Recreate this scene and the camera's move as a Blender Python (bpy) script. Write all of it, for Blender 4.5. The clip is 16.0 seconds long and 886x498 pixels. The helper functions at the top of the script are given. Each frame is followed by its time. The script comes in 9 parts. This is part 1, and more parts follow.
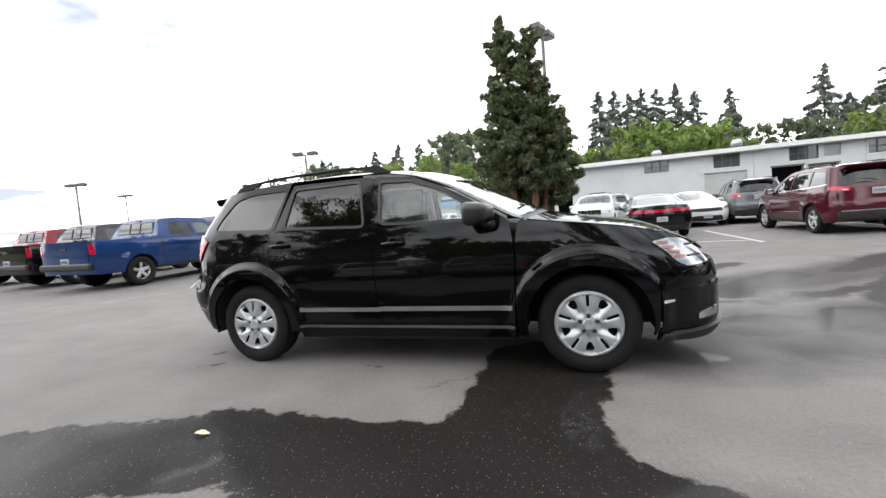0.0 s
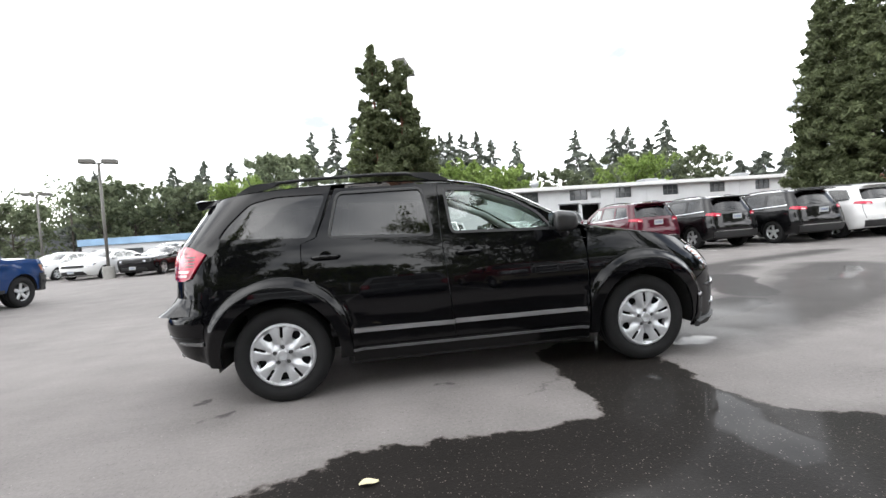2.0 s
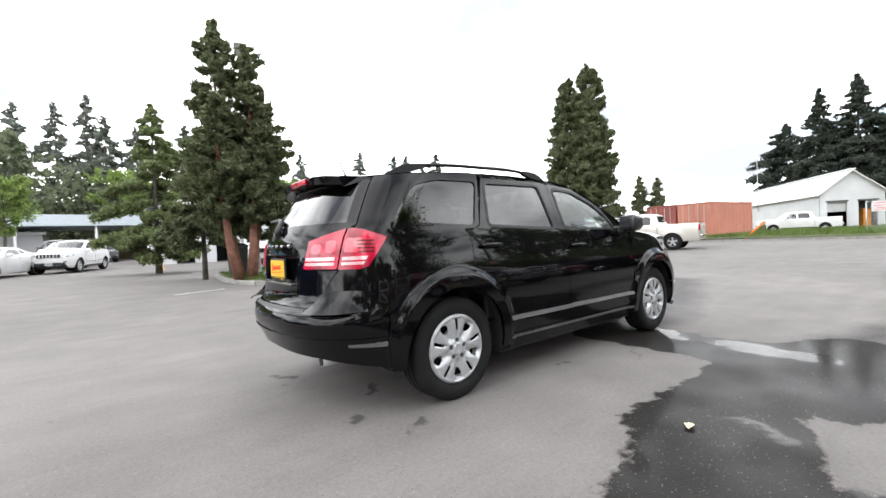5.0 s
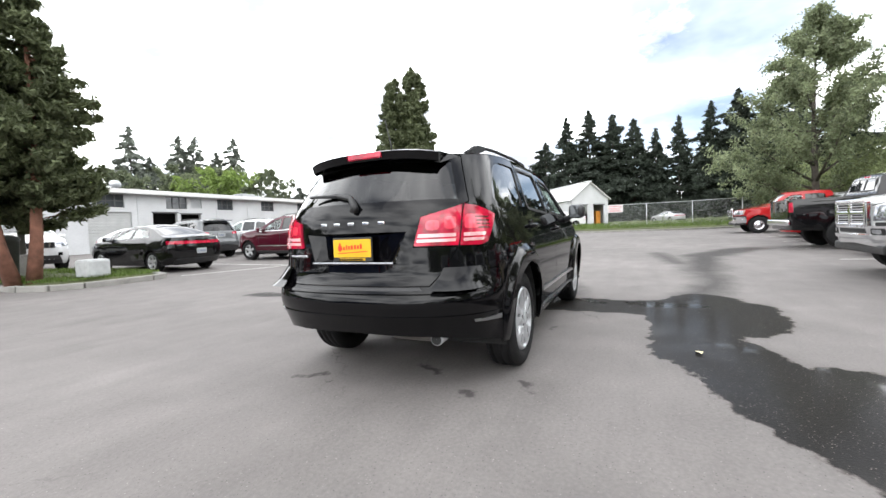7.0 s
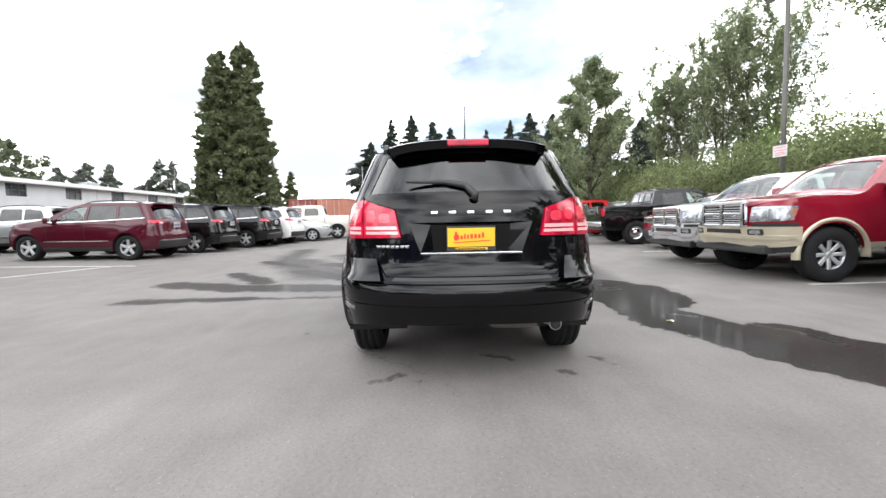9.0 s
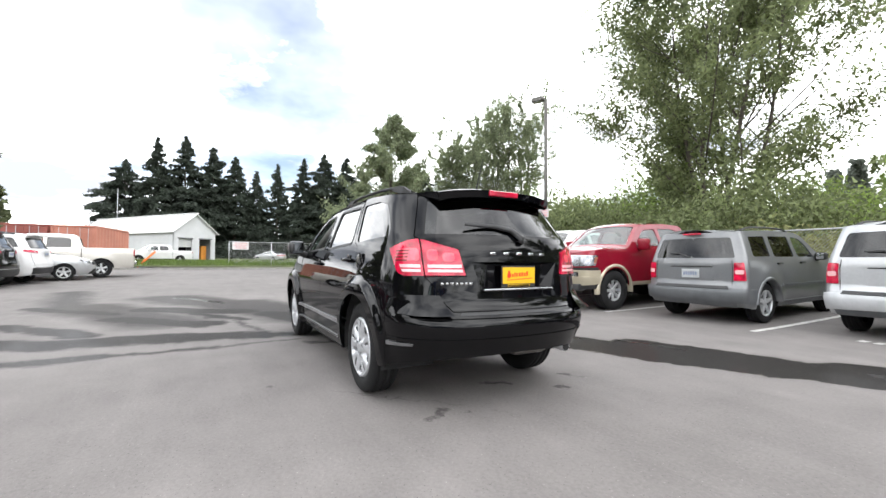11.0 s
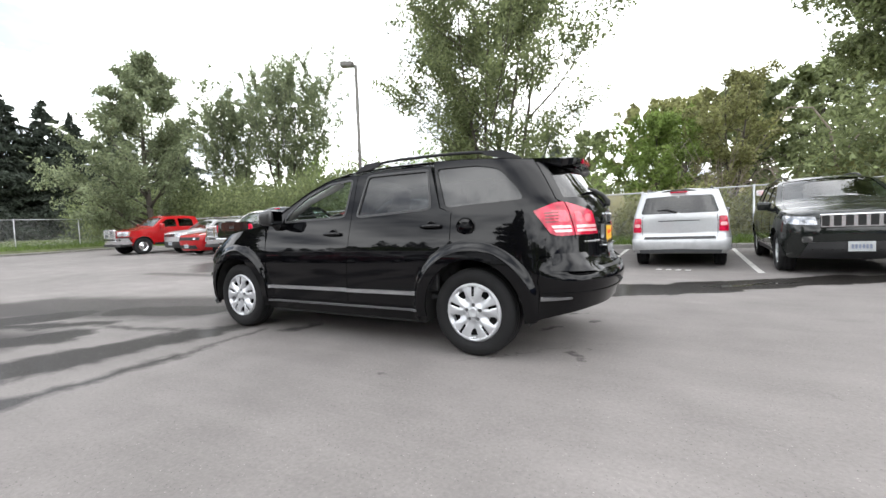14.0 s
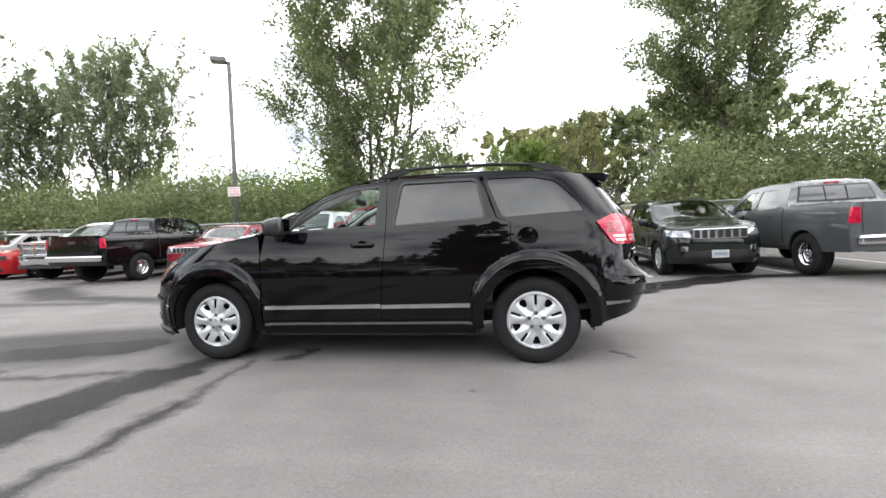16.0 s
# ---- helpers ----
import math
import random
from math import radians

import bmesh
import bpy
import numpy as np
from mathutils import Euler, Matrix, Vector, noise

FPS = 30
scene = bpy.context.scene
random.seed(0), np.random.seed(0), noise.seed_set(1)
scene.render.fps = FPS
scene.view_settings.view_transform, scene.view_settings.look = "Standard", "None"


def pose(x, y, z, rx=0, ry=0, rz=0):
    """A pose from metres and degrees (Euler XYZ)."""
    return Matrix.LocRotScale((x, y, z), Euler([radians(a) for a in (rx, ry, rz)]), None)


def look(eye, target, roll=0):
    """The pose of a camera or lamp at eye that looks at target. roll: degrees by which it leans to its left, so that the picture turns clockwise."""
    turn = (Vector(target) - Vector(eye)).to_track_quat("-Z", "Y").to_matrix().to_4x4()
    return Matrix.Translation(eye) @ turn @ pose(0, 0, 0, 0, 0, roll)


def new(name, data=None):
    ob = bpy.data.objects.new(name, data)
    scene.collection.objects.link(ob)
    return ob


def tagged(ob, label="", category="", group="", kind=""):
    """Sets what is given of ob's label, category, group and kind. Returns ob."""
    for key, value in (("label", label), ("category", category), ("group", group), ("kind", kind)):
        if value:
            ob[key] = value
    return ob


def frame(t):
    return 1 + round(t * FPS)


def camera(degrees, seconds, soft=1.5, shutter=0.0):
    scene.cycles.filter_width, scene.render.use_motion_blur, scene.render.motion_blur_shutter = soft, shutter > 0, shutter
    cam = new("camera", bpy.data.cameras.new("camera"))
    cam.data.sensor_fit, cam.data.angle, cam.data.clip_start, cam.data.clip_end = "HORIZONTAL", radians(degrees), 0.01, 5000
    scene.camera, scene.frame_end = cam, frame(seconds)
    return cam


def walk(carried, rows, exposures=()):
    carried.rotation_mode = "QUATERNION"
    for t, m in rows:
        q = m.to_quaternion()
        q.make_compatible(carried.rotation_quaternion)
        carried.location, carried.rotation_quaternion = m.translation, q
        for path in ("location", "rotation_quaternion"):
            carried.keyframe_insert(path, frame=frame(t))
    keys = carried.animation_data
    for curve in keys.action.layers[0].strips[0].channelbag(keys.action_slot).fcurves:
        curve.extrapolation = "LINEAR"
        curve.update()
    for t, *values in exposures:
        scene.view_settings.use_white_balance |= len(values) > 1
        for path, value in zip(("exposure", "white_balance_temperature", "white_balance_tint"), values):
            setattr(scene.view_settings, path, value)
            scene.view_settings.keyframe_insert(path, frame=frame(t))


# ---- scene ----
cam = camera(93.4, 16.0)
PATH = [
    (0, (1.394, -3.932, 1.158), (0.784, -2.032, 1.026), -4.5),
    (0.5, (0.901, -3.988, 1.164), (0.463, -2.043, 1.008), -5.0),
    (1, (0.392, -4.112, 1.167), (0.215, -2.125, 1.023), -6.1),
    (1.5, (-0.141, -4.104, 1.161), (-0.148, -2.107, 1.047), -5.0),
    (2, (-0.631, -4.068, 1.149), (-0.365, -2.087, 1.086), -4.1),
    (2.5, (-1.125, -3.991, 1.148), (-0.618, -2.058, 1.053), -4.2),
    (3, (-1.579, -3.867, 1.151), (-0.935, -1.974, 1.103), -1.6),
    (5.5, (-3.676, -2.787, 1.087), (-2.236, -1.4, 1.033), -3.0),
    (6, (-4.033, -2.461, 1.085), (-2.429, -1.269, 1.017), -3.0),
    (6.5, (-4.289, -2.06, 1.07), (-2.622, -0.96, 0.959), -3.2),
    (7, (-4.538, -1.655, 1.055), (-2.725, -0.816, 0.957), -2.3),
    (7.5, (-4.706, -1.195, 1.059), (-2.805, -0.594, 0.904), -2.9),
    (8, (-4.812, -0.743, 1.062), (-2.865, -0.288, 1.012), -0.6),
    (8.5, (-4.91, -0.282, 1.054), (-2.918, -0.107, 1.002), -0.2),
    (9, (-4.926, 0.178, 1.054), (-2.93, 0.176, 0.92), -1.1),
    (9.5, (-4.992, 0.658, 1.062), (-3.021, 0.32, 1.03), -0.3),
    (12, (-4.247, 2.704, 1.05), (-2.695, 1.443, 1.017), -0.1),
    (12.5, (-3.944, 3.048, 1.048), (-2.521, 1.645, 0.983), -0.7),
    (13, (-3.607, 3.345, 1.062), (-2.278, 1.852, 0.993), -0.5),
    (13.5, (-3.264, 3.66, 1.051), (-2.145, 2.003, 0.981), -1.5),
    (14, (-2.852, 3.863, 1.05), (-1.881, 2.118, 0.942), -2.1),
    (14.5, (-2.455, 4.054, 1.048), (-1.646, 2.226, 1.014), -2.2),
    (15, (-2.031, 4.206, 1.051), (-1.433, 2.298, 0.998), -2.3),
    (15.5, (-1.581, 4.269, 1.064), (-1.079, 2.335, 0.978), -1.6),
    (16, (-1.285, 4.308, 1.06), (-0.951, 2.337, 1.002), -2.2),
]
walk(cam, [(t, look(eye, target, roll)) for t, eye, target, roll in PATH],
     [(0.0, 0.08), (1.5, 0.24), (3.0, 0.34), (5.5, 0.37), (9.0, 0.37), (12.5, 0.35), (16.0, 0.35)])

# ---------------------------------------------------------------- world, sun, exposure
SUN_EL, SUN_AZ = 52.0, 200.0          # degrees; azimuth counted from +x to +y, where the sun stands
world = bpy.data.worlds.new("overcast_sky")
scene.world = world
world.use_nodes = True


def nodes_of(tree):
    """Short helpers to add nodes and links to a node tree."""
    def add(kind, operation=""):
        node = tree.nodes.new(kind)
        if operation:
            node.operation = operation
        return node

    def link(a, b):
        tree.links.new(a, b)
    return add, link


def build_sky():
    tree = world.node_tree
    tree.nodes.clear()
    add, link = nodes_of(tree)
    out = add("ShaderNodeOutputWorld")
    sky = add("ShaderNodeTexSky")
    sky.sky_type, sky.sun_disc = "NISHITA", False
    sky.sun_elevation, sky.sun_rotation = radians(SUN_EL), radians(90 - SUN_AZ)
    blue = add("ShaderNodeBackground")
    blue.inputs["Strength"].default_value = 0.15
    link(sky.outputs["Color"], blue.inputs["Color"])
    # cloud deck: stretched towards the horizon as a flat layer is
    coord = add("ShaderNodeTexCoord")
    split = add("ShaderNodeSeparateXYZ")
    link(coord.outputs["Generated"], split.inputs[0])
    height = add("ShaderNodeMath", "MAXIMUM")
    height.inputs[1].default_value = 0.0
    link(split.outputs["Z"], height.inputs[0])
    lift = add("ShaderNodeMath", "ADD")
    lift.inputs[1].default_value = 0.16
    link(height.outputs[0], lift.inputs[0])
    flat = add("ShaderNodeVectorMath", "DIVIDE")
    link(coord.outputs["Generated"], flat.inputs[0])
    both = add("ShaderNodeCombineXYZ")
    for axis in range(3):
        link(lift.outputs[0], both.inputs[axis])
    link(both.outputs[0], flat.inputs[1])
    shape = add("ShaderNodeTexNoise")
    shape.inputs["Scale"].default_value, shape.inputs["Detail"].default_value, shape.inputs["Roughness"].default_value = 1.9, 8.0, 0.6
    link(flat.outputs[0], shape.inputs["Vector"])
    cover = add("ShaderNodeMapRange")
    cover.inputs["From Min"].default_value, cover.inputs["From Max"].default_value = 0.27, 0.43
    cover.inputs["To Min"].default_value = 0.22
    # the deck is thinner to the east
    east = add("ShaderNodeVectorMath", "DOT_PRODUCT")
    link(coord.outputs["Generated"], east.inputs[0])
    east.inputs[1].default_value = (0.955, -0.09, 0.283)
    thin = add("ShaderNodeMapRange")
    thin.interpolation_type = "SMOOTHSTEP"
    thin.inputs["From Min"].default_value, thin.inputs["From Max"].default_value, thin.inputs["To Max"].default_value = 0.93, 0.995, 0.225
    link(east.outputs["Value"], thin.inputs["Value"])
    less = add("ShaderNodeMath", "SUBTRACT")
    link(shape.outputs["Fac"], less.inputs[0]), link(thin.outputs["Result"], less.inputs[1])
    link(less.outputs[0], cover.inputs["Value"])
    tone = add("ShaderNodeTexNoise")
    tone.inputs["Scale"].default_value, tone.inputs["Detail"].default_value = 1.4, 5.0
    link(flat.outputs[0], tone.inputs["Vector"])
    ramp = add("ShaderNodeValToRGB")
    ramp.color_ramp.elements[0].position, ramp.color_ramp.elements[0].color = 0.34, (0.20, 0.215, 0.245, 1)
    ramp.color_ramp.elements[1].position, ramp.color_ramp.elements[1].color = 0.58, (0.97, 0.985, 1.0, 1)
    link(tone.outputs["Fac"], ramp.inputs["Fac"])
    cloud = add("ShaderNodeBackground")
    cloud.inputs["Strength"].default_value = 3.75
    link(ramp.outputs["Color"], cloud.inputs["Color"])
    mix = add("ShaderNodeMixShader")
    link(cover.outputs["Result"], mix.inputs[0])
    link(blue.outputs[0], mix.inputs[1])
    link(cloud.outputs[0], mix.inputs[2])
    link(mix.outputs[0], out.inputs["Surface"])


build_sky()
sun = new("sun", bpy.data.lights.new("sun", "SUN"))
sun.data.energy, sun.data.angle, sun.data.color = 0.8, radians(70), (1.0, 0.975, 0.94)
SUNWAY = Vector((math.cos(radians(SUN_AZ)) * math.cos(radians(SUN_EL)), math.sin(radians(SUN_AZ)) * math.cos(radians(SUN_EL)), math.sin(radians(SUN_EL))))
sun.matrix_world = look(SUNWAY * 60, (0, 0, 0))

# ---------------------------------------------------------------- materials
MATS = {}


def mat(name, color, rough=0.5, metal=0.0, coat=0.0, vary=0.12, scale=6.0, bump=0.0, bump_scale=60.0, spec=0.5, emit=0.0, island=0.0, fine=0.0, transl=0.0):
    """A principled material with colour that varies at two scales, and fine relief."""
    if name in MATS:
        return MATS[name]
    m = bpy.data.materials.new(name)
    m.use_nodes = True
    tree = m.node_tree
    tree.nodes.clear()
    add, link = nodes_of(tree)
    out = add("ShaderNodeOutputMaterial")
    b = add("ShaderNodeBsdfPrincipled")
    b.inputs["Roughness"].default_value, b.inputs["Metallic"].default_value = rough, metal
    b.inputs["Coat Weight"].default_value, b.inputs["Coat Roughness"].default_value = coat, 0.03
    b.inputs["Specular IOR Level"].default_value = spec
    if emit:
        b.inputs["Emission Color"].default_value, b.inputs["Emission Strength"].default_value = (*color, 1), emit
    coord = add("ShaderNodeTexCoord")
    if vary or fine or island:
        big = add("ShaderNodeTexNoise")
        big.inputs["Scale"].default_value, big.inputs["Detail"].default_value = scale, 6.0
        link(coord.outputs["Object"], big.inputs["Vector"])
        ramp = add("ShaderNodeMapRange")
        ramp.inputs["From Min"].default_value, ramp.inputs["From Max"].default_value = 0.3, 0.7
        ramp.inputs["To Min"].default_value, ramp.inputs["To Max"].default_value = 1 - vary, 1 + vary
        link(big.outputs["Fac"], ramp.inputs["Value"])
        value = ramp.outputs["Result"]
        if fine:
            small = add("ShaderNodeTexNoise")
            small.inputs["Scale"].default_value, small.inputs["Detail"].default_value = scale * 14, 4.0
            link(coord.outputs["Object"], small.inputs["Vector"])
            r2 = add("ShaderNodeMapRange")
            r2.inputs["From Min"].default_value, r2.inputs["From Max"].default_value = 0.3, 0.7
            r2.inputs["To Min"].default_value, r2.inputs["To Max"].default_value = 1 - fine, 1 + fine
            link(small.outputs["Fac"], r2.inputs["Value"])
            times = add("ShaderNodeMath", "MULTIPLY")
            link(value, times.inputs[0]), link(r2.outputs["Result"], times.inputs[1])
            value = times.outputs[0]
        if island:
            geo = add("ShaderNodeNewGeometry")
            r3 = add("ShaderNodeMapRange")
            r3.inputs["To Min"].default_value, r3.inputs["To Max"].default_value = 1 - island, 1 + island
            link(geo.outputs["Random Per Island"], r3.inputs["Value"])
            times = add("ShaderNodeMath", "MULTIPLY")
            link(value, times.inputs[0]), link(r3.outputs["Result"], times.inputs[1])
            value = times.outputs[0]
        tint = add("ShaderNodeVectorMath", "SCALE")
        tint.inputs[0].default_value = color
        link(value, tint.inputs["Scale"])
        link(tint.outputs[0], b.inputs["Base Color"])
    else:
        b.inputs["Base Color"].default_value = (*color, 1)
    if bump:
        grain = add("ShaderNodeTexNoise")
        grain.inputs["Scale"].default_value, grain.inputs["Detail"].default_value = bump_scale, 4.0
        link(coord.outputs["Object"], grain.inputs["Vector"])
        bp = add("ShaderNodeBump")
        bp.inputs["Strength"].default_value, bp.inputs["Distance"].default_value = bump, 0.01
        link(grain.outputs["Fac"], bp.inputs["Height"])
        link(bp.outputs[0], b.inputs["Normal"])
    surface = b.outputs[0]
    if transl:
        t = add("ShaderNodeBsdfTranslucent")
        if vary or fine or island:
            link(tint.outputs[0], t.inputs["Color"])
        mx = add("ShaderNodeMixShader")
        mx.inputs[0].default_value = transl
        link(surface, mx.inputs[1]), link(t.outputs[0], mx.inputs[2])
        surface = mx.outputs[0]
    link(surface, out.inputs["Surface"])
    MATS[name] = m
    return m


def glass(name, tint, gloss=1.0, rough=0.0, least=0.06):
    """A thin pane: it lets tinted light through and mirrors more at a grazing angle."""
    if name in MATS:
        return MATS[name]
    m = bpy.data.materials.new(name)
    m.use_nodes = True
    tree = m.node_tree
    tree.nodes.clear()
    add, link = nodes_of(tree)
    out = add("ShaderNodeOutputMaterial")
    clear = add("ShaderNodeBsdfTransparent")
    clear.inputs["Color"].default_value = (*tint, 1)
    shine = add("ShaderNodeBsdfGlossy")
    shine.inputs["Roughness"].default_value = rough
    shine.inputs["Color"].default_value = (gloss, gloss, gloss, 1)
    facing = add("ShaderNodeLayerWeight")
    facing.inputs["Blend"].default_value = 0.5
    power = add("ShaderNodeMath", "POWER")
    power.inputs[1].default_value = 4.0
    link(facing.outputs["Facing"], power.inputs[0])
    span = add("ShaderNodeMapRange")
    span.inputs["To Min"].default_value, span.inputs["To Max"].default_value = least, 1.0
    link(power.outputs[0], span.inputs["Value"])
    mix = add("ShaderNodeMixShader")
    link(span.outputs["Result"], mix.inputs[0])
    link(clear.outputs[0], mix.inputs[1]), link(shine.outputs[0], mix.inputs[2])
    link(mix.outputs[0], out.inputs["Surface"])
    MATS[name] = m
    return m


def paint(name, color, metal=0.0, rough=0.32):
    return mat("paint_" + name, color, rough, metal, coat=0.9, vary=0.06, scale=2.0, fine=0.03, spec=0.03)


TYRE = mat("tyre_rubber", (0.011, 0.011, 0.0115), 0.8, spec=0.25, bump=0.25, bump_scale=90, vary=0.2)
TRIM = mat("black_trim_plastic", (0.018, 0.018, 0.019), 0.5, bump=0.12, bump_scale=300)
DARK = mat("dark_underbody", (0.012, 0.012, 0.012), 0.85)
CHROME = mat("chrome", (0.75, 0.76, 0.78), 0.09, 1.0, vary=0.03)
SILVER = mat("silver_wheel_paint", (0.50, 0.51, 0.53), 0.3, 0.45, coat=0.4, vary=0.05, fine=0.04)
ALLOY = mat("grey_alloy", (0.50, 0.51, 0.52), 0.36, 0.55, vary=0.06)
REDLENS = mat("red_lamp_lens", (0.40, 0.004, 0.030), 0.18, coat=0.9, spec=0.2, vary=0.5, scale=13)
WHITELENS = mat("clear_lamp_lens", (0.72, 0.72, 0.74), 0.1, 0.35, coat=1.0, vary=0.12, scale=40)
PINKLENS = mat("pale_lamp_lens", (0.75, 0.42, 0.44), 0.1, 0.1, coat=1.0, vary=0.1, scale=40)
AMBER = mat("amber_lens", (0.29, 0.12, 0.075), 0.15, coat=0.7)
HEADLAMP = mat("headlamp_reflector", (0.30, 0.31, 0.33), 0.16, 0.7, coat=1.0, vary=0.45, scale=14)
PRIVACY = glass("dark_privacy_glass", (0.035, 0.037, 0.04), least=0.058)
CLEARGLASS = glass("green_tinted_glass", (0.70, 0.79, 0.76), least=0.06)
PLATE = mat("pale_number_plate", (0.390, 0.406, 0.413), 0.45)
PLATEINK = mat("dark_plate_ink", (0.22, 0.25, 0.33), 0.5)
YELLOW = mat("yellow_plate_insert", (0.702, 0.406, 0.008), 0.4, vary=0.05)
REDINK = mat("red_ink", (0.70, 0.03, 0.01), 0.45)
SEAT = mat("dark_seat_cloth", (0.035, 0.035, 0.038), 0.9, bump=0.2, bump_scale=200)
LOWSILVER = mat("silver_lower_trim", (0.45, 0.46, 0.47), 0.45, 0.3)
LOWGREY = mat("grey_lower_trim", (0.10, 0.105, 0.11), 0.5, 0.2)
PALETRIM = mat("pale_cabin_trim", (0.328, 0.335, 0.320), 0.7)

# ---------------------------------------------------------------- geometry helpers
def place_mesh(name, mesh, parent=None, label="", category="", group="", kind=""):
    ob = new(name, mesh)
    ob.parent = parent
    return tagged(ob, label, category, group, kind)


def part(name, bm, material, parent=None, label="", smooth=False, **tags):
    """Links a bmesh as one mesh object under a thing or under a part."""
    mesh = bpy.data.meshes.new(name)
    if smooth:
        for f in bm.faces:
            f.smooth = True
    bm.to_mesh(mesh)
    bm.free()
    for one in material if isinstance(material, (list, tuple)) else [material]:
        mesh.materials.append(one)
    return place_mesh(name, mesh, parent, label, **tags)


def thing(name, m, label, category, group="", kind=""):
    ob = new(name)
    ob.empty_display_size = 0.2
    ob.matrix_world = m
    return tagged(ob, label, category, group, kind)


def add_box(bm, lo, hi, bevel=0.0, m=None, seg=2):
    """A box between two corners, with rounded edges."""
    made = bmesh.ops.create_cube(bm, size=1.0)["verts"]
    for v in made:
        v.co = Vector([lo[i] + (v.co[i] + 0.5) * (hi[i] - lo[i]) for i in range(3)])
    if bevel:
        edges = {e for v in made for e in v.link_edges}
        made = list({v for f in bmesh.ops.bevel(bm, geom=list(edges), offset=bevel, segments=seg, affect="EDGES", profile=0.5)["faces"] for v in f.verts} | {v for v in made if v.is_valid})
    if m is not None:
        bmesh.ops.transform(bm, matrix=m, verts=[v for v in made if v.is_valid])
    return made


def box(name, lo, hi, material, parent=None, bevel=0.01, label="", m=None, **tags):
    bm = bmesh.new()
    add_box(bm, lo, hi, bevel, m)
    return part(name, bm, material, parent, label, **tags)


def add_tube(bm, points, radius, sides=10, caps=True, flat=None):
    """A tube through points; radius is one number or one for each point."""
    pts = [Vector(p) for p in points]
    radii = radius if isinstance(radius, (list, tuple)) else [radius] * len(pts)
    rings = []
    side = None
    for i, p in enumerate(pts):
        way = (pts[min(i + 1, len(pts) - 1)] - pts[max(i - 1, 0)]).normalized()
        if side is None:
            side = way.orthogonal().normalized()
        side = (side - way * side.dot(way)).normalized()
        other = way.cross(side)
        rings.append([bm.verts.new(p + radii[i] * (math.cos(a) * side + math.sin(a) * other)) for a in (2 * math.pi * k / sides for k in range(sides))])
    for a, b in zip(rings, rings[1:]):
        for k in range(sides):
            bm.faces.new((a[k], a[(k + 1) % sides], b[(k + 1) % sides], b[k]))
    if caps:
        bm.faces.new(rings[0][::-1])
        bm.faces.new(rings[-1])


def tube(name, points, radius, material, parent=None, label="", sides=10, **tags):
    bm = bmesh.new()
    add_tube(bm, points, radius, sides)
    return part(name, bm, material, parent, label, smooth=True, **tags)


def add_lathe(bm, profile, sides=32, axis="Y", centre=(0, 0, 0), close=False):
    """Turns a profile of (distance along the axis, radius) round the axis."""
    rings = []
    for along, r in profile:
        ring = []
        for k in range(sides):
            a = 2 * math.pi * k / sides
            c, s = r * math.cos(a), r * math.sin(a)
            p = {"Y": (c, along, s), "Z": (c, s, along), "X": (along, c, s)}[axis]
            ring.append(bm.verts.new(Vector(p) + Vector(centre)))
        rings.append(ring)
    pairs = list(zip(rings, rings[1:])) + ([(rings[-1], rings[0])] if close else [])
    for a, b in pairs:
        for k in range(sides):
            bm.faces.new((a[k], a[(k + 1) % sides], b[(k + 1) % sides], b[k]))
    return rings


def lathe(name, profile, material, parent=None, label="", sides=32, axis="Y", centre=(0, 0, 0), **tags):
    bm = bmesh.new()
    add_lathe(bm, profile, sides, axis, centre)
    bmesh.ops.recalc_face_normals(bm, faces=bm.faces)
    return part(name, bm, material, parent, label, smooth=True, **tags)


def soft_curve(points, blur=0.06, n=700):
    """A smoothed curve through rough points, as a function of numpy arrays."""
    xs, ys = zip(*sorted(points))
    pad = 4 * blur
    grid = np.linspace(xs[0] - pad, xs[-1] + pad, n)
    raw = np.interp(grid, xs, ys)
    # keep the end slopes
    raw = np.where(grid < xs[0], ys[0] + (grid - xs[0]) * (ys[1] - ys[0]) / (xs[1] - xs[0]), raw)
    raw = np.where(grid > xs[-1], ys[-1] + (grid - xs[-1]) * (ys[-1] - ys[-2]) / (xs[-1] - xs[-2]), raw)
    step = grid[1] - grid[0]
    k = np.arange(-int(3 * blur / step) - 1, int(3 * blur / step) + 2) * step
    w = np.exp(-0.5 * (k / blur) ** 2)
    half = len(k) // 2
    left = raw[0] + (np.arange(-half, 0)) * (raw[1] - raw[0])
    right = raw[-1] + (np.arange(1, half + 1)) * (raw[-1] - raw[-2])
    out = np.convolve(np.concatenate([left, raw, right]), w / w.sum(), "valid")
    return lambda q: np.interp(q, grid, out)


def smoothstep(a, b, q):
    t = np.clip((q - a) / (b - a), 0, 1)
    return t * t * (3 - 2 * t)


def inside(poly, pts):
    """Which points lie in a polygon."""
    poly = np.asarray(poly, float)
    x, y = pts[:, 0], pts[:, 1]
    out = np.zeros(len(pts), bool)
    for (x0, y0), (x1, y1) in zip(poly, np.roll(poly, -1, 0)):
        if y0 != y1:
            cross = (y0 > y) != (y1 > y)
            out ^= cross & (x < (x1 - x0) * (y - y0) / (y1 - y0) + x0)
    return out


def resample(poly, step):
    out = []
    for a, b in zip(poly, list(poly[1:]) + [poly[0]]):
        n = max(1, int(math.hypot(b[0] - a[0], b[1] - a[1]) / step + 0.5))
        out += [(a[0] + (b[0] - a[0]) * k / n, a[1] + (b[1] - a[1]) * k / n) for k in range(n)]
    return out


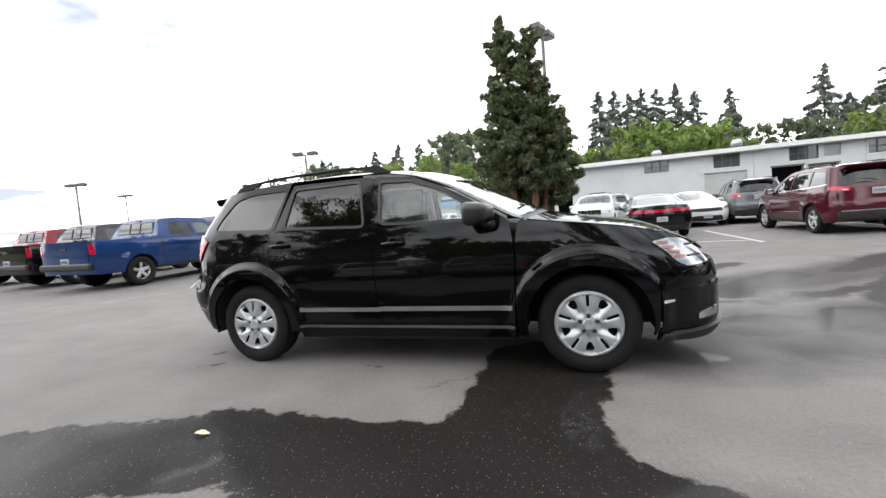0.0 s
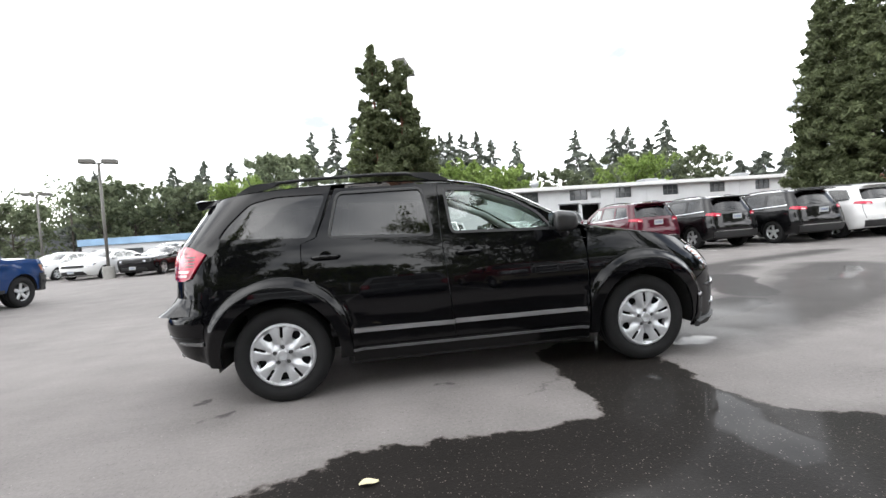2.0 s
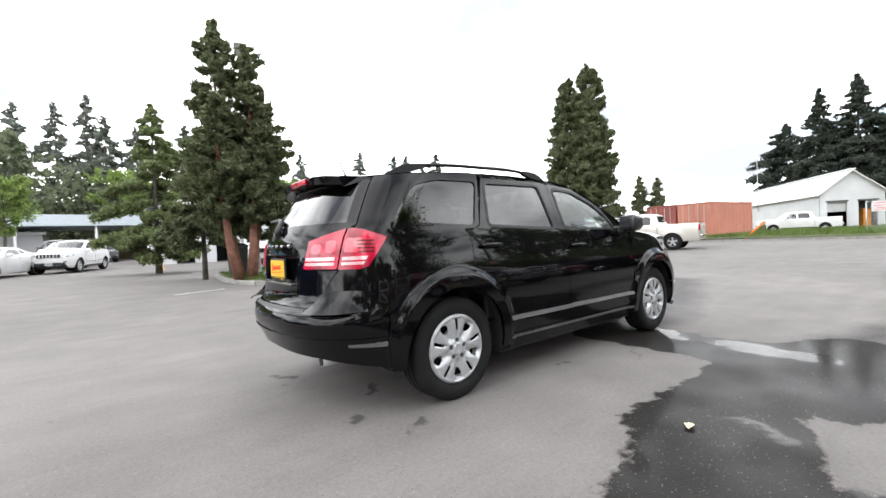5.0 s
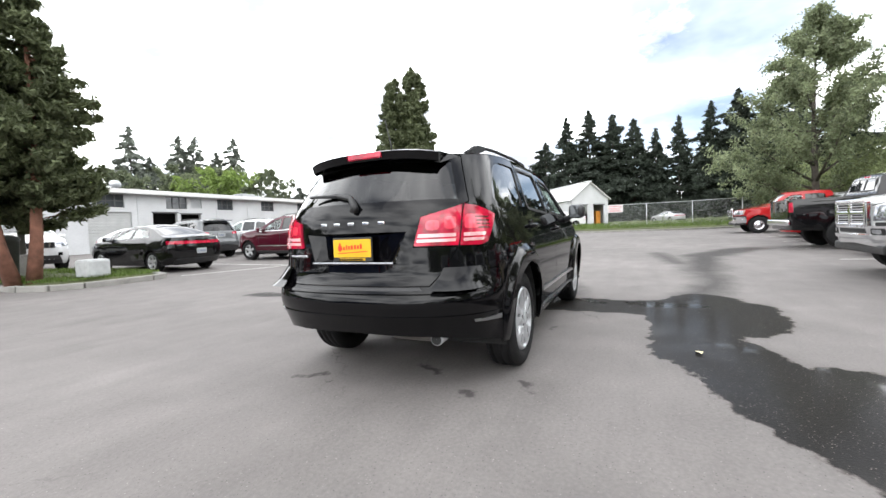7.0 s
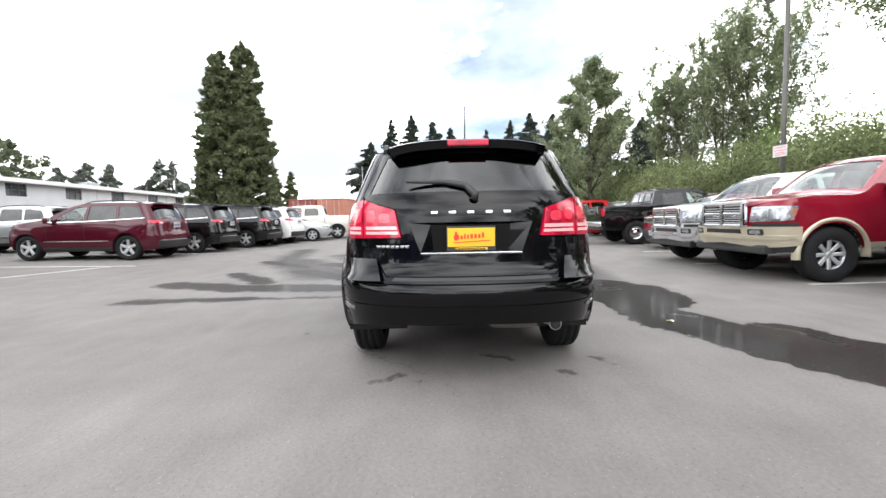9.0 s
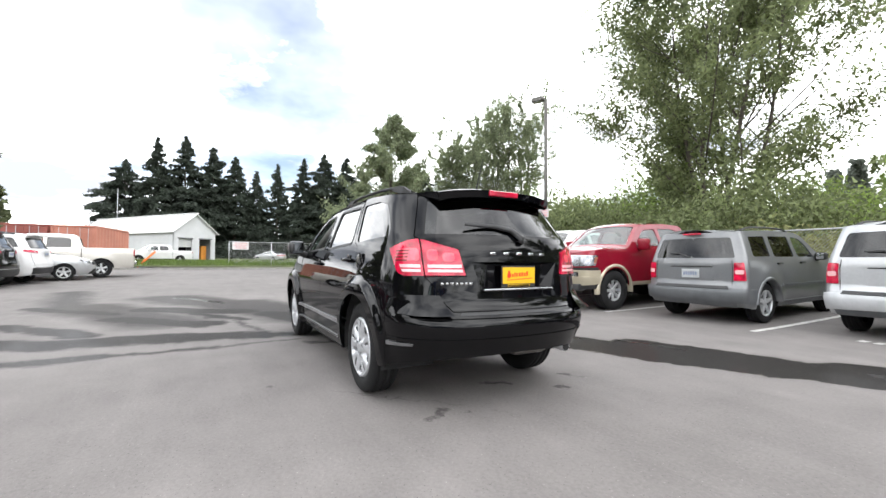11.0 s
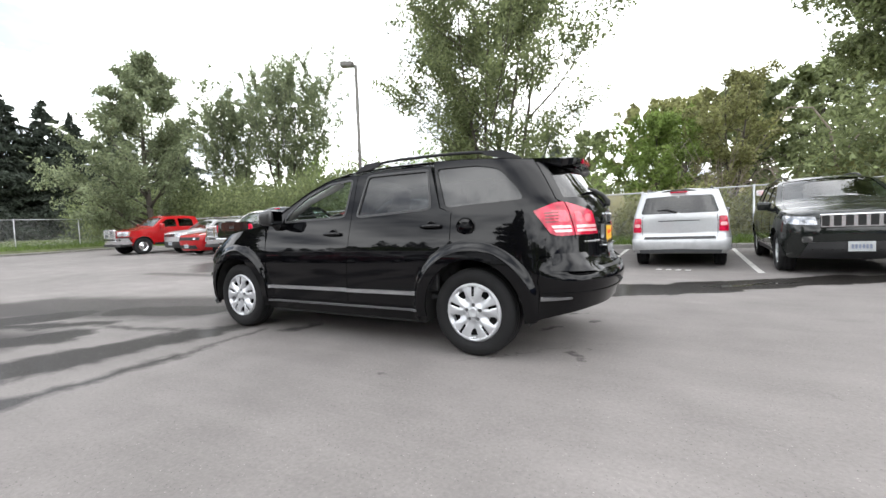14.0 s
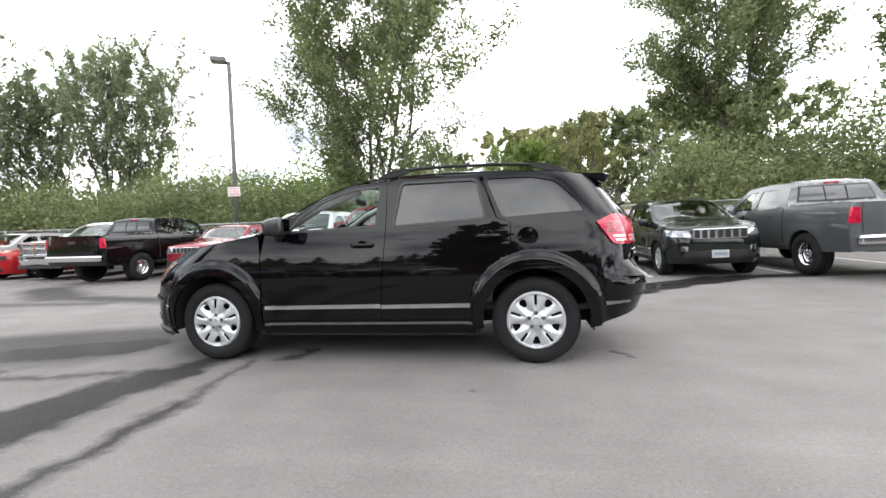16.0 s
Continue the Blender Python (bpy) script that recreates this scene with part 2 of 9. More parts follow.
def round_corners(poly, radius, seg=4):
    """Rounds a polygon's corners."""
    out = []
    n = len(poly)
    for i, p in enumerate(poly):
        p, a, b = Vector(p), Vector(poly[i - 1]), Vector(poly[(i + 1) % n])
        r = min(radius, 0.45 * (a - p).length, 0.45 * (b - p).length)
        s, e = p + (a - p).normalized() * r, p + (b - p).normalized() * r
        for k in range(seg + 1):
            t = k / seg
            q = (1 - t) ** 2 * s + 2 * t * (1 - t) * p + t * t * e
            out.append((q.x, q.y))
    return out


def shrink(poly, d):
    """A polygon drawn in by d on all sides (roughly)."""
    pts = [Vector(p) for p in poly]
    area = sum(a.x * b.y - b.x * a.y for a, b in zip(pts, pts[1:] + pts[:1]))
    sign = 1 if area > 0 else -1
    out = []
    for i, p in enumerate(pts):
        a, b = (p - pts[i - 1]).normalized(), (pts[(i + 1) % len(pts)] - p).normalized()
        na, nb = Vector((-a.y, a.x)) * sign, Vector((-b.y, b.x)) * sign
        m = na + nb
        m = m.normalized() if m.length > 1e-6 else na
        out.append(tuple(p + m * d / max(0.4, m.dot(na))))
    return out


def fill(poly, holes, step, extra=()):
    """Triangles of a polygon with holes, with grid points within."""
    from mathutils.geometry import delaunay_2d_cdt
    loops = [resample(poly, step)] + [resample(h, step) for h in holes]
    verts, edges = [], []
    for loop in loops:
        first = len(verts)
        verts += loop
        edges += [(first + k, first + (k + 1) % len(loop)) for k in range(len(loop))]
    rim = np.array(verts)
    lo, hi = rim.min(0), rim.max(0)
    gx, gy = np.meshgrid(np.arange(lo[0] + step / 2, hi[0], step), np.arange(lo[1] + step / 2, hi[1], step))
    gx = gx + (np.arange(gx.shape[0]) % 2)[:, None] * step / 2
    grid = np.stack([gx.ravel(), gy.ravel()], 1)
    if len(extra):
        grid = np.concatenate([grid, np.array(extra, float)])
    if len(grid):
        keep = inside(loops[0], grid)
        for h in loops[1:]:
            keep &= ~inside(h, grid)
        grid = grid[keep]
    if len(grid):
        near = np.full(len(grid), 9.0)
        for k in range(0, len(rim), 200):
            near = np.minimum(near, np.sqrt(((grid[:, None] - rim[None, k:k + 200]) ** 2).sum(-1)).min(1))
        grid = grid[near > 0.4 * step]
    pts = [Vector(p) for p in verts] + [Vector(p) for p in grid]
    v, _, f, *_ = delaunay_2d_cdt(pts, edges, [], 0, 1e-5)
    v = np.array([tuple(p) for p in v])
    f = np.array([t for t in f if len(t) == 3])
    mid = v[f].mean(1)
    keep = inside(loops[0], mid)
    for h in loops[1:]:
        keep &= ~inside(h, mid)
    return v, f[keep]


class Sheet:
    """Collects curved panels with exact normals into one mesh."""
    def __init__(self):
        self.v, self.f, self.n, self.mi = [], [], [], []

    def panel(self, surf, poly, holes=(), step=0.06, off=0.0, rim=0.012, flip=False, extra=(), slot=0):
        v2, f = fill(poly, holes, step, extra)
        p, n = surf(v2[:, 0], v2[:, 1])
        if flip:
            n = -n
        p = p + n * off
        a, b, c = p[f[:, 0]], p[f[:, 1]], p[f[:, 2]]
        fn = np.cross(b - a, c - a)
        turn = (fn * n[f].mean(1)).sum(1) < 0
        f = np.where(turn[:, None], f[:, ::-1], f)
        base = len(self.v)
        self.v += p.tolist()
        for t in f.tolist():
            self.f.append([base + k for k in t])
            self.n += n[t].tolist()
            self.mi.append(slot)
        if rim:
            count = {}
            for t in f.tolist():
                for i, j in zip(t, t[1:] + t[:1]):
                    count[(i, j)] = count.get((i, j), 0) + 1
            low = p - n * rim
            for (i, j) in [e for e in count if (e[1], e[0]) not in count]:
                k = len(self.v)
                self.v += [p[i].tolist(), p[j].tolist(), low[j].tolist(), low[i].tolist()]
                self.f.append([k + 1, k, k + 3, k + 2])
                out = np.cross(p[j] - p[i], n[i])
                out = (out / (np.linalg.norm(out) + 1e-9)).tolist()
                self.n += [out] * 4
                self.mi.append(slot)
        return self

    def build(self, name, material, parent=None, label="", **tags):
        mesh = bpy.data.meshes.new(name)
        mesh.from_pydata(self.v, [], self.f)
        mesh.polygons.foreach_set("use_smooth", [True] * len(self.f))
        for one in material if isinstance(material, (list, tuple)) else [material]:
            mesh.materials.append(one)
        mesh.polygons.foreach_set("material_index", self.mi)
        mesh.normals_split_custom_set(self.n)
        return place_mesh(name, mesh, parent, label, **tags)


def ground_height(x, y):
    """The lot falls very slightly towards the drain beside the black car."""
    r = math.hypot(x, y)
    t = max(0.0, r - 5)
    s = max(0.0, -y - 6)
    near = t * t / (t + 1.0) if t < 60 else 59.0
    return 0.013 * min(near, 60) + 0.012 * min(s * s / (s + 0.5), 8)


def on_ground(x, y, yaw, a=1.45, b=0.8):
    """A pose on the ground, tilted as the ground is under the four wheels."""
    c, s = math.cos(radians(yaw)), math.sin(radians(yaw))
    fwd = Vector((c, s, (ground_height(x + a * c, y + a * s) - ground_height(x - a * c, y - a * s)) / (2 * a))).normalized()
    left = Vector((-s, c, (ground_height(x - b * s, y + b * c) - ground_height(x + b * s, y - b * c)) / (2 * b))).normalized()
    up = fwd.cross(left).normalized()
    left = up.cross(fwd)
    z = sum(ground_height(x + i * a * c - j * b * s, y + i * a * s + j * b * c) for i in (-1, 1) for j in (-1, 1)) / 4
    m = Matrix((fwd, left, up)).transposed().to_4x4()
    m.translation = (x, y, z)
    return m

# ---------------------------------------------------------------- vehicles
class Body:
    """A vehicle's outer skin as two charts: its flanks, wrapped round the corners (u along, z up), and its top (x along, v across)."""
    def __init__(self, top, width, rear, front, corner=(0.5, 0.75), power=(2.5, 2.4), crown=((-2, 0.05), (2, 0.05)), bow=0.1, flares=(), blur=0.06, taper=()):
        self.top_z, self.width = soft_curve(top, blur), soft_curve(width, 0.04)
        self.rear, self.front = soft_curve(rear, 0.035), soft_curve(front, 0.03)
        self.crown = soft_curve(crown, 0.1)
        self.taper = soft_curve(taper or ((-2.5, 1), (2.5, 1)), 0.15)
        self.ar, self.af = corner
        self.nr, self.nf = power
        self.bow, self.flares = bow, flares
        zs = np.linspace(0.3, 1.2, 30)
        self.ur, self.uf = float(self.rear(zs).min()) + self.ar, float(self.front(zs).max()) - self.af
        w = float(self.width(0.7))
        self.lr, self.lf = 0.86 * (self.ar + w), 0.86 * (self.af + w)
        self.u0, self.u1 = self.ur - self.lr, self.uf + self.lf

    def raw(self, u, z):
        u, z = np.asarray(u, float), np.asarray(z, float)
        xr, xf, w = self.rear(z) + self.ar, self.front(z) - self.af, self.width(z)
        x = u + (xr - self.ur) * (1 - smoothstep(self.ur, self.ur + 0.75, u)) + (xf - self.uf) * smoothstep(self.uf - 0.75, self.uf, u)
        w = w * self.taper(x)
        y = w.copy()
        for sign, base, at, length, size, n in ((-1, xr, self.ur, self.lr, self.ar, self.nr), (1, xf, self.uf, self.lf, self.af, self.nf)):
            phi = np.clip((u - at) * sign / length, 0, 1) * math.pi / 2
            c, s = np.cos(phi), np.sin(phi)
            r = (np.maximum(c, 1e-6) ** n + np.maximum(s, 1e-6) ** n) ** (-1 / n)
            on = (u - at) * sign > 0
            x = np.where(on, base + sign * size * r * s, x)
            y = np.where(on, w * r * np.where(c < 1e-5, 0, c), y)
        for cx, cz, r0, r1, d in self.flares:
            far = np.hypot(x - cx, z - cz)
            y = y + d * (1 - smoothstep(r0, r1, far)) * (y > 0.5)
        return np.stack([x, y, z], -1)

    def flank(self, sign):
        def surf(u, z):
            e = 1e-3
            p = self.raw(u, z)
            uc = np.clip(u, self.u0 + 2 * e, self.u1 - 2 * e)
            n = np.cross(self.raw(uc + e, z) - self.raw(uc - e, z), self.raw(uc, z + e) - self.raw(uc, z - e))
            n = -n / (np.linalg.norm(n, axis=-1, keepdims=True) + 1e-12)
            n = np.where(((n * np.stack([0.3 * p[:, 0], p[:, 1], 0 * p[:, 2]], -1)).sum(-1) < 0)[:, None], -n, n)
            m = np.array([1, sign, 1])
            return p * m, n * m
        return surf

    def raw_top(self, x, v):
        x, v = np.asarray(x, float), np.asarray(v, float)
        ze = self.top_z(x)
        xr, xf = self.rear(ze) + self.ar, self.front(ze) - self.af
        w = self.width(ze) * self.taper(x)
        k = np.clip(np.where(x < xr, (xr - x) / self.ar, np.where(x > xf, (x - xf) / self.af, 0)), 0, 1)
        n = np.where(x < xr, self.nr, self.nf)
        ye = w * np.maximum(1 - k ** n, 0) ** (1 / n)
        zc = ze + self.crown(x)
        xx = x + self.bow * smoothstep(-0.2, 1.0, x) * (1 - smoothstep(1.6, 2.3, x)) * (1 - v * v)
        return np.stack([xx, v * ye, zc - (zc - ze) * np.abs(v) ** 2.6], -1)

    def lid(self):
        def surf(x, v):
            e = 2e-3
            p = self.raw_top(x, v)
            n = np.cross(self.raw_top(x + e, v) - self.raw_top(x - e, v), self.raw_top(x, v + e) - self.raw_top(x, v - e))
            n = n / (np.linalg.norm(n, axis=-1, keepdims=True) + 1e-12)
            n = np.where(n[:, 2:] < 0, -n, n)
            return p, n
        return surf

    def us(self, x, z):
        """The chart's u of a side point with that x and z."""
        lo, hi = self.u0, self.u1
        for _ in range(40):
            mid = (lo + hi) / 2
            if float(self.raw(mid, z)[0]) < x:
                lo = mid
            else:
                hi = mid
        return (lo + hi) / 2

    def ue(self, y, z, end=-1):
        """The chart's u of a point of the rear (end -1) or front (+1) that lies y off the middle."""
        lo, hi = (self.u0, self.ur) if end < 0 else (self.u1, self.uf)
        for _ in range(40):
            mid = (lo + hi) / 2
            if float(self.raw(mid, z)[1]) < y:
                lo = mid
            else:
                hi = mid
        return (lo + hi) / 2

    def chart(self, points):
        """Points (x, z) of the side, or ("r", y, z) of the rear and ("f", y, z) of the front, as chart points."""
        out = []
        for p in points:
            if p[0] == "r":
                out.append((self.ue(p[1], p[2], -1), p[2]))
            elif p[0] == "f":
                out.append((self.ue(p[1], p[2], 1), p[2]))
            else:
                out.append((self.us(*p), p[1]))
        return out

    def edge_z(self, u):
        """The height of the flank's upper edge."""
        z = 1.2
        for _ in range(25):
            z = 0.5 * z + 0.5 * float(self.top_z(self.raw(u, z)[0]))
        return z

    def upper(self, ua, ub, step=0.06, down=0.0):
        n = max(2, int(abs(ub - ua) / step))
        return [(ua + (ub - ua) * k / n, self.edge_z(ua + (ub - ua) * k / n) - down) for k in range(n + 1)]


def arch(cx, cz, r, zlow, n=18):
    """Points over a wheel opening from its rear foot to its front foot."""
    a0 = math.asin(max(-1, min(1, (zlow - cz) / r)))
    return [(cx + r * math.cos(a), cz + r * math.sin(a)) for a in (math.pi - a0 + (2 * a0 - math.pi) * k / n for k in range(n + 1))]


def tyre_mesh(radius, width, rim):
    key = ("tyre", radius, width, rim)
    if key not in MATS:
        bm = bmesh.new()
        h = width / 2
        pro = [(-h * 0.8, rim - 0.012), (-h, rim + 0.02), (-h * 1.05, (rim + radius) / 2), (-h * 0.93, radius - 0.022), (-h * 0.78, radius - 0.004)]
        for g in (-0.5, 0.0, 0.5):
            pro += [(h * (g - 0.12), radius), (h * (g - 0.1), radius - 0.009), (h * (g + 0.06), radius - 0.009), (h * (g + 0.08), radius)]
        pro += [(-a, r) for a, r in pro[4::-1]]
        add_lathe(bm, pro, 56 if rim == 0.240 and radius < 0.365 else 22)
        bmesh.ops.recalc_face_normals(bm, faces=bm.faces)
        for f in bm.faces:
            f.smooth = True
        mesh = bpy.data.meshes.new("tyre")
        bm.to_mesh(mesh), bm.free()
        mesh.materials.append(TYRE)
        MATS[key] = mesh
    return MATS[key]


def add_spoke(bm, angle, r0, r1, w0, w1, y0, y1, depth=0.02, skew=0.0):
    """A tapered wheel spoke with chamfered edges, facing +y."""
    rows = []
    for t in (0, 0.35, 0.7, 1):
        r, w, y = r0 + (r1 - r0) * t, w0 + (w1 - w0) * t, y0 + (y1 - y0) * t + 0.008 * math.sin(math.pi * t)
        a = angle + skew * t
        c, s = math.cos(a), math.sin(a)
        row = []
        for q, dy in ((-w, -depth), (-w, -0.006), (-w * 0.7, 0), (w * 0.7, 0), (w, -0.006), (w, -depth)):
            row.append(bm.verts.new((r * c - q * s, y + dy, r * s + q * c)))
        rows.append(row)
    for a, b in zip(rows, rows[1:]):
        for k in range(5):
            bm.faces.new((a[k], a[k + 1], b[k + 1], b[k]))
    bm.faces.new(rows[0][::-1]), bm.faces.new(rows[-1])


def rim_mesh(kind, rim):
    """Wheel faces: a ten-spoke plastic cover, plain alloys, steel wheels."""
    key = ("rim", kind, rim)
    if key in MATS:
        return MATS[key]
    bm = bmesh.new()
    k = rim / 0.22
    add_lathe(bm, [(0.02, rim - 0.02), (0.085, rim - 0.022), (0.10, rim - 0.012), (0.103, rim - 0.002), (0.096, rim + 0.008), (0.08, rim + 0.006)], 28)
    if kind == "cover":
        bm.free()
        return cover_mesh(key, rim)
    if kind == "steel":
        add_lathe(bm, [(0.05, rim - 0.015), (0.03, rim - 0.04), (0.045, rim - 0.09), (0.075, 0.075), (0.07, 0.06), (0.10, 0.045), (0.102, 0.001)], 40)
        for i in range(8):
            a = i * 2 * math.pi / 8
            add_lathe(bm, [(0.05, 0.011), (0.088, 0.01), (0.09, 0.001)], 8, centre=(0.078 * math.cos(a), 0, 0.078 * math.sin(a)))
    else:
        n = {"seven": 7, "five": 5, "eight": 8}[kind]
        for i in range(n):
            a = math.pi / 2 + i * 2 * math.pi / n
            add_spoke(bm, a, 0.04, rim - 0.012, 0.034 * k * 5.6 / n, (0.030 if n == 5 else 0.040) * k * 6 / n, 0.075, 0.097, 0.03)
        add_lathe(bm, [(0.04, 0.07), (0.075, 0.065), (0.08, 0.04), (0.088, 0.03), (0.09, 0.001)], 28)
    bmesh.ops.recalc_face_normals(bm, faces=bm.faces)
    mesh = bpy.data.meshes.new("rim")
    bm.to_mesh(mesh), bm.free()
    mesh.polygons.foreach_set("use_smooth", [kind in ("steel",)] * len(mesh.polygons))
    mesh.materials.append(ALLOY if kind != "steel" else CHROME)
    MATS[key] = (mesh, backing_mesh(rim))
    return MATS[key]


def backing_mesh(rim):
    back = bmesh.new()
    add_lathe(back, [(0.0, 0.02), (0.02, rim - 0.02), (0.06, rim - 0.02)], 24)
    bmesh.ops.recalc_face_normals(back, faces=back.faces)
    inner = bpy.data.meshes.new("brake_backing")
    back.to_mesh(inner), back.free()
    inner.materials.append(DARK)
    return inner


def cover_mesh(key, rim):
    """A pressed wheel cover: five broad forked spokes, five windows between them, a slot in each fork, nuts in sockets."""
    k = rim / 0.232

    def surf(x, z):
        def lift(x, z):
            r, a = np.hypot(x, z) / k, np.arctan2(z, x)
            gap = (np.mod(a + math.pi / 2 + math.pi / 5, 2 * math.pi / 5) - math.pi / 5)
            slot = (np.mod(a - math.pi / 2 + math.pi / 5, 2 * math.pi / 5) - math.pi / 5)
            valley = np.exp(-(gap * r / 0.030) ** 2) * smoothstep(0.045, 0.10, r) * (1 - smoothstep(0.195, 0.215, r))
            groove = np.exp(-(slot * r / 0.013) ** 2) * smoothstep(0.07, 0.11, r) * (1 - smoothstep(0.19, 0.21, r))
            return 0.098 + 0.014 * np.sin(np.clip(r / 0.232, 0, 1) * math.pi) - 0.030 * valley - 0.011 * groove - 0.022 * smoothstep(0.219, 0.236, r) + 0.012 * (1 - smoothstep(0.034, 0.044, r)) + 0.006 * smoothstep(0.20, 0.208, r)
        e = 1e-3
        y = lift(x, z)
        n = np.stack([-(lift(x + e, z) - lift(x - e, z)) / (2 * e), np.ones_like(y), -(lift(x, z + e) - lift(x, z - e)) / (2 * e)], -1)
        return np.stack([x, y, z], -1), n / np.linalg.norm(n, axis=1, keepdims=True)

    polar = lambda r, a: (k * r * math.cos(a), k * r * math.sin(a))
    disc = [polar(0.236, 2 * math.pi * i / 60) for i in range(60)]
    holes = []
    for i in range(5):
        a = -math.pi / 2 + i * 2 * math.pi / 5
        holes.append(round_corners([polar(0.128, a - 0.085), polar(0.155, a - 0.155), polar(0.186, a - 0.17), polar(0.195, a), polar(0.186, a + 0.17), polar(0.155, a + 0.155), polar(0.128, a + 0.085)], 0.012, 3))
        a = math.pi / 2 + i * 2 * math.pi / 5
        holes.append(round_corners([polar(0.122, a - 0.072), polar(0.204, a - 0.054), polar(0.204, a + 0.054), polar(0.122, a + 0.072)], 0.004, 2))
        c = polar(0.060, a)
        holes.append([(c[0] + 0.0185 * math.cos(q), c[1] + 0.0185 * math.sin(q)) for q in (2 * math.pi * j / 10 for j in range(10))])
    sheet = Sheet().panel(surf, disc, holes, 0.010, 0.0, 0.030)
    mesh = bpy.data.meshes.new("rim")
    mesh.from_pydata(sheet.v, [], sheet.f)
    mesh.polygons.foreach_set("use_smooth", [True] * len(sheet.f))
    mesh.normals_split_custom_set(sheet.n)
    mesh.materials.append(SILVER)
    MATS[key] = (mesh, backing_mesh(rim))
    return MATS[key]


def wheel(parent, x, side, track, radius, width, rim, kind):
    """wheel > tyre, rim, brake backing; the outer face points to its side."""
    hub = new("wheel", None)
    hub.empty_display_size = 0.1
    hub.parent = parent
    hub.matrix_local = pose(x, side * track, radius, 0, 0, 0 if side > 0 else 180)
    face, back = rim_mesh(kind, rim)
    place_mesh("tyre", tyre_mesh(radius, width, rim), hub)
    place_mesh("rim", face, hub, "silver ten-spoke wheel cover" if kind == "cover" else "")
    place_mesh("brake_backing", back, hub)
    if kind == "cover":
        if "nut" not in MATS:
            bm = bmesh.new()
            add_lathe(bm, [(0.098, 0.014), (0.108, 0.0135), (0.109, 0.009), (0.102, 0.008), (0.102, 0.001)], 12)
            bmesh.ops.recalc_face_normals(bm, faces=bm.faces)
            MATS["nut"] = bpy.data.meshes.new("wheel_nut")
            bm.to_mesh(MATS["nut"]), bm.free()
            MATS["nut"].materials.append(mat("dull_wheel_nut", (0.16, 0.16, 0.165), 0.4, 0.7))
        for i in range(5):
            a = math.pi / 2 + i * 2 * math.pi / 5
            nut = place_mesh("wheel_nut", MATS["nut"], hub)
            nut.location = (0.062 * math.cos(a), -0.012, 0.062 * math.sin(a))
    return hub


def wheel_well(parent, x, side, radius, track, cz=0.36, low=0.27):
    """A dark liner over a wheel."""
    bm = bmesh.new()
    r, n = radius, 14
    rows = []
    for y in (side * 0.45, side * (track + 0.02)):
        a0 = math.asin(max(-1, min(1, (low - cz) / r)))
        rows.append([bm.verts.new((x + r * math.cos(a), y, cz + r * math.sin(a))) for a in (a0 + (math.pi - 2 * a0) * k / n for k in range(n + 1))])
    for k in range(n):
        bm.faces.new((rows[0][k], rows[0][k + 1], rows[1][k + 1], rows[1][k]))
    bm.faces.new(rows[0])
    part("wheel_liner", bm, DARK, parent)


def number_bars(parent, m, w, h, back, ink, count=6):
    """A plate with plain bars in place of its characters, facing +x of m."""
    holder = box("number_plate", (-0.006, -w / 2, -h / 2), (0.004, w / 2, h / 2), back, parent, 0.002)
    holder.matrix_local = m
    gap = w * 0.8 / count
    for i in range(count):
        y = -w * 0.4 + gap * (i + 0.15)
        box("plate_bar", (0.004, y, -h * 0.22), (0.0065, y + gap * 0.6, h * 0.22), ink, holder)
    return holder


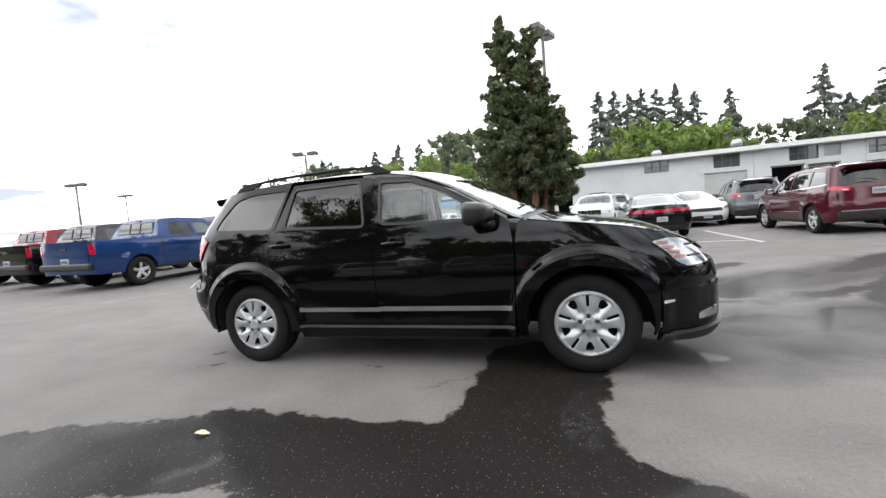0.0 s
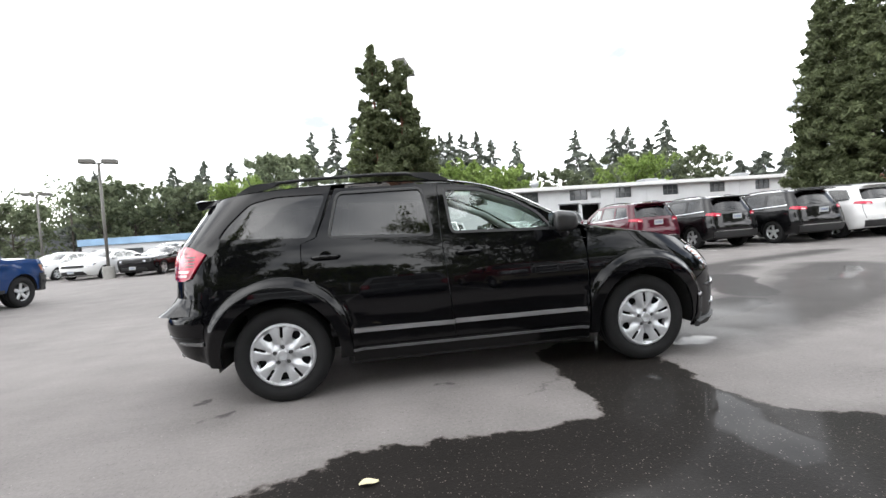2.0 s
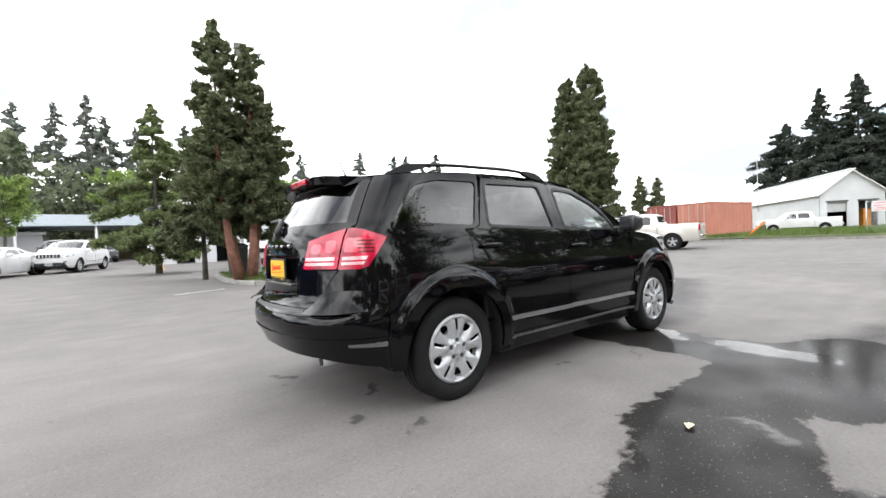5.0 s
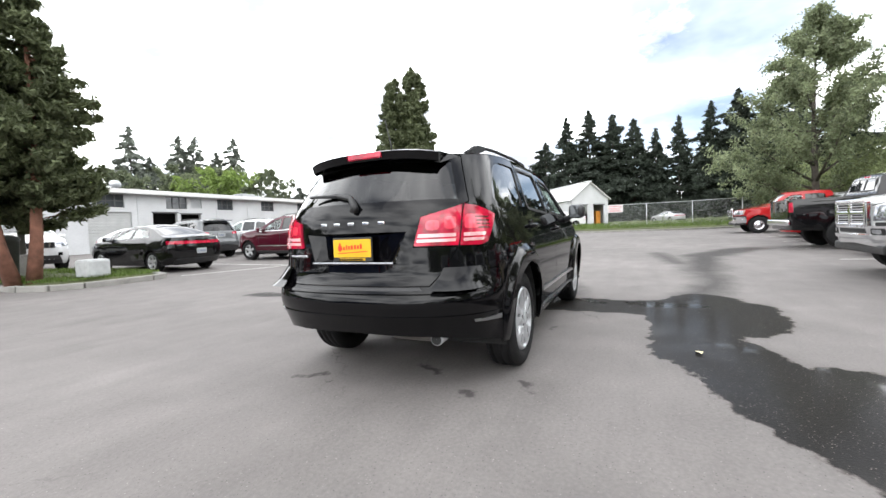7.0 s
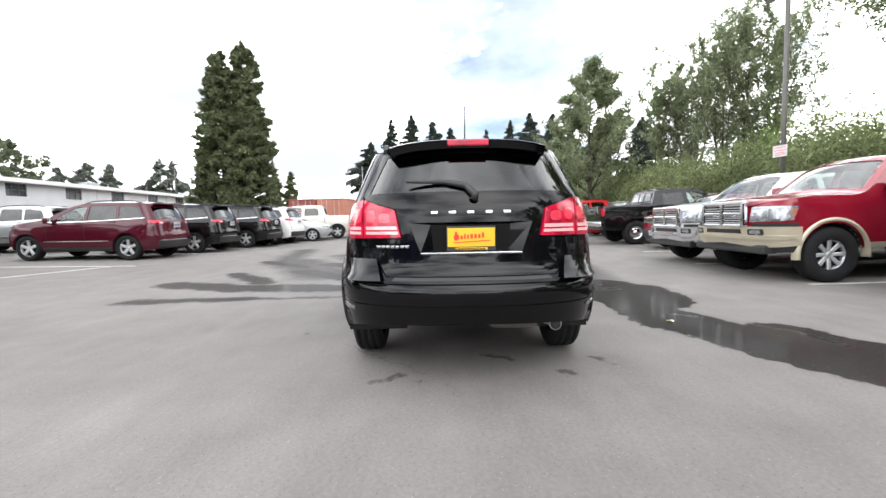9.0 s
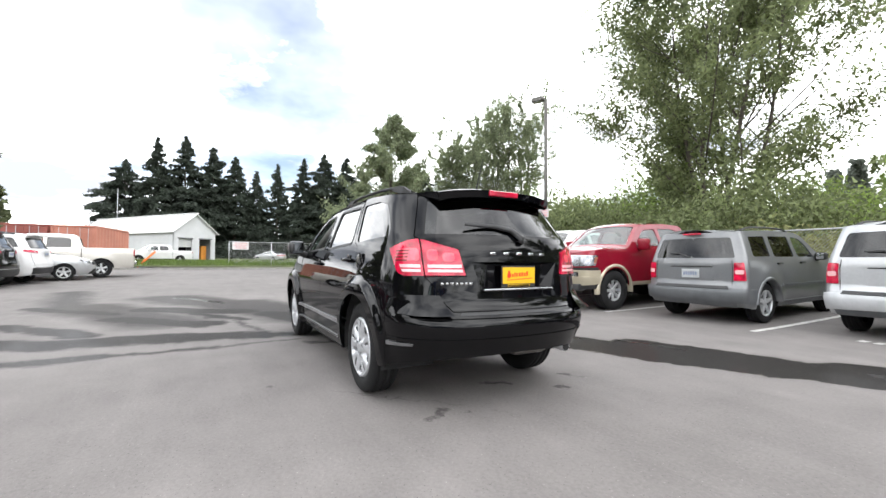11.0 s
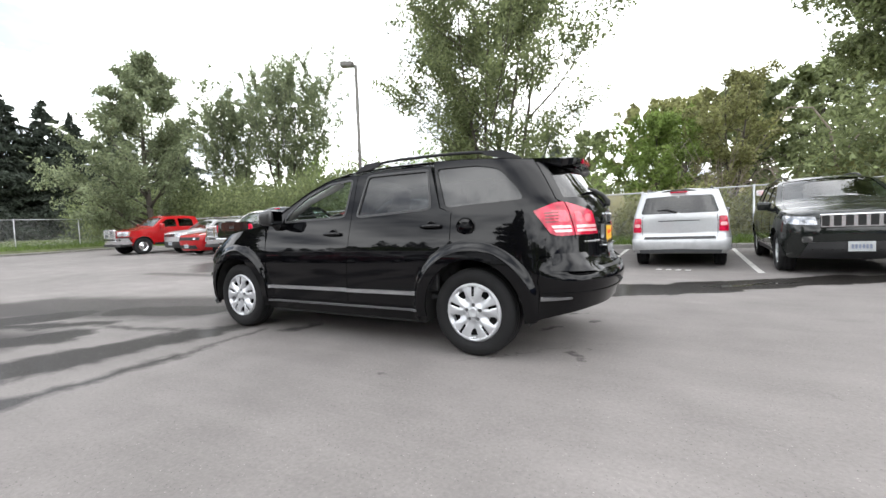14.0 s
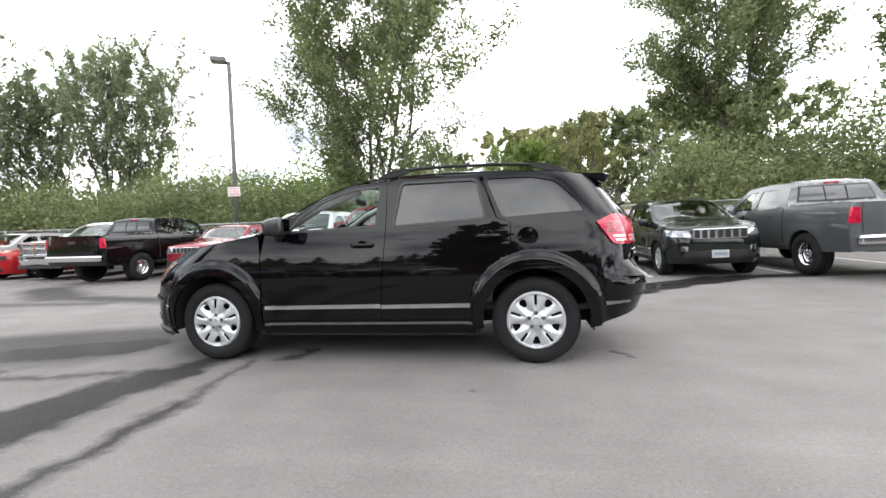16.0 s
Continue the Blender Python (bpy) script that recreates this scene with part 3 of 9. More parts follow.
class Vehicle:
    """Builds a parked vehicle from a short list of shapes."""
    def __init__(self, spec, name, m, coat, label, category, group="parked vehicles", plate="rear", lower=None):
        self.s, self.coat = spec, coat
        self.root = thing(name, m, label, category, group)
        b = self.body = Body(spec["top"], spec["width"], spec["rear"], spec["front"], spec.get("corner", (0.4, 0.6)), spec.get("power", (2.8, 2.6)), spec.get("crown", ((-2, 0.05), (2, 0.06))), spec.get("bow", 0.08), [(fx, fz, f0 - 0.05, f1 + 0.18, fd) for fx, fz, f0, f1, fd in spec["flares"]], spec.get("blur", 0.06), spec.get("taper", ()))
        self.step = 0.11
        zb, wheels = spec["bottom"], spec["axles"]
        r = spec["arch"]
        rt = spec["tyre"][0]
        low = [("r", 0.0, zb + 0.06), ("r", 0.6, zb + 0.05)]
        for ax in wheels:
            low += arch(ax, rt, r, zb)
        low += [("f", 0.6, zb + 0.02), ("f", 0.0, zb + 0.02)]
        outline = b.chart(low) + b.upper(b.u1, b.u0, 0.07)
        panes = [round_corners(b.chart(w), 0.05, 3) for w in spec["windows"]]
        rearpane = [round_corners(b.chart(w), 0.04, 2) for w in spec.get("rear_glass", ())]
        shell = Sheet()
        for sign in (1, -1):
            shell.panel(b.flank(sign), outline, panes + rearpane, self.step, rim=0.02)
        x0 = float(b.raw(b.u0, b.edge_z(b.u0))[0]) + 0.005
        x1 = float(b.raw(b.u1, b.edge_z(b.u1))[0]) - 0.005
        shields = [round_corners(w, 0.05, 3) for w in spec["shields"]]
        shell.panel(b.lid(), [(x0, -1), (x1, -1), (x1, 1), (x0, 1)], shields, 0.12, rim=0.0)
        shell.build("body", coat, self.root)
        for i, w in enumerate(panes):
            for sign in (1, -1):
                kind = CLEARGLASS if i == 0 or spec.get("clear") else PRIVACY
                Sheet().panel(b.flank(sign), w, (), 0.15, -0.012, 0.0).build("side_window", kind, self.root)
        for w in rearpane:
            sheet = Sheet()
            for sign in (1, -1):
                sheet.panel(b.flank(sign), w, (), 0.12, -0.008, 0.0)
            sheet.build("rear_window", PRIVACY, self.root)
        for i, w in enumerate(shields):
            Sheet().panel(b.lid(), w, (), 0.12, -0.008, 0.0).build("windshield" if i == 0 else "rear_window", CLEARGLASS if i == 0 else PRIVACY, self.root)
        for ax in wheels:
            for side in (1, -1):
                wheel(self.root, ax, side, spec["track"], *spec["tyre"], spec["rim"])
                wheel_well(self.root, ax, side, r + 0.01, spec["track"] + 0.1, rt, zb + 0.03)
        lo, hi = wheels[0] + r, wheels[1] - r
        box("floor_pan", (lo, -0.8, zb - 0.02), (hi, 0.8, zb + 0.2), DARK, self.root, 0.02)
        box("rear_underbody", (spec["rear"][0][1] + 0.35, -0.5, zb), (wheels[0] + r, 0.5, zb + 0.3), DARK, self.root, 0.02)
        box("front_underbody", (wheels[1] - r, -0.5, zb), (spec["front"][0][1] - 0.3, 0.5, zb + 0.3), DARK, self.root, 0.02)
        self.cabin()
        for item in spec["overlays"]:
            nm, points, material, off, both = item
            material = {"coat": coat, "lower": lower or TRIM}.get(material, material) if isinstance(material, str) else material
            poly = b.chart(points)
            if both == "mid":
                sheet = Sheet()
                for sign in (1, -1):
                    sheet.panel(b.flank(sign), poly, (), 0.12, off, abs(off) + 0.012)
                sheet.build(nm, material, self.root)
            else:
                for sign in (1, -1):
                    Sheet().panel(b.flank(sign), round_corners(poly, 0.02, 2), (), 0.12, off, abs(off) + 0.012).build(nm, material, self.root)
        self.mirrors(spec.get("mirror_coat", coat))
        if plate:
            z = spec["plate"][0 if plate == "rear" else 1]
            p = b.raw(b.u0 if plate == "rear" else b.u1, z)
            s = -1 if plate == "rear" else 1
            number_bars(self.root, pose(float(p[0]) + 0.016 * s, 0, z, 0, 0, 180 if s < 0 else 0), 0.31, 0.155, PLATE, PLATEINK)
        for fn in spec.get("extras", ()):
            fn(self)

    def cabin(self):
        s = self.s
        a, c, belt = s["cabin"]
        box("dashboard", (c - 0.42, -0.68, belt - 0.3), (c, 0.68, belt - 0.03), TRIM, self.root, 0.05)
        rows = [c - 1.15] + ([c - 2.05] if a < c - 2.0 else [])
        for x in rows:
            for y in (-0.36, 0.36):
                bm = bmesh.new()
                add_box(bm, (x - 0.08, y - 0.24, belt - 0.55), (x + 0.1, y + 0.24, belt + 0.12), 0.05, pose(0, 0, 0))
                add_box(bm, (x - 0.1, y - 0.12, belt + 0.15), (x, y + 0.12, belt + 0.32), 0.04)
                add_box(bm, (x, y - 0.25, belt - 0.65), (x + 0.5, y + 0.25, belt - 0.48), 0.05)
                part("seat", bm, SEAT, self.root)
        bm = bmesh.new()
        ring = [(c - 0.5 - 0.06 * math.sin(t), 0.36 + 0.18 * math.cos(t), belt - 0.05 + 0.17 * math.sin(t)) for t in (2 * math.pi * k / 20 for k in range(21))]
        add_tube(bm, ring, 0.016, 6, False)
        part("steering_wheel", bm, TRIM, self.root, smooth=True)
        box("cabin_floor", (a, -0.7, belt - 0.68), (c, 0.7, belt - 0.62), DARK, self.root, 0.01)

    def mirrors(self, material):
        x, y, z, w, h = self.s["mirror"]
        for side in (1, -1):
            bm = bmesh.new()
            add_box(bm, (x - 0.07, y - 0.02, z - h / 2), (x + 0.09, y + w, z + h / 2), 0.045, pose(0, 0, 0) if side > 0 else Matrix.Diagonal((1, -1, 1, 1)), 3)
            add_box(bm, (x - 0.02, y - 0.1, z - h / 2 - 0.02), (x + 0.05, y + 0.04, z - h / 2 + 0.05), 0.015, Matrix.Diagonal((1, side, 1, 1)))
            bmesh.ops.recalc_face_normals(bm, faces=bm.faces)
            ob = part("mirror", bm, material or TRIM, self.root, smooth=True)
            box("mirror_glass", (x - 0.076, side * (y + w / 2) - w * 0.36, z - h * 0.36), (x - 0.068, side * (y + w / 2) + w * 0.36, z + h * 0.36), CHROME, ob, 0.002)


def roof_rails(z=0.045, y=0.56, x0=-1.75, x1=0.0, material=TRIM):
    """Two raised rails along the roof."""
    def add(v):
        for side in (1, -1):
            bm = bmesh.new()
            pts = []
            for k in range(15):
                t = k / 14
                x = x0 + (x1 - x0) * t
                zr = float(v.body.top_z(x) + v.body.crown(x) * (1 - (y / float(v.body.width(v.body.top_z(x)))) ** 2.6))
                pts.append((x, side * y, zr + z * min(1, 6 * t, 6 * (1 - t)) - 0.004))
            add_tube(bm, pts, 0.017, 8)
            part("roof_rail", bm, material, v.root, smooth=True)
    return add


def hatch_spoiler(x, z, w, depth=0.2, material=None):
    def add(v):
        bm = bmesh.new()
        add_box(bm, (x - depth / 2, -w, z - 0.025), (x + depth / 2, w, z + 0.02), 0.018, seg=3)
        part("spoiler", bm, material or v.coat, v.root)
    return add


def rear_wiper(x, z, y0=0.02, y1=0.4):
    def add(v):
        tube("rear_wiper", [(x, y0, z), (x + 0.005, (y0 + y1) / 2, z + 0.07), (x + 0.03, y1, z + 0.06)], [0.014, 0.012, 0.006], TRIM, v.root, sides=6)
    return add


def slot_grille(x, z, w, h, n, slant=0.0):
    """A chrome grille of upright slots."""
    def add(v):
        frame_ = box("grille", (x - 0.03, -w / 2, z - h / 2), (x + 0.012, w / 2, z + h / 2), CHROME, v.root, 0.012)
        for i in range(n):
            y = -w / 2 + w * (i + 0.5) / n
            box("grille_slot", (x - 0.02, y - w / n * 0.33, z - h * 0.40), (x + 0.016, y + w / n * 0.33, z + h * 0.40), DARK, frame_, 0.003)
    return add


def cross_grille(x, z, w, h):
    """A big chrome truck grille: a cross with bars between."""
    def add(v):
        bm = bmesh.new()
        for lo, hi in (((-w / 2, h * 0.38), (w / 2, h * 0.56)), ((-w * 0.46, -h * 0.54), (w * 0.46, -h * 0.40)), ((-w * 0.52, -h * 0.5), (-w * 0.43, h * 0.5)), ((w * 0.43, -h * 0.5), (w * 0.52, h * 0.5)), ((-w * 0.055, -h / 2), (w * 0.055, h / 2)), ((-w / 2, -h * 0.085), (w / 2, h * 0.085))):
            add_box(bm, (x - 0.05, lo[0], z + lo[1]), (x + 0.035, hi[0], z + hi[1]), 0.022, seg=3)
        frame_ = part("grille", bm, CHROME, v.root)
        box("grille_back", (x - 0.06, -w * 0.48, z - h * 0.48), (x - 0.03, w * 0.48, z + h * 0.48), DARK, frame_, 0.004)
        for i in range(8):
            q = z - h * 0.36 + h * 0.72 * i / 7
            box("grille_bar", (x - 0.04, -w * 0.45, q - 0.008), (x + 0.004, w * 0.45, q + 0.008), ALLOY, frame_, 0.003)
    return add


def truck_bumper(x, z, w, h, material, front=True):
    def add(v):
        bm = bmesh.new()
        s = 1 if front else -1
        deep = 0.16 if front else 0.11
        add_box(bm, (min(x, x + deep * s), -w, z - h / 2), (max(x, x + deep * s), w, z + h / 2), 0.045, seg=3)
        bumper = part("front_bumper" if front else "rear_bumper", bm, material if material != "coat" else v.coat, v.root)
        box("bumper_step", (x + 0.05 * s, -w * 0.55, z + h * 0.1), (x + 0.175 * s, w * 0.55, z + h * 0.36), DARK, bumper, 0.01) if front else None
    return add


def fender_trim(cx, cz, r0, r1, y, material, ends=(0.1, math.pi - 0.1)):
    """A wide lip round a wheel opening."""
    def add(v):
        for side in (1, -1):
            bm = bmesh.new()
            rows = []
            n = 20
            for k in range(n + 1):
                a = ends[0] + (ends[1] - ends[0]) * k / n
                row = []
                for r, q in ((r0 - 0.01, y - 0.08), (r0, y + 0.03), (r0 + 0.015, y + 0.045), (r1 - 0.02, y + 0.025), (r1, y - 0.05)):
                    row.append(bm.verts.new((cx + r * math.cos(a), side * q, cz + r * math.sin(a))))
                rows.append(row)
            for p, q in zip(rows, rows[1:]):
                for k in range(4):
                    bm.faces.new((p[k], p[k + 1], q[k + 1], q[k]))
            bmesh.ops.recalc_face_normals(bm, faces=bm.faces)
            part("fender_trim", bm, material if material != "coat" else v.coat, v.root, smooth=True)
    return add

# ---------------------------------------------------------------- the black car in the middle
def build_black_car():
    ax, r_open = 1.445, 0.425
    b = Body(
        top=[(2.34, 0.77), (2.22, 0.872), (2.0, 0.962), (1.7, 1.035), (1.4, 1.08), (1.15, 1.112), (0.99, 1.138), (0.72, 1.285), (0.44, 1.445), (0.18, 1.55), (-0.1, 1.60), (-0.6, 1.62), (-1.2, 1.61), (-1.7, 1.575), (-2.1, 1.535)],
        width=[(0.15, 0.80), (0.25, 0.85), (0.33, 0.882), (0.45, 0.892), (0.6, 0.910), (0.74, 0.914), (0.84, 0.909), (0.94, 0.896), (1.04, 0.878), (1.12, 0.861), (1.2, 0.838), (1.54, 0.722), (1.64, 0.675)],
        rear=[(0.2, -2.24), (0.3, -2.33), (0.40, -2.385), (0.50, -2.42), (0.53, -2.448), (0.60, -2.46), (0.66, -2.46), (0.69, -2.44), (0.71, -2.375), (0.8, -2.365), (1.0, -2.358), (1.15, -2.345), (1.23, -2.31), (1.5, -2.115), (1.6, -2.03)],
        front=[(0.2, 2.36), (0.28, 2.42), (0.45, 2.425), (0.6, 2.41), (0.72, 2.385), (0.76, 2.36), (0.85, 2.30), (0.95, 2.18)],
        corner=(0.55, 0.8), power=(2.5, 2.6), bow=0.14, taper=((-2.5, 0.945), (-1.95, 0.972), (-1.4, 1.0), (1.4, 1.0), (2.1, 0.985), (2.4, 0.97)), crown=((-2.1, 0.035), (-1, 0.055), (0, 0.06), (0.5, 0.085), (1.0, 0.055), (1.3, 0.032), (1.7, 0.026), (2.3, 0.012)),
        flares=((-ax, 0.36, 0.50, 0.572, 0.040), (ax, 0.36, 0.50, 0.572, 0.040)))
    coat = mat("paint_gloss_black", (0.0022, 0.0022, 0.0028), 0.5, 0.0, coat=0.85, vary=0.05, scale=2.0, spec=0.0)
    coat.node_tree.nodes["Principled BSDF"].inputs["Coat IOR"].default_value = 1.40
    root = thing("sport_utility_car", pose(0, 0, 0), "gloss black crossover car with silver wheel covers beside a puddle", "car")
    ring = [(s * ax + r * math.cos(a), 0.36 + r * math.sin(a)) for s in (-1, 1) for r in (0.445, 0.47, 0.495, 0.512, 0.528, 0.544, 0.56, 0.577, 0.60) for a in (math.pi * k / 104 for k in range(105))]
    extra = [(b.us(*p), p[1]) for p in ring]
    win_f = [(0.70, 1.15), (-0.12, 1.175), (-0.145, 1.525), (0.14, 1.505), (0.42, 1.40), (0.60, 1.28)]
    win_r = [(-0.27, 1.165), (-1.06, 1.20), (-0.985, 1.54), (-0.33, 1.545)]
    win_q = [(-1.20, 1.205), (-1.86, 1.235), (-1.80, 1.33), (-1.64, 1.49), (-1.45, 1.535), (-1.07, 1.54)]
    rear_foot = arch(-ax, 0.36, r_open, 0.30)
    front_foot = arch(ax, 0.36, r_open, 0.28)
    u_a, u_c = b.us(1.02, 1.12), b.us(-1.03, 1.58)
    gate_top = b.edge_z(b.u0) - 0.012
    seam = lambda z: float(np.interp(z, (0.715, 0.81, 0.905, 0.94, 1.10, 1.225, 1.525, 1.56), (0.53, 0.60, 0.65, 0.68, 0.68, 0.705, 0.592, 0.579)))
    seam_z = (1.53, 1.48, 1.43, 1.38, 1.33, 1.28, 1.225, 1.16, 1.10, 1.02, 0.94, 0.905, 0.86, 0.815)
    u_gate = b.ue(seam(gate_top) + 0.005, gate_top)
    panels = [
        ("front_fender", b.chart([(0.945, 0.28)] + [(0.965, 0.95)]) + [(b.us(0.99, 1.11), 1.11)] + b.upper(u_a, b.us(2.12, 0.88), 0.06, 0.006) + b.chart([("f", 0.62, 0.74), (2.06, 0.70), (1.90, 0.63), (1.875, 0.28)]) + b.chart(front_foot[::-1]), []),
        ("front_door", b.chart([(0.935, 0.37), (0.955, 0.95), (0.93, 1.125), (0.66, 1.295), (0.42, 1.43), (0.15, 1.54), (-0.16, 1.572), (-0.195, 1.56), (-0.205, 1.15), (-0.145, 0.37)]), [win_f]),
        ("rear_door", b.chart([(-0.151, 0.37), (-0.211, 1.15), (-0.201, 1.56), (-0.28, 1.578), (-1.0, 1.578), (-1.15, 1.20), (-1.26, 1.16), (-1.26, 0.93), (-1.12, 0.86), (-1.0, 0.72), (-0.945, 0.56), (-0.925, 0.37)]), [win_r]),
        ("quarter_panel", b.chart([(-0.931, 0.30), (-0.931, 0.37), (-0.951, 0.56), (-1.006, 0.72), (-1.125, 0.866), (-1.266, 0.936), (-1.266, 1.16), (-1.156, 1.205), (-1.04, 1.57)]) + b.upper(u_c, u_gate, 0.05, 0.006) + b.chart([("r", seam(z) + 0.005, z) for z in seam_z] + [("r", 0.80, 0.806), (-1.985, 0.802), (-1.965, 0.62), (-1.955, 0.31)]) + b.chart(rear_foot), [win_q]),
        ("front_bumper", b.chart([(1.881, 0.24), (1.906, 0.625), (2.066, 0.695), ("f", 0.62, 0.734), ("f", 0.0, 0.74), ("f", 0.0, 0.22), ("f", 0.6, 0.22)]), []),
        ("rocker", b.chart([(-0.93, 0.25), (-0.93, 0.364), (0.94, 0.364), (0.94, 0.25)]), []),
    ]
    for name, poly, holes in panels:
        for sign in (1, -1):
            Sheet().panel(b.flank(sign), poly, [round_corners(b.chart(h), 0.045) for h in holes], 0.055, 0.0, 0.016, extra=extra if name in ("front_fender", "quarter_panel") else ()).build(name, coat, root)
    # window panes with a black surround
    for name, poly, pane in (("front_window", win_f, CLEARGLASS), ("rear_door_window", win_r, PRIVACY), ("quarter_window", win_q, PRIVACY)):
        for sign in (1, -1):
            w = round_corners(b.chart(poly), 0.045)
            # the driver's window is wound down
            one = root if name == "front_window" and sign > 0 else Sheet().panel(b.flank(sign), w, (), 0.1, -0.009, 0.0).build(name, pane, root)
            if name != "quarter_window":
                Sheet().panel(b.flank(sign), shrink(w, -0.012), [shrink(w, 0.009)], 0.1, 0.003, 0.012).build("window_seal", TRIM, one)
    # roof, screen, bonnet
    lid = b.lid()
    x_end = float(b.raw(b.u0, gate_top)[0]) + 0.004
    Sheet().panel(lid, [(x_end, -1), (0.0, -1), (0.10, -0.95), (0.12, 0), (0.10, 0.95), (0.0, 1), (x_end, 1)], (), 0.07, 0, 0.01).build("roof", coat, root)
    screen = [(0.985, -0.93), (0.985, 0.93), (0.12, 0.93), (0.14, 0), (0.12, -0.93)]
    Sheet().panel(lid, screen, (), 0.08, -0.004, 0.006).build("windshield", CLEARGLASS, root)
    for s in (1, -1):
        Sheet().panel(lid, [(1.02, s * 0.94), (1.02, s), (0.02, s), (0.02, s * 0.95)], (), 0.06, 0, 0.01).build("windshield_pillar", coat, root)
    Sheet().panel(lid, [(0.99, -0.99), (1.05, -0.99), (1.05, 0.99), (0.99, 0.99)], (), 0.06, -0.012, 0.0).build("cowl", TRIM, root)
    x_nose = float(b.raw(b.u1, 0.80)[0]) - 0.05
    Sheet().panel(lid, [(1.055, -0.985), (x_nose, -0.98), (x_nose, 0.98), (1.055, 0.985)], (), 0.06, 0, 0.015).build("hood", coat, root)
    for y0, y1 in ((0.62, 0.05), (-0.02, -0.55)):
        tube("windshield_wiper", [(1.06, y0, 1.195), (1.02, (y0 + y1) / 2, 1.225), (0.98, y1, 1.245)], [0.012, 0.009, 0.007], TRIM, root, sides=6)
    # rear: gate, glass, lamps
    gate = Sheet()
    lampin = b.chart([("r", 0.677, 0.951), ("r", 0.432, 0.953), ("r", 0.472, 1.126), ("r", 0.680, 1.196)])
    glassp = [("r", 0.0, 1.238), ("r", 0.655, 1.238), ("r", 0.55, 1.50), ("r", 0.0, 1.512)]
    recess = [("r", 0.0, 1.045), ("r", 0.385, 1.045), ("r", 0.315, 0.855), ("r", 0.0, 0.855)]
    for sign in (1, -1):
        # the glass, the plate recess and the inner lamp touch the outline, so it runs round them
        edge = [("r", 0.0, 0.715), ("r", 0.53, 0.715), ("r", 0.60, 0.81), ("r", 0.65, 0.905), ("r", 0.677, 0.942), ("r", 0.424, 0.945), ("r", 0.466, 1.132), ("r", 0.685, 1.204)]
        edge += [("r", seam(z), z) for z in seam_z[6::-1]] + [("r", 0.0, gate_top)]
        gate.panel(b.flank(sign), b.chart(edge + [glassp[3], glassp[2], glassp[1], glassp[0], recess[0], recess[1], recess[2], recess[3]]), (), 0.055, 0, 0.012)
        inner = b.chart([("r", 0.40, 0.722), ("r", 0.40, 1.222), ("r", 0.662, 1.226), ("r", 0.61, 1.36), ("r", 0.555, 1.50), ("r", 0.50, gate_top - 0.006), ("r", 0.58, gate_top - 0.008), ("r", 0.64, gate_top - 0.012), (-1.90, 1.50), (-1.93, 1.40), (-1.96, 1.30), (-1.97, 1.20), (-1.94, 1.05), (-1.96, 0.722)])
        Sheet().panel(b.flank(sign), inner, (), 0.055, -0.021, 0.0).build("body_frame", DARK, root)
    tailgate = gate.build("tailgate", coat, root)
    pane = Sheet()
    for sign in (1, -1):
        pane.panel(b.flank(sign), b.chart(glassp), (), 0.08, -0.004, 0.0)
    pane.build("rear_window", PRIVACY, tailgate, "dark tinted rear window")
    bm = bmesh.new()
    deep = 0.045
    outer, inner = [], []
    for y, z, yi, zi in ((0.385, 1.045, 0.25, 1.03), (-0.385, 1.045, -0.25, 1.03), (-0.315, 0.855, -0.235, 0.872), (0.315, 0.855, 0.235, 0.872)):
        x = float(b.raw(b.ue(abs(y), z), z)[0])
        outer.append(bm.verts.new((x, y, z)))
        inner.append(bm.verts.new((-2.348 + deep, yi, zi)))
    for k in range(4):
        bm.faces.new((outer[k], outer[(k + 1) % 4], inner[(k + 1) % 4], inner[k]))
    bm.faces.new(inner)
    bmesh.ops.recalc_face_normals(bm, faces=bm.faces)
    part("plate_recess", bm, coat, tailgate)
    box("recess_bar", (-2.372, -0.315, 0.846), (-2.335, 0.315, 0.862), mat("smoked_chrome", (0.35, 0.36, 0.38), 0.18, 1.0), tailgate, 0.006)
    holder = box("dealer_plate", (-2.352, -0.152, 0.865), (-2.338, 0.152, 1.02), TRIM, tailgate, 0.004, "yellow dealer plate with a red emblem in a black frame")
    box("plate_insert", (-2.356, -0.146, 0.893), (-2.349, 0.146, 1.008), YELLOW, holder, 0.002)
    box("plate_strip", (-2.356, -0.10, 0.872), (-2.349, 0.10, 0.888), YELLOW, holder, 0.002)
    strokes = bmesh.new()
    # a red flourish instead of the dealer's lettering
    random.seed(3)
    add_box(strokes, (-2.3585, 0.085, 0.93), (-2.355, 0.10, 0.985), 0.001)
    y = 0.115
    for i in range(9):
        w, h = random.uniform(0.012, 0.019), random.uniform(0.022, 0.034)
        y -= w + 0.006
        add_box(strokes, (-2.3585, y, 0.937 + 0.0012 * i), (-2.355, y + w * 0.85, 0.937 + h + 0.0012 * i), 0.001)
    add_box(strokes, (-2.3585, -0.12, 0.921), (-2.355, 0.11, 0.927), 0.001, Matrix.Translation((-2.356, 0, 0.92)) @ pose(0, 0, 0, -3) @ Matrix.Translation((2.356, 0, -0.92)))
    part("plate_emblem", strokes, REDINK, holder)
    for i in range(10):
        box("plate_bar", (-2.3585, 0.088 - 0.019 * i, 0.8755), (-2.355, 0.097 - 0.019 * i, 0.8845), mat("dark_ink", (0.05, 0.03, 0.01), 0.5), holder)
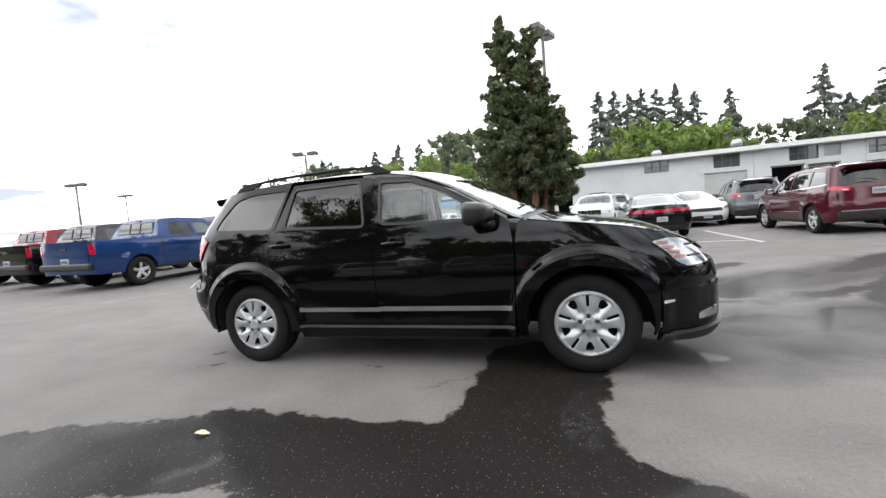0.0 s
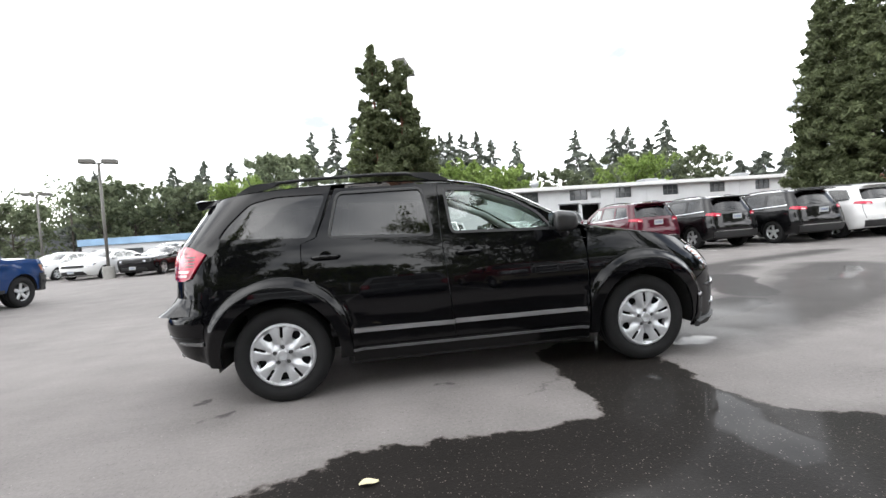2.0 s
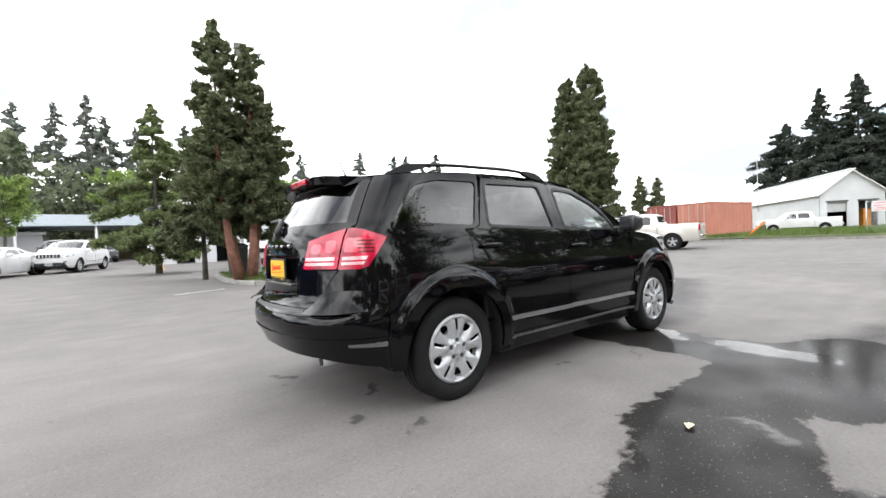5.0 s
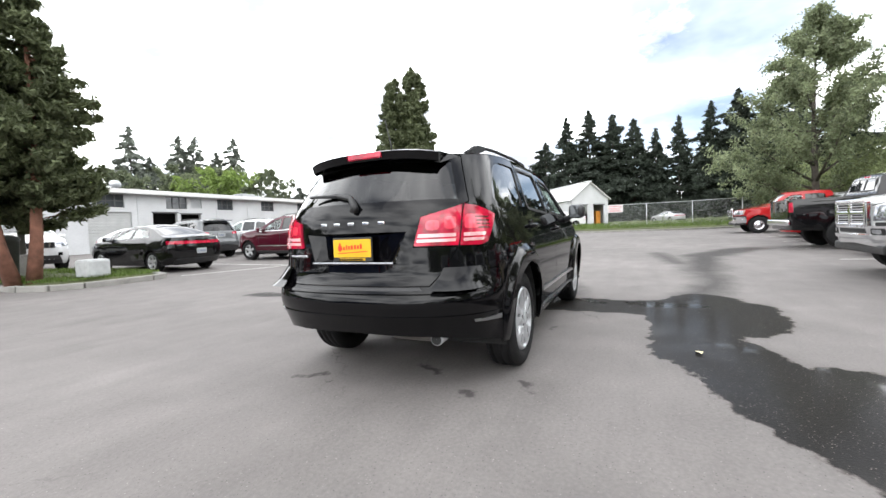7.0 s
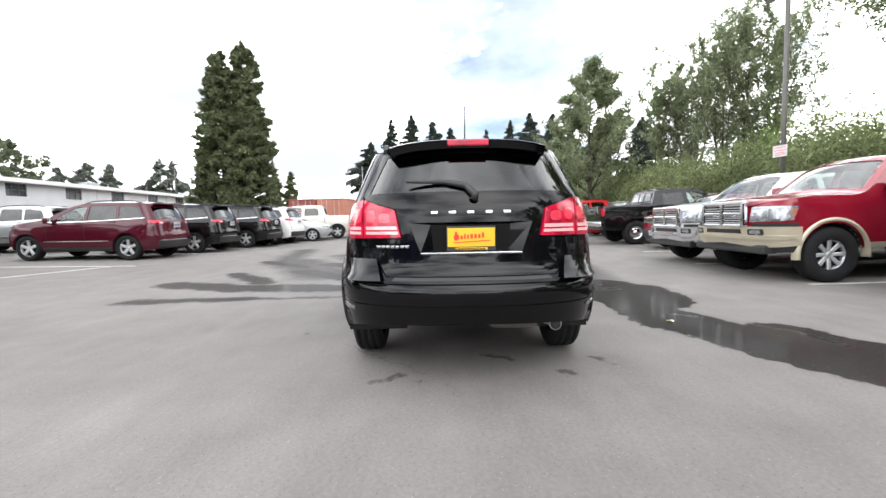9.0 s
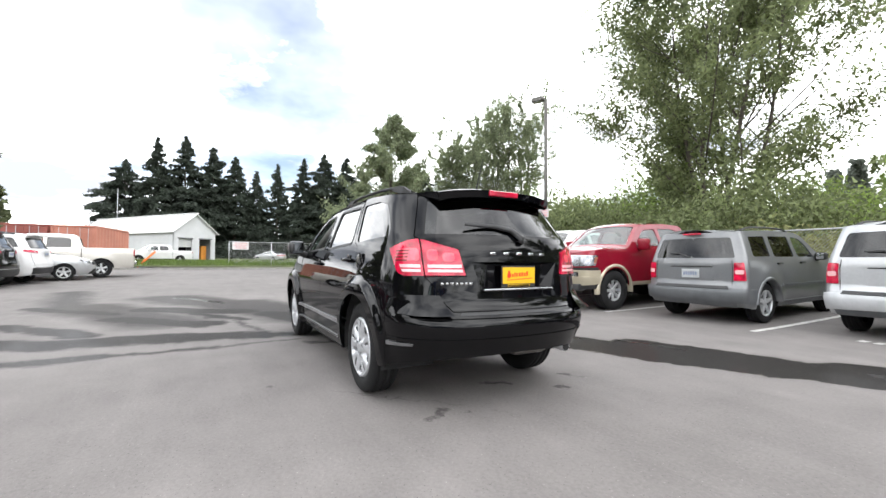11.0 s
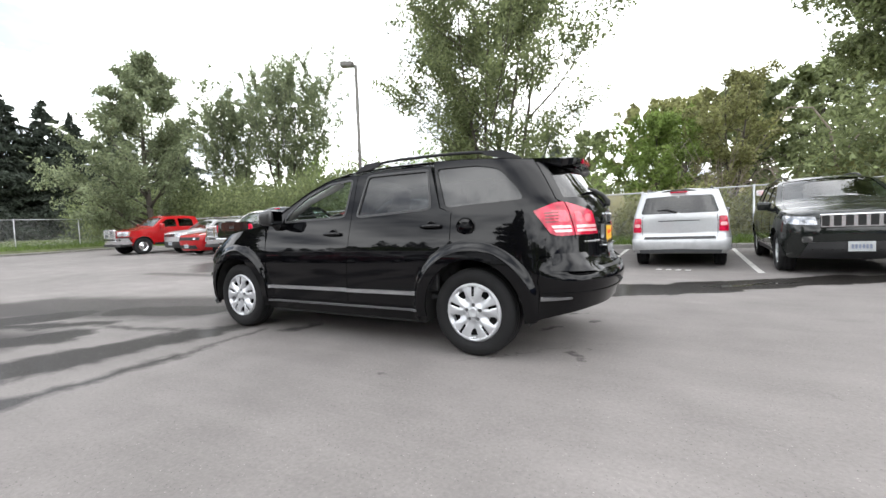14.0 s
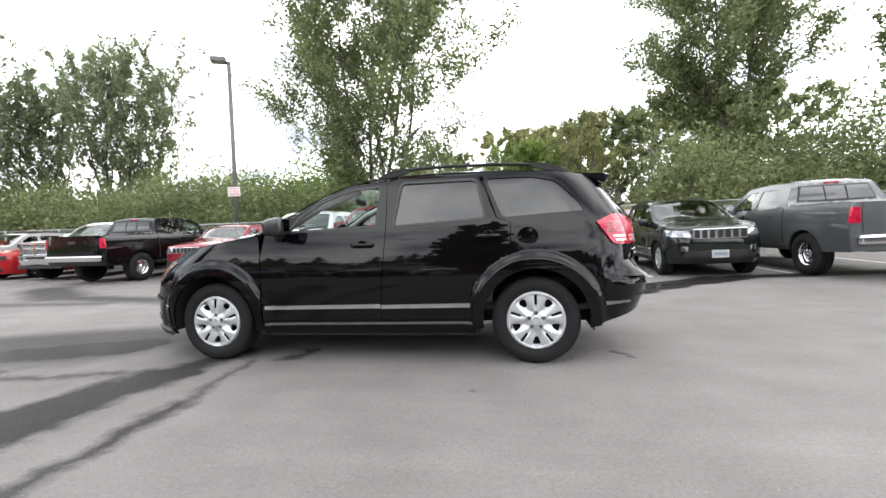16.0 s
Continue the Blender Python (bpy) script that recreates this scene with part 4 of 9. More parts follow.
    # five chrome name blocks and a badge bar
    for i in range(5):
        y = 0.225 - 0.1125 * i
        x = float(b.raw(b.ue(abs(y), 1.105), 1.105)[0])
        bm = bmesh.new()
        add_box(bm, (x - 0.008, y - 0.024, 1.095), (x + 0.004, y + 0.024, 1.115), 0.005)
        add_box(bm, (x - 0.010, y - 0.013, 1.100), (x - 0.006, y + 0.013, 1.110), 0.001)
        part("badge_block", bm, CHROME, tailgate)
    for i in range(7):
        y = 0.585 - 0.031 * i
        x = float(b.raw(b.ue(y, 0.897), 0.897)[0])
        bm = bmesh.new()
        add_box(bm, (x - 0.008, y - 0.012, 0.889), (x + 0.004, y + 0.012, 0.905), 0.003)
        part("badge_block", bm, CHROME, tailgate)
    # rear lamps: outer and inner halves, with red and pale fields
    for sign in (1, -1):
        outer = [(-1.935, 1.135), (-1.975, 1.08), (-2.055, 0.965), (-2.10, 0.947), ("r", 0.684, 0.949), ("r", 0.688, 1.198), (-2.06, 1.188)]
        lamp = Sheet().panel(b.flank(sign), round_corners(b.chart(outer), 0.008), (), 0.04, 0.014, 0.03).build("tail_lamp", REDLENS, root, "red and clear tail lamp")
        inlamp = Sheet().panel(b.flank(sign), round_corners(lampin, 0.008), (), 0.04, 0.014, 0.03).build("tail_lamp", REDLENS, tailgate, "red and clear inner tail lamp")
        for host, pts in ((lamp, lambda z, e: (b.us(-2.085 + 0.03 * (z - 0.974) / 0.05, z) if e else b.ue(0.70, z))), (inlamp, lambda z, e: (b.ue(0.662, z) if e else b.ue(0.447 + 0.02 * (z - 0.96) / 0.1, z)))):
            for z0, z1 in ((0.974, 0.992), (1.003, 1.024)):
                e = [(pts(z0, True), z0), (pts(z1, True), z1), (pts(z1, False), z1), (pts(z0, False), z0)]
                Sheet().panel(b.flank(sign), e, (), 0.05, 0.0165, 0.002).build("lens_stripe", PINKLENS, host)
        # bulb chambers and the ribs of the outer end
        deep, glow = mat("dark_red_lens", (0.10, 0.001, 0.004), 0.25, coat=0.9), mat("bright_red_lens", (0.66, 0.035, 0.07), 0.2, coat=0.9, vary=0.3, scale=30)
        for k in range(4):
            z0 = 1.045 + 0.022 * k
            Sheet().panel(b.flank(sign), b.chart([(-2.02 + 0.004 * k, z0), (-2.02 + 0.004 * k, z0 + 0.010), (-2.10, z0 + 0.012), (-2.10, z0 + 0.002)]), (), 0.05, 0.0165, 0.002).build("lens_rib", deep, lamp)
        for host, ya, yb, za, zb in ((lamp, 0.70, 0.775, 1.05, 1.135), (inlamp, 0.60, 0.66, 1.05, 1.125), (inlamp, 0.50, 0.575, 1.045, 1.105)):
            poly = round_corners([(b.ue(ya, za), za), (b.ue(ya, zb), zb), (b.ue(yb, zb), zb), (b.ue(yb, za), za)], 0.025, 3)
            Sheet().panel(b.flank(sign), poly, (), 0.04, 0.0160, 0.002).build("bulb_chamber", glow, host)
    # rear bumper with its ledge and the bright-edged shoulders
    bump = Sheet()
    for sign in (1, -1):
        bump.panel(b.flank(sign), b.chart([(-1.961, 0.33), (-1.971, 0.62), (-1.991, 0.796), ("r", 0.80, 0.80), ("r", 0.606, 0.806), ("r", 0.535, 0.709), ("r", 0.0, 0.709), ("r", 0.0, 0.415), ("r", 0.55, 0.40), ("r", 0.76, 0.365)]), (), 0.05, 0, 0.015)
    bumper = bump.build("rear_bumper", coat, root)
    ledge = Sheet()
    for sign in (1, -1):
        ledge.panel(b.flank(sign), b.chart([("r", 0.0, 0.684), ("r", 0.50, 0.684), ("r", 0.48, 0.706), ("r", 0.0, 0.706)]), (), 0.05, 0.004, 0.004)
    ledge.build("bumper_ledge", TRIM, bumper, "grained black step pad")
    for sign in (1, -1):
        bm = bmesh.new()
        grid = []
        for i in range(7):
            t = i / 6
            row = []
            for j in range(5):
                q = j / 4
                z = 0.695 + 0.125 * q
                y_in, x_out = 0.525 + 0.075 * q, -2.08 + 0.02 * q
                ua, ub = b.ue(y_in, z), b.us(x_out, z)
                p = b.raw(ua + (ub - ua) * t, z)
                out = 0.088 * (1 - q) * math.sin(math.pi * min(1, 0.25 + t * 0.9))
                n = Vector((p[0] + 1.7, p[1] * 0.8, 0)).normalized()
                row.append(bm.verts.new((p[0] + n.x * (out + 0.004), sign * (p[1] + n.y * (out + 0.004)), z)))
            grid.append(row)
        for a, c in zip(grid, grid[1:]):
            for k in range(4):
                bm.faces.new((a[k], a[k + 1], c[k + 1], c[k]))
        bmesh.ops.recalc_face_normals(bm, faces=bm.faces)
        part("bumper_shoulder", bm, coat, bumper, smooth=True)
        # side moulding, coloured paler than the body to paint in its sky reflection
        Sheet().panel(b.flank(sign), b.chart([(-1.985, 0.475), (-1.985, 0.505), ("r", 0.76, 0.50), ("r", 0.76, 0.487)]), (), 0.06, 0.010, 0.02).build("bumper_moulding", mat("satin_bumper_strip", (0.16, 0.16, 0.165), 0.25, 0.5, coat=0.6), bumper)
    for nm, z0, z1, out in (("bumper_ridge", 0.668, 0.684, 0.012), ("bumper_crease", 0.520, 0.534, 0.006)):
        ridge = Sheet()
        for sign in (1, -1):
            ridge.panel(b.flank(sign), b.chart([(-1.99, z0 + 0.012), ("r", 0.70, z0), ("r", 0.0, z0), ("r", 0.0, z1), ("r", 0.70, z1), (-1.99, z1)]), (), 0.04, out, out + 0.006)
        ridge.build(nm, coat, bumper)
    # spoiler with the high brake lamp
    bm = bmesh.new()
    rows = []
    for i in range(17):
        v = -0.985 + 1.97 * i / 16
        k = 1 - abs(v) ** 4
        p0, p1 = b.raw_top(-1.80, v), b.raw_top(-1.98, v)
        y0, y1, z0, z1 = float(p0[1]), float(p1[1]), float(p0[2]), float(p1[2])
        xb = -2.09 - 0.08 * k
        rows.append([bm.verts.new(q) for q in ((-1.80, y0 * 0.97, z0 + 0.001), (-1.95, y1 * 1.13, z1 + 0.008), (xb + 0.03, y1 * 1.13, z1 + 0.006), (xb, y1 * 1.125, z1 - 0.003), (xb + 0.012, y1 * 1.11, z1 - 0.056), (-2.06, y1 * 1.10, z1 - 0.066))])
    for a, c in zip(rows, rows[1:]):
        for k in range(6):
            bm.faces.new((a[k], a[(k + 1) % 6], c[(k + 1) % 6], c[k]))
    bm.faces.new(rows[0]), bm.faces.new(rows[-1][::-1])
    bmesh.ops.recalc_face_normals(bm, faces=bm.faces)
    spoiler = part("spoiler", bm, coat, root)
    z_lamp = float(b.raw_top(-1.98, 0.0)[2])
    box("high_brake_lamp", (-2.178, -0.135, z_lamp - 0.045), (-2.135, 0.135, z_lamp - 0.002), REDLENS, spoiler, 0.008, "red high brake lamp")
    tube("rear_wiper", [(-2.335, -0.02, 1.185), (-2.345, -0.03, 1.215), (-2.30, 0.03, 1.275), (-2.27, 0.16, 1.30), (-2.26, 0.40, 1.305)], [0.03, 0.024, 0.02, 0.016, 0.009], TRIM, tailgate, sides=8)
    tube("antenna", [(-1.78, 0.0, 1.62), (-1.80, 0.0, 1.66), (-1.885, 0.0, 1.87)], [0.016, 0.006, 0.003], TRIM, root, sides=6)
    # mouldings along the doors; their paler colours stand in for mirrored sky
    pale = mat("satin_moulding", (0.30, 0.30, 0.31), 0.28, 0.5, coat=0.5)
    for sign in (1, -1):
        for x0, x1 in ((-0.92, -0.152), (-0.146, 0.925)):
            Sheet().panel(b.flank(sign), b.chart([(x0, 0.474), (x0, 0.507), (x1, 0.500), (x1, 0.470)]), (), 0.08, 0.014, 0.02).build("door_moulding", pale, root)
        Sheet().panel(b.flank(sign), b.chart([(-0.93, 0.336), (-0.93, 0.352), (0.93, 0.345), (0.93, 0.329)]), (), 0.08, 0.012, 0.02).build("sill_moulding", mat("dull_moulding", (0.10, 0.10, 0.105), 0.35, 0.2, coat=0.3), root)
        # handles
        for x, z in ((0.0, 1.012), (-1.085, 1.052)):
            u = b.us(x, z)
            p = b.raw(u, z)
            y = sign * float(p[1])
            bm = bmesh.new()
            pts = [(x + 0.10, y - sign * 0.004, z), (x + 0.08, y + sign * 0.03, z + 0.002), (x, y + sign * 0.036, z + 0.003), (x - 0.08, y + sign * 0.03, z + 0.002), (x - 0.10, y - sign * 0.004, z)]
            add_tube(bm, pts, [0.012, 0.016, 0.017, 0.016, 0.012], 8)
            part("door_handle", bm, coat, root, smooth=True)
            bm = bmesh.new()
            add_lathe(bm, [(0.0, 0.05), (sign * 0.003, 0.046), (sign * -0.004, 0.03), (sign * -0.006, 0.001)], 20, centre=(x, y + sign * 0.002, z))
            part("handle_cup", bm, coat, root, smooth=True)
        # head lamps
        lampf = [(1.87, 0.908), (1.99, 0.922), (2.10, 0.905), ("f", 0.60, 0.868), ("f", 0.56, 0.735), (2.10, 0.728), (2.03, 0.762)]
        head = Sheet().panel(b.flank(sign), round_corners(b.chart(lampf), 0.02), (), 0.05, 0.008, 0.02).build("head_lamp", HEADLAMP, root, "clear head lamp with an amber corner")
        for k in range(4):
            x0, z0 = 1.895 + 0.036 * k, 0.888 - 0.032 * k
            Sheet().panel(b.flank(sign), b.chart([(x0, z0), (x0 + 0.010, z0 + 0.016), (x0 + 0.085, z0 + 0.014), (x0 + 0.085, z0 - 0.006)]), (), 0.04, 0.011, 0.003).build("amber_reflector", AMBER, head)
        for z in (0.79, 0.86):
            Sheet().panel(b.flank(sign), b.chart([(2.10, z), (2.10, z + 0.010), (2.21, z + 0.006), (2.21, z - 0.004)]), (), 0.04, 0.011, 0.002).build("lamp_fin", DARK, head)
        Sheet().panel(b.flank(sign), b.chart([(2.10, 0.555), (2.04, 0.575), ("f", 0.5, 0.60), ("f", 0.5, 0.575)]), (), 0.05, 0.016, 0.03).build("bumper_moulding", coat, root)
        Sheet().panel(b.flank(sign), b.chart([(2.16, 0.36), (2.16, 0.40), ("f", 0.55, 0.42), ("f", 0.55, 0.36)]), (), 0.05, 0.008, 0.02).build("fog_lamp", CHROME, root)
        Sheet().panel(b.flank(sign), round_corners(b.chart([(1.925, 0.50), (1.925, 0.52), (2.0, 0.518), (2.0, 0.502)]), 0.006), (), 0.05, 0.006, 0.01).build("side_reflector", WHITELENS, root)
    chin = Sheet()
    for sign in (1, -1):
        chin.panel(b.flank(sign), b.chart([(1.90, 0.245), (1.92, 0.285), ("f", 0.62, 0.295), ("f", 0.0, 0.30), ("f", 0.0, 0.23), ("f", 0.62, 0.225)]), (), 0.05, 0.028, 0.04)
    chin.build("chin_spoiler", TRIM, root)
    grille = Sheet()
    for sign in (1, -1):
        grille.panel(b.flank(sign), b.chart([("f", 0.0, 0.60), ("f", 0.5, 0.62), ("f", 0.52, 0.72), ("f", 0.0, 0.735)]), (), 0.06, 0.006, 0.02)
    grille.build("grille", DARK, root)
    # filler cap on the left side
    p = b.raw(b.us(-1.40, 1.03), 1.03)
    bm = bmesh.new()
    add_lathe(bm, [(0.0, 0.085), (0.004, 0.083), (-0.004, 0.078), (0.006, 0.074), (0.009, 0.05), (0.010, 0.001)], 32, centre=(-1.40, float(p[1]), 1.03))
    bmesh.ops.recalc_face_normals(bm, faces=bm.faces)
    part("fuel_cap", bm, coat, root, smooth=False)
    # mirrors
    for side in (1, -1):
        bm = bmesh.new()
        add_box(bm, (0.645, side * 1.01 - 0.10, 1.108), (0.835, side * 1.01 + 0.09, 1.285), 0.055, seg=5)
        for v in bm.verts:
            ahead = max(0.0, (v.co.x - 0.66) / 0.175)
            v.co.x += -0.25 * (abs(v.co.y) - 1.0)
            v.co.z = 1.19 + (v.co.z - 1.19) * (1 - 0.25 * ahead)
        mirror = part("door_mirror", bm, mat("mirror_shell", (0.012, 0.012, 0.013), 0.35, coat=0.3), root, smooth=True)
        box("mirror_glass", (0.636, side * 1.00 - 0.07, 1.13), (0.650, side * 1.00 + 0.06, 1.265), mat("dim_mirror_glass", (0.10, 0.105, 0.11), 0.06, 1.0), mirror, 0.004)
        bm = bmesh.new()
        add_tube(bm, [(0.80, side * 0.84, 1.10), (0.77, side * 0.90, 1.115), (0.75, side * 0.95, 1.15)], [0.045, 0.035, 0.03], 8)
        part("mirror_foot", bm, TRIM, mirror, smooth=True)
        # roof rails
        bm = bmesh.new()

        def on_roof(x):
            ye = float(b.raw_top(np.array(x), np.array(1.0))[1])
            y = min(0.60, ye - 0.075)
            return y, float(b.raw_top(np.array(x), np.array(y / ye))[2])

        pts, rad = [], []
        for k in range(21):
            t = k / 20
            x = -1.76 + 1.66 * t
            y, zr = on_roof(x)
            pts.append((x, side * y, zr + 0.048 * min(1, 5 * t, 5 * (1 - t)) + 0.002))
            rad.append(0.014)
        add_tube(bm, pts, rad, 8)
        # wedge-shaped feet at both ends
        for x0, x1 in ((-1.77, -1.46), (-0.09, -0.38)):
            rows = []
            for k in range(7):
                t = k / 6
                x = x0 + (x1 - x0) * t
                y, zr = on_roof(x)
                hi, lo = zr + 0.060 * min(1, 0.1 + 2.2 * t), zr + 0.040 * t ** 2 - 0.012
                rows.append([bm.verts.new(q) for q in ((x, side * y - 0.02, lo), (x, side * y + 0.02, lo), (x, side * y + 0.014, hi), (x, side * y - 0.014, hi))])
            for p, q in zip(rows, rows[1:]):
                for k in range(4):
                    bm.faces.new((p[k], p[(k + 1) % 4], q[(k + 1) % 4], q[k]))
            bm.faces.new(rows[0][::-1]), bm.faces.new(rows[-1])
        bmesh.ops.recalc_face_normals(bm, faces=bm.faces)
        part("roof_rail", bm, mat("rail_black", (0.012, 0.012, 0.013), 0.6, spec=0.3), root, smooth=False)
        for x in (-ax, ax):
            wheel_well(root, x, side, r_open + 0.035, 0.85)
    for x in (-ax, ax):
        for side in (1, -1):
            wheel(root, x, side, 0.775, 0.355, 0.215, 0.240, "cover")
    # underside
    box("floor_pan", (-0.98, -0.84, 0.22), (0.98, 0.84, 0.40), DARK, root, 0.03)
    box("rear_underbody", (-2.18, -0.42, 0.36), (-1.0, 0.42, 0.55), DARK, root, 0.05)
    box("front_underbody", (1.0, -0.42, 0.24), (2.2, 0.42, 0.55), DARK, root, 0.05)
    box("muffler", (-2.16, -0.47, 0.315), (-1.96, -0.12, 0.42), mat("dull_steel", (0.17, 0.16, 0.15), 0.45, 0.8), root, 0.05)
    tube("exhaust_tip", [(-2.02, -0.36, 0.365), (-2.12, -0.50, 0.375), (-2.17, -0.54, 0.378), (-2.275, -0.54, 0.378)], [0.022, 0.026, 0.034, 0.040], ALLOY, root, sides=16)
    bm = bmesh.new()
    add_lathe(bm, [(-2.278, 0.034), (-2.2775, 0.018), (-2.277, 0.001)], 16, "X", (0, -0.54, 0.378))
    part("exhaust_bore", bm, DARK, root, smooth=True)
    for side in (1, -1):
        tube("axle", [(-ax, 0.0, 0.33), (-ax, side * 0.7, 0.35)], 0.05, DARK, root)
    # cabin
    Sheet().panel(lid, [(-1.95, -0.9), (0.05, -0.9), (0.05, 0.9), (-1.95, 0.9)], (), 0.15, -0.05, 0.0).build("headliner", PALETRIM, root)
    cabin_floor = box("cabin_floor", (-2.1, -0.76, 0.42), (0.95, 0.76, 0.47), SEAT, root, 0.02)
    box("dashboard", (0.58, -0.74, 0.75), (1.02, 0.74, 1.13), TRIM, root, 0.07)
    box("load_floor", (-2.24, -0.7, 0.7), (-1.72, 0.7, 0.78), SEAT, root, 0.02)
    for x, ys, h in ((-0.28, (-0.38, 0.38), 0.0), (-1.12, (-0.42, 0.0, 0.42), 0.0), (-1.78, (-0.35, 0.35), -0.02)):
        for y in ys:
            bm = bmesh.new()
            lean = Matrix.Translation((x, y, 0.62)) @ pose(0, 0, 0, 0, -14)
            add_box(bm, (-0.07, -0.22, 0.0), (0.07, 0.22, 0.60 + h), 0.055, lean, 3)
            add_box(bm, (-0.05, -0.12, 0.64 + h), (0.04, 0.12, 0.82 + h), 0.04, lean, 3)
            add_box(bm, (x, y - 0.24, 0.55), (x + 0.48, y + 0.24, 0.68), 0.05, None, 3)
            part("seat", bm, SEAT, root, smooth=True)
    bm = bmesh.new()
    wheel_m = Matrix.Translation((0.46, 0.38, 1.05)) @ pose(0, 0, 0, 0, 65)
    ringp = [wheel_m @ Vector((0.185 * math.cos(t), 0.185 * math.sin(t), 0)) for t in (2 * math.pi * k / 28 for k in range(29))]
    add_tube(bm, ringp, 0.017, 8, False)
    for a in (0.0, math.pi, -math.pi / 2):
        add_tube(bm, [wheel_m @ Vector((0.18 * math.sin(a + math.pi / 2), 0.18 * math.cos(a + math.pi / 2), 0)), wheel_m @ Vector((0, 0, 0.02))], 0.016, 6)
    part("steering_wheel", bm, TRIM, root, smooth=True)
    box("rear_view_mirror", (0.30, -0.13, 1.43), (0.34, 0.13, 1.50), TRIM, root, 0.02)
    for side in (1, -1):
        tube("pillar_trim", [(0.88, side * 0.73, 1.13), (0.5, side * 0.67, 1.36), (0.1, side * 0.62, 1.51)], 0.035, PALETRIM, root)
        tube("pillar_trim", [(-0.2, side * 0.78, 1.12), (-0.22, side * 0.65, 1.52)], 0.045, PALETRIM, root)
        tube("pillar_trim", [(-1.12, side * 0.77, 1.12), (-1.05, side * 0.645, 1.52)], 0.05, TRIM, root)
        box("door_card", (-0.15, side * 0.80 - 0.02, 0.5), (0.85, side * 0.80 + 0.02, 1.13), TRIM, root, 0.015)
        box("door_card", (-1.1, side * 0.80 - 0.02, 0.5), (-0.25, side * 0.80 + 0.02, 1.14), TRIM, root, 0.015)
    return root


build_black_car()

# ---------------------------------------------------------------- parked vehicles
WIDTH_SUV = [(0.2, 0.82), (0.35, 0.90), (0.6, 0.945), (0.9, 0.95), (1.03, 0.935), (1.12, 0.895), (1.6, 0.73), (1.72, 0.67)]


